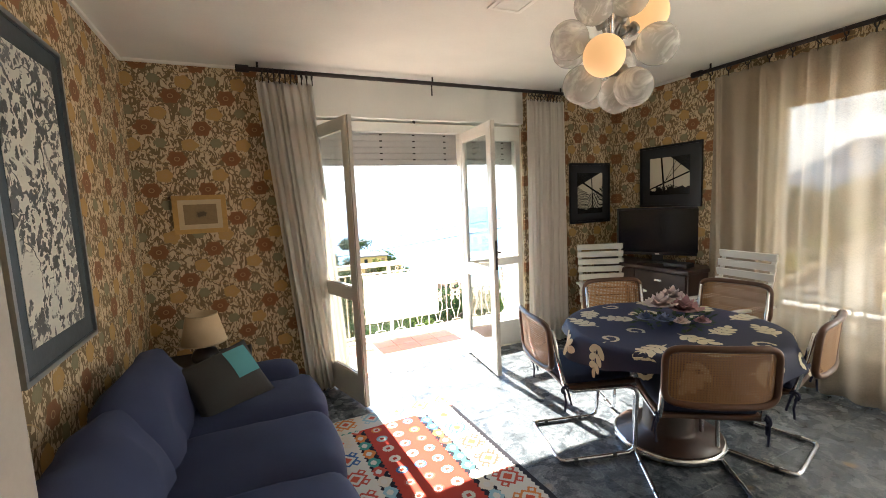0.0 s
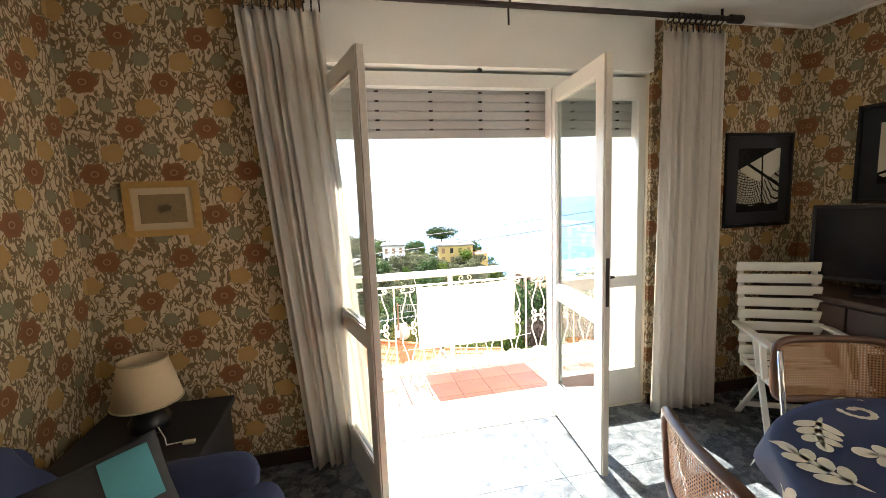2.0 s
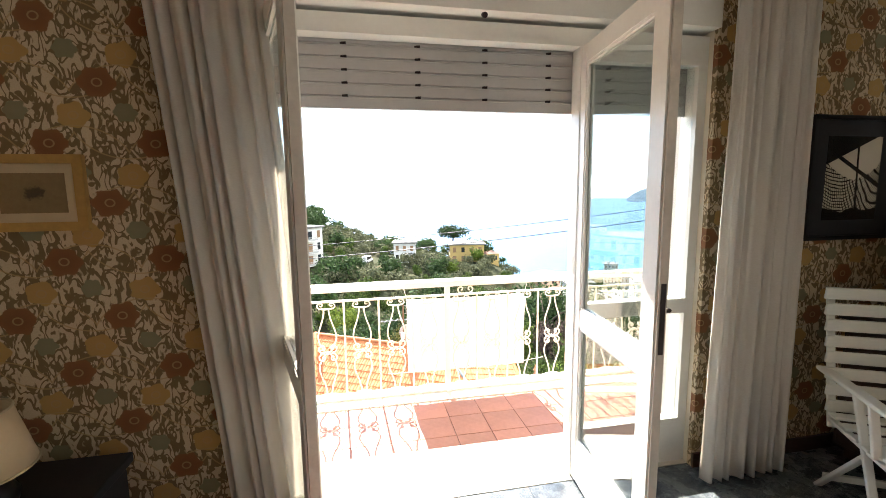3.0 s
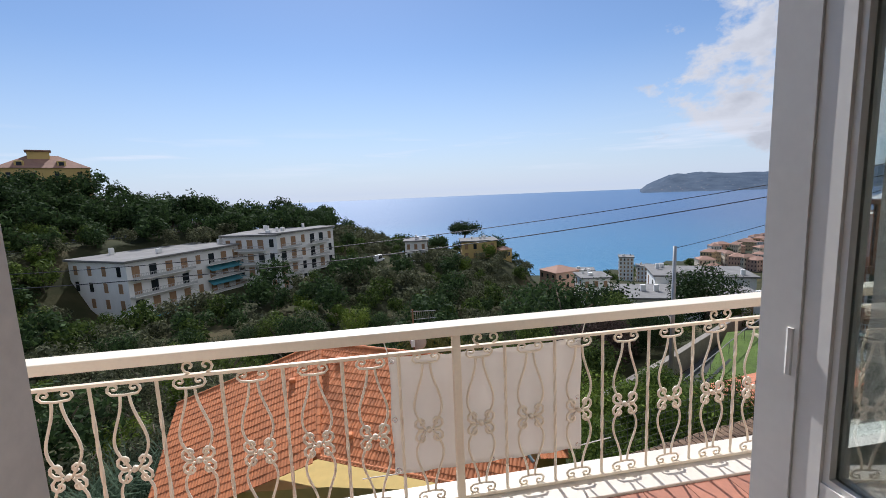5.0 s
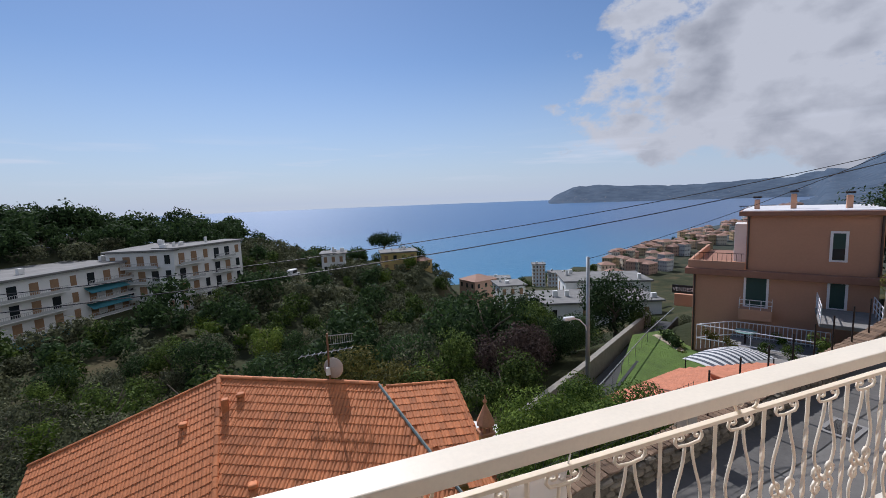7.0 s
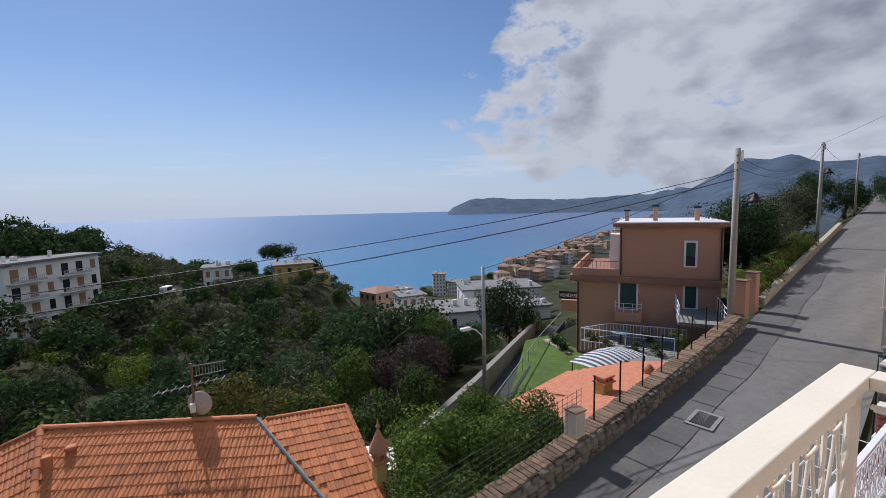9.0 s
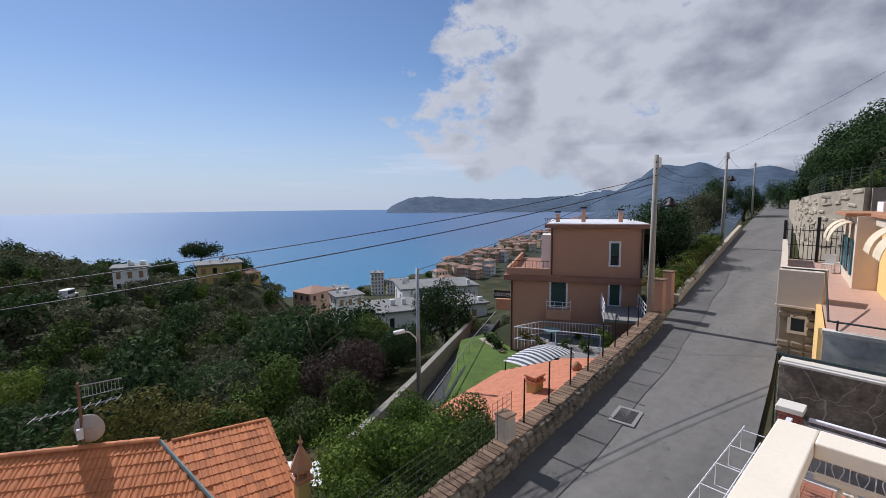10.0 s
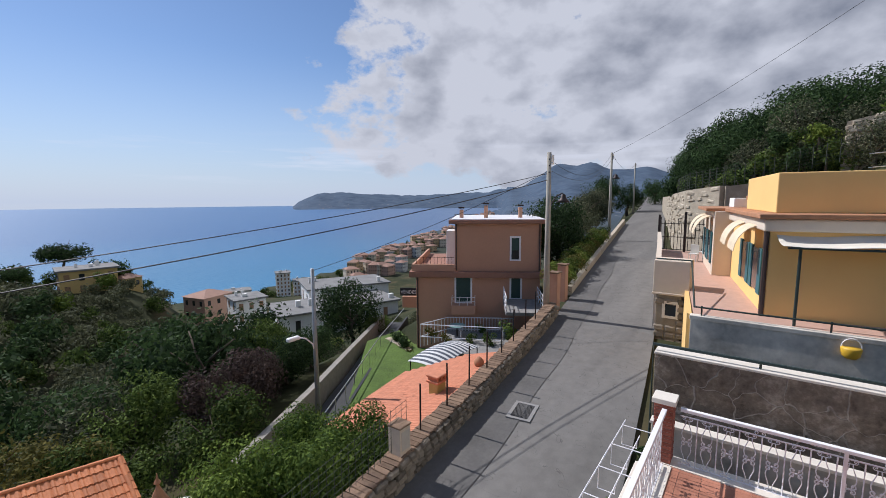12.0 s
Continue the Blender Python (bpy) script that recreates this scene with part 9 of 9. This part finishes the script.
def crazed():
    M = Mat("dark_crazed_render").set(0.9, 0.0, 0.2)
    g = M.world()
    wn3 = M.noise(g, 1.4, 4)
    v = M.n.new("ShaderNodeVectorMath")
    M.l.new(g, v.inputs[0])
    M.l.new(M.noise(g, 0.9, 3), v.inputs[1])
    vo = M.n.new("ShaderNodeTexVoronoi")
    vo.feature = "DISTANCE_TO_EDGE"
    vo.inputs["Scale"].default_value = 1.6
    M.l.new(v.outputs[0], vo.inputs["Vector"])
    crack = M.math("MULTIPLY", M.math("SUBTRACT", 0.020, vo.outputs["Distance"]), 70.0, True)
    n2 = M.noise(g, 9.0, 6, 0.65)
    c = M.ramp(M.math("ADD", M.math("MULTIPLY", wn3, 0.5), M.math("MULTIPLY", n2, 0.5)), [(0.34, (0.10, 0.076, 0.054)), (0.52, (0.235, 0.185, 0.135)), (0.68, (0.46, 0.385, 0.30))])
    M.color(M.mix(M.math("MULTIPLY", M.math("MULTIPLY", crack, n2), 1.3, True), c, (0.44, 0.38, 0.31)))
    M.bump(M.math("ADD", crack, n2), 0.6, 0.03)
    return M.m


GREYW = plain("stained_grey_render", (0.58, 0.53, 0.445), 0.9, vary=0.5, fine=5, coarse=0.8, bump=0.3)
CRAZED = crazed()
structure("boundary_wall", rbox(13.62, -6.0, -6.5, 13.95, 6.62, -1.36, 0.01), CRAZED, "dark rendered boundary wall with raised joints", "wall")
structure("boundary_coping", rbox(13.60, -6.0, -1.36, 13.97, 6.63, -1.315, 0.008), STONE_SILL, "thin grey coping on the dark wall", "coping")
structure("strip_wall", rbox(12.9, -6.0, -6.5, 13.0, 6.5, -2.39, 0.01), GREYW, "grey wall strip below the terrace railing", "wall")
structure("strip_coping", rbox(12.84, -6.0, -2.39, 13.06, 6.52, -2.33, 0.008), STONE_SILL, "pale coping on the grey strip", "coping")
wr = thing("wall_rail", (0, 0, 0), "dark green metal rail along the boundary wall", "railing")
GRN = plain("dark_green_paint", (0.02, 0.035, 0.03), 0.5)
for pts in ([(13.7, 6.66, -4.4), (13.7, 6.66, -1.20), (13.7, -6, -1.20)], ):
    bm = bmesh.new()
    tube(bm, pts, 0.03, 6)
    part("rail", bm, GRN, wr)
for k in range(5):
    bm = bmesh.new()
    tube(bm, [(13.7, 5.0 - k * 2, -1.32), (13.7, 5.0 - k * 2, -1.20)], 0.02, 6)
    part("post", bm, GRN, wr)

bd = thing("ledge_board", (14.9, 4.1, -1.86), "pale board lying on the ledge behind the dark wall", "board")
part("board", rbox(-0.15, -0.9, 0, 0.15, 0.9, 0.07, 0.01), RAILG, bd)
part("rest", rbox(-0.10, -0.8, -1.0, 0.10, 0.8, 0.0, 0.01), GREYW, bd)
wcn = thing("hanging_basket", (19.86, 3.0, -2.62), "small yellow basket hanging on the grey wall", "basket")
bm = bmesh.new()
lathe(bm, [(0.12, 0.0), (0.19, 0.08), (0.22, 0.26), (0.20, 0.30)], 14)
part("bowl", bm, plain("yellow_plastic", (0.70, 0.42, 0.03), 0.5), wcn, "", True)
bm = bmesh.new()
tube(bm, [(0, 0.2 * math.cos(a), 0.28 + 0.24 * math.sin(a)) for a in [i * math.pi / 8 for i in range(9)]], 0.018, 6)
part("handle", bm, RAILG, wcn)

bush(13.4, 7.1, road_z(13.4), 0.45, 0, 0.8)
bush(15.6, 7.0, road_z(15.6), 0.4, 2, 0.8)

# ---- yellow house up the road ----
YEL = plain("warm_yellow_render", (0.85, 0.55, 0.20), 0.9, vary=0.08, coarse=0.5)
YELP = plain("pale_cream_render", (0.66, 0.56, 0.44), 0.9, vary=0.06)
HR = math.degrees(math.atan2(1.6, 10.0))
yh_ = thing("yellow_house", pose(21.06, 4.84, -2.05, 0, 0, HR), "yellow single-storey house with cream awnings", "house")
part("wall", rbox(0, -9, -2, 7.5, 0, 3.0, 0.02), YEL, yh_)
part("wall", rbox(7.5, -9, -2, 12.5, 0.75, 3.0, 0.02), YELP, yh_)
part("roof_edge", rbox(-0.35, -9.3, 3.0, 7.7, 0.35, 3.14, 0.02), TC, yh_, "red-brown roof edge")
part("roof_edge", rbox(7.7, -9.3, 3.0, 12.9, 1.1, 3.14, 0.02), TC, yh_, "red-brown roof edge")
part("cornice", rbox(-0.2, -9.1, 2.62, 7.6, 0.2, 2.99, 0.05), YELP, yh_, "pale moulded cornice")
part("roof_parapet", rbox(0.9, -9, 3.14, 6.2, -0.25, 4.4, 0.03), YEL, yh_)
part("roof_box", rbox(6.3, -7, 3.14, 9.5, -0.9, 3.75, 0.03), YEL, yh_)
part("roof_box", rbox(9.6, -6, 3.14, 11.2, -0.2, 3.6, 0.03), WHITEW, yh_)
for k in range(4):
    part("roof_vent", rbox(6.6 + 0.6 * k, -0.75, 3.5, 6.85 + 0.6 * k, -0.55, 3.72, 0.05), TC, yh_)
bm = bmesh.new()
tube(bm, [(0.05, 0.08, 2.9), (0.05, 0.08, -1.0)], 0.07, 8)
part("downpipe", bm, plain("brown_downpipe", (0.05, 0.03, 0.025), 0.5), yh_, "dark brown downpipe")
CANV = plain("cream_awning_canvas", (0.70, 0.58, 0.40), 0.85, vary=0.1, fine=60)
for x in (1.2, 3.4, 8.4, 10.6):
    y0 = 0.0 if x < 7 else 0.75
    wn4 = part("window", rbox(x, y0 + 0.0, 0.55, x + 1.0, y0 + 0.05, 1.95, 0.01), GLASSD, yh_)
    for dx in (-0.5, 1.02):
        part("shutter", rbox(x + dx, y0 + 0.01, 0.5, x + dx + 0.48, y0 + 0.07, 2.0, 0.01), plain("teal_shutter", (0.035, 0.13, 0.15), 0.6), wn4, "teal shutter")
    bm = bmesh.new()
    g = [[bm.verts.new((x - 0.25 + 1.5 * i / 10, y0 + 0.05 + 0.75 * math.sin(j / 6 * 1.5), 2.75 - 0.95 * (1 - math.cos(j / 6 * 1.5)) - 0.03 * math.sin(i * 1.9))) for i in range(11)] for j in range(7)]
    for j in range(6):
        for i in range(10):
            bm.faces.new((g[j][i], g[j][i + 1], g[j + 1][i + 1], g[j + 1][i]))
    part("awning", bm, CANV, yh_, "cream drop awning").modifiers.new("thickness", "SOLIDIFY").thickness = 0.015
# tent awning on the near side
ta = thing("patio_awning", pose(21.06, 4.84, -2.05, 0, 0, HR), "cream canvas awning on a dark frame beside the yellow house", "awning")
bm = bmesh.new()
g = [[bm.verts.new((-0.02 - 1.15 * j / 8, -0.15 - 7.05 * i / 12, 2.52 - 0.22 * j / 8 - 0.10 * math.sin(math.pi * j / 8) - 0.04 * math.sin(i * 1.2))) for i in range(13)] for j in range(9)]
for j in range(8):
    for i in range(12):
        bm.faces.new((g[j][i], g[j][i + 1], g[j + 1][i + 1], g[j + 1][i]))
part("canvas", bm, plain("cream_canvas", (0.76, 0.70, 0.58), 0.85, vary=0.08), ta).modifiers.new("thickness", "SOLIDIFY").thickness = 0.012
for y in (-0.35, -7.1):
    bm = bmesh.new()
    tube(bm, [(-0.85, y - 0.2, -0.1), (-0.85, y - 0.2, 2.2)], 0.04, 8)
    part("post", bm, GRN, ta)
bm = bmesh.new()
tube(bm, [(-1.15, -0.2, 2.24), (-1.15, -7.2, 2.24)], 0.03, 8)
part("beam", bm, GRN, ta)
yt = structure("house_terrace", prism([(20.1, 6.62), (20.1, -6), (36.0, -6), (37.8, 7.4), (38.4, 10.6), (24.2, 8.25), (24.2, 7.2)], -6.5, -2.06), plain("pink_paving", (0.52, 0.33, 0.25), 0.7, vary=0.1, fine=10), "pink paved terrace before the yellow house", "terrace")
structure("terrace_front_wall", rbox(19.92, -7.0, -6.6, 20.14, 6.68, -2.18, 0.01), GREYW, "stained grey retaining wall of the yellow house", "wall")
structure("terrace_front_coping", rbox(19.89, -7.0, -2.18, 20.17, 6.71, -2.05, 0.015), GREYW, "stained grey coping on the retaining wall", "coping")
wall_run("terrace_side_wall", [(20.16, 6.74, -2.07), (24.05, 7.27, -2.07)], 0.14, 4.4, YEL, "yellow side wall of the terrace beside the road")
tr2 = thing("terrace_rail", (0, 0, 0), "dark green tube rail round the yellow house terrace", "railing")
for pts in ([(20.03, 6.6, -1.80), (20.03, -6.5, -1.80)], [(20.03, 6.6, -1.80), (24.05, 7.15, -0.88), (24.05, 8.4, -0.88)]):
    bm = bmesh.new()
    tube(bm, pts, 0.03, 6)
    part("rail", bm, GRN, tr2)
for p in ((20.03, 6.4), (20.03, 3.4), (20.03, 0.4), (20.03, -2.6)):
    bm = bmesh.new()
    tube(bm, [(p[0], p[1], -2.06), (p[0], p[1], -1.75)], 0.025, 6)
    part("post", bm, GRN, tr2)
wall_run("terrace_parapet", [(24.9, 8.48, -0.95), (31, 9.45, -0.85), (38, 10.65, -0.75)], 0.22, 4.8, YELP, "cream parapet of the terrace beside the road")
pb = thing("stone_pillar", (24.1, 8.05, -6.0), "stone-faced pillar with a small window under the terrace", "pillar")
part("core", rbox(-0.1, -0.62, 0, 0.9, 0.30, 3.66, 0.02), STONE, pb)
part("cap", rbox(-0.23, -0.91, 3.66, 0.98, 0.45, 3.75, 0.02), YELP, pb)
part("parapet_block", rbox(-0.2, -0.88, 3.75, 0.95, 0.42, 5.07, 0.02), YELP, pb)
bm = bmesh.new()
for y0, z0, y1, z1 in ((-0.55, 2.7, 0.05, 2.8), (-0.55, 3.3, 0.05, 3.4), (-0.55, 2.8, -0.45, 3.3), (-0.05, 2.8, 0.05, 3.3)):
    box(bm, -0.16, y0, z0, -0.08, y1, z1)
part("window_frame", bm, STONE_SILL, pb)
part("pane", rbox(-0.125, -0.45, 2.8, -0.105, -0.05, 3.3, 0.002), GLASSD, pb)
for r_ in range(12):
    for c_ in range(3):
        if r_ in (8, 9, 10) and c_ > 0:
            continue
        part("stone", PEB[(r_ * 3 + c_) % 5], STONE, pb, at=pose(-0.10, -0.68 + c_ * 0.41, 0.3 + r_ * 0.28, 0, 0, 90) @ Matrix.Diagonal((0.95, 0.8, 1.1, 1)))
# gate
gt = thing("iron_gate", pose(37.2, 7.5, -2.06, 0, 0, 84), "dark wrought iron double gate at the terrace end", "gate")
for x in (-0.1, 1.5, 3.1):
    part("post", rbox(x - 0.07, -0.07, 0, x + 0.07, 0.07, 2.5 if x != 1.5 else 2.7, 0.01), IRON, gt)
for k in range(15):
    x = 0.05 + k * 0.21
    bm = bmesh.new()
    tube(bm, [(x, 0, 0.1), (x, 0, 2.0 + 0.35 * abs(math.cos(x * math.pi / 1.55)))], 0.018, 5)
    part("bar", bm, IRON, gt)
for z in (0.15, 1.0, 1.9):
    bm = bmesh.new()
    tube(bm, [(-0.1, 0, z), (3.1, 0, z)], 0.022, 5)
    part("cross_bar", bm, IRON, gt)
# white chairs and pots by the gate
for i, (x, y) in enumerate(((33.4, 7.2), (34.2, 7.6), (33.0, 8.0))):
    wc = thing("patio_chair", pose(x, y, -2.06, 0, 0, 40 * i), "white curved patio chair on the terrace", "chair", "patio chairs")
    part("seat", rbox(-0.22, -0.22, 0.42, 0.22, 0.22, 0.46, 0.01), PLASTICW, wc)
    part("backrest", rbox(-0.22, -0.24, 0.46, 0.22, -0.20, 0.95, 0.01), PLASTICW, wc)
    for sx in (-0.19, 0.19):
        for sy in (-0.19, 0.19):
            part("leg", rbox(sx - 0.02, sy - 0.02, 0, sx + 0.02, sy + 0.02, 0.42, 0.004), PLASTICW, wc)
bush(35.2, 6.0, -2.1, 0.8, 0)
bush(34.6, 5.6, -2.1, 0.6, 1)
bush(14.6, 0.6, -2.3, 1.3, 2)
# dry stone retaining walls up the road
SL = [(38.6, 7.4, 2.35), (41.0, 9.6, 2.1), (45, 10.9, 1.9), (52, 12.1, 1.8), (66, 14.6, 1.7), (84, 18.0, 1.7)]
rwl = wall_run("retaining_wall", [(x, y - 0.35, z) for x, y, z in SL], 0.6, 6.0, STONEP, "tall dry stone retaining wall beside the road")
up = wall_run("upper_retaining_wall", [(38.6, 7.0, 2.3), (39.2, 4.5, 2.6), (39.0, 1.5, 2.9), (38.4, -6.0, 3.4)], 0.6, 6.5, STONEP, "dry stone terrace wall above the yellow house")
rnd = random.Random(17)
def stones_on(pts, x_off, y_off, hgt, cnt, parent):
    made = 0
    for i in range(len(pts) - 1):
        a, b = Vector(pts[i]), Vector(pts[i + 1])
        d = b - a
        L = Vector((d.x, d.y, 0)).length
        ang = math.degrees(math.atan2(d.y, d.x))
        n_ = int(cnt * L / 60)
        for _ in range(n_):
            t, hh = rnd.random(), rnd.random() * hgt
            p = a.lerp(b, t)
            if made < 140:
                part("stone", PEBP[rnd.randrange(5)], STONEP, parent, at=pose(p.x + x_off, p.y + y_off, p.z - 0.1 - hh, 0, rnd.uniform(-8, 8), ang + rnd.uniform(-8, 8)) @ Matrix.Diagonal((rnd.uniform(0.8, 1.8), 1.1, rnd.uniform(0.7, 1.4), 1)))
                made += 1
PEBP = [mesh_of("stone", pebble(0.42, 0.16, 0.22, i + 50), STONEP) for i in range(5)]
stones_on([(x, y - 0.35, z) for x, y, z in SL], -0.12, 0.27, 3.4, 520, rwl)
hw = wall_run("hill_wall", [(40.3, 1.2, 6.0), (40.0, -0.8, 6.4), (39.0, -6.0, 7.0)], 0.6, 3.6, STONEP, "dry stone terrace wall high on the hillside")
stones_on([(40.3, 1.2, 6.0), (40.0, -0.8, 6.4), (39.0, -6.0, 7.0)], -0.31, 0.0, 2.6, 1500, hw)
for i in range(16):
    t = i / 15
    bush(40.3 + 1.0 * (i % 2), 7.2 - 12.5 * t, max(2.0 + 0.9 * t, ground(40.6, 7.2 - 12.5 * t)) - 0.2, 1.5 + 0.4 * (i % 3), (0, 2, 0, 3)[i % 4])
for i in range(14):
    x = 43 + i * 3.0
    bush(x, 9.4 + (x - 42) * 0.175 - 0.5 * (i % 2), 1.6, 1.3 + 0.35 * (i % 3), (2, 0, 2)[i % 3])
for i, (x, y, z) in enumerate(((39.8, 2.0, 3.4), (39.9, 3.0, 3.2), (40.0, 4.0, 3.0), (40.3, 2.4, 4.6), (40.5, 3.6, 4.3), (40.4, 5.0, 3.2), (40.9, 4.6, 4.4), (39.6, 0.6, 3.3), (39.5, -0.6, 3.4))):
    bush(x, y, z, 1.5 if i < 7 else 0.9, (0, 2, 0, 3, 0)[i % 5])
hf = thing("hill_fence", (0, 0, 0), "dark wire fence along the top of the stone wall", "fence")
FPTS = [(38.6, 7.1, 2.35), (41, 9.3, 2.1), (45, 10.5, 1.9), (52, 11.7, 1.8), (66, 14.2, 1.7)]
FPT2 = [(38.6, 7.0, 2.3), (39.2, 4.5, 2.8), (39.0, 1.5, 3.6), (38.6, -1.5, 4.2)]
for run in (FPTS, FPT2):
    for i in range(len(run) - 1):
        a, b = Vector(run[i]), Vector(run[i + 1])
        for k in range(5):
            p = a.lerp(b, k / 5)
            bm = bmesh.new()
            tube(bm, [p, p + Vector((0, 0, 1.3))], 0.025, 5)
            part("post", bm, FENCE, hf)
    for z in range(6):
        bm = bmesh.new()
        tube(bm, [Vector(p) + Vector((0, 0, 0.2 + 0.2 * z)) for p in run], 0.012, 4)
        part("wire", bm, FENCE, hf)
an2 = thing("roof_antenna", (27.2, 1.4, 1.05), "grey television aerial above the yellow house", "antenna")
bm = bmesh.new()
tube(bm, [(0, 0, 0), (0, 0, 2.2)], 0.03, 6)
part("mast", bm, GALV, an2)
for z, n_ in ((2.1, 8), (1.6, 6)):
    bm = bmesh.new()
    tube(bm, [(-0.3, 0.5, z), (0.3, -0.6, z + 0.1)], 0.018, 5)
    for k in range(n_):
        c = Vector((-0.3, 0.5, z)).lerp(Vector((0.3, -0.6, z + 0.1)), k / (n_ - 1))
        tube(bm, [c + Vector((-0.2, -0.1, 0)), c + Vector((0.2, 0.1, 0))], 0.01, 4)
    part("aerial", bm, GALV, an2)
# cars and van on the far road
def far_car(x, y, z, ang, col, van=False):
    c = thing("van" if van else "car", pose(x, y, z, 0, 0, ang), ("white van" if van else "dark blue car") + " parked on the far hill road", "car")
    hh = 1.9 if van else 1.4
    part("body", rbox(-2.1, -0.85, 0.3, 2.1, 0.85, 0.85, 0.15), col, c)
    part("cabin", rbox(-1.5, -0.78, 0.85, 1.2, 0.78, hh, 0.2), col, c)
    part("glazing", rbox(-1.3, -0.8, 0.95, 1.0, 0.8, hh - 0.15, 0.1), GLASSD, c)
    for sx in (-1.3, 1.3):
        for sy in (-0.8, 0.8):
            bm = bmesh.new()
            tube(bm, [(sx, sy - 0.1, 0.32), (sx, sy + 0.1, 0.32)], 0.32, 12)
            part("wheel", bm, BLACK, c)


CARB = plain("dark_car_paint", (0.03, 0.05, 0.12), 0.3)
far_car(3.6, 117, ground(3.6, 117), 60, RAILG, True)
FARW = [(-65.1, 92.8, -7.2), (-60.9, 105.5, -7.0), (-52.1, 117.1, -7.1), (-37.7, 129.3, -6.1)]
wall_run("far_road_edge", FARW, 0.5, 5.0, STONE, "rubble wall carrying the hill road behind the apartments")
wall_run("far_road", [(x - 2.6, y + 1.9, z - 0.1) for x, y, z in FARW], 5.0, 3.0, plain("far_asphalt", (0.16, 0.155, 0.15), 0.9, vary=0.2, coarse=0.4), "narrow hill road above the apartments", "road")
fr_ = thing("road_railing", (0, 0, 0), "pale tube railing along the hill road", "railing")
for z in (0.5, 0.95):
    bm = bmesh.new()
    tube(bm, [(x, y, q + z) for x, y, q in FARW], 0.05, 5)
    part("rail", bm, GALV, fr_)
for (xa, ya, za), (xb, yb, zb) in zip(FARW, FARW[1:]):
    for k in range(7):
        p = Vector((xa, ya, za)).lerp(Vector((xb, yb, zb)), k / 7)
        bm = bmesh.new()
        tube(bm, [p, p + Vector((0, 0, 0.95))], 0.04, 5)
        part("post", bm, GALV, fr_)
gar = thing("garage_front", pose(-68.6, 99.2, -7.1, 0, 0, 70), "stone retaining wall with a green garage door", "wall", "", "structure")
part("wall", rbox(-7, 0, -1, 14, 1.0, 3.6, 0.05), STONE, gar)
part("garage_door", rbox(-1.6, -0.08, 0, 1.8, 0.0, 2.4, 0.02), plain("green_garage_paint", (0.02, 0.10, 0.05), 0.5), gar, "dark green garage door")
for x, y, z, a in ((-61.5, 109.0, -6.9, 55), (-56.5, 114.8, -6.9, 52), (-49.0, 123.0, -6.6, 42)):
    far_car(x, y, z, a, CARB)
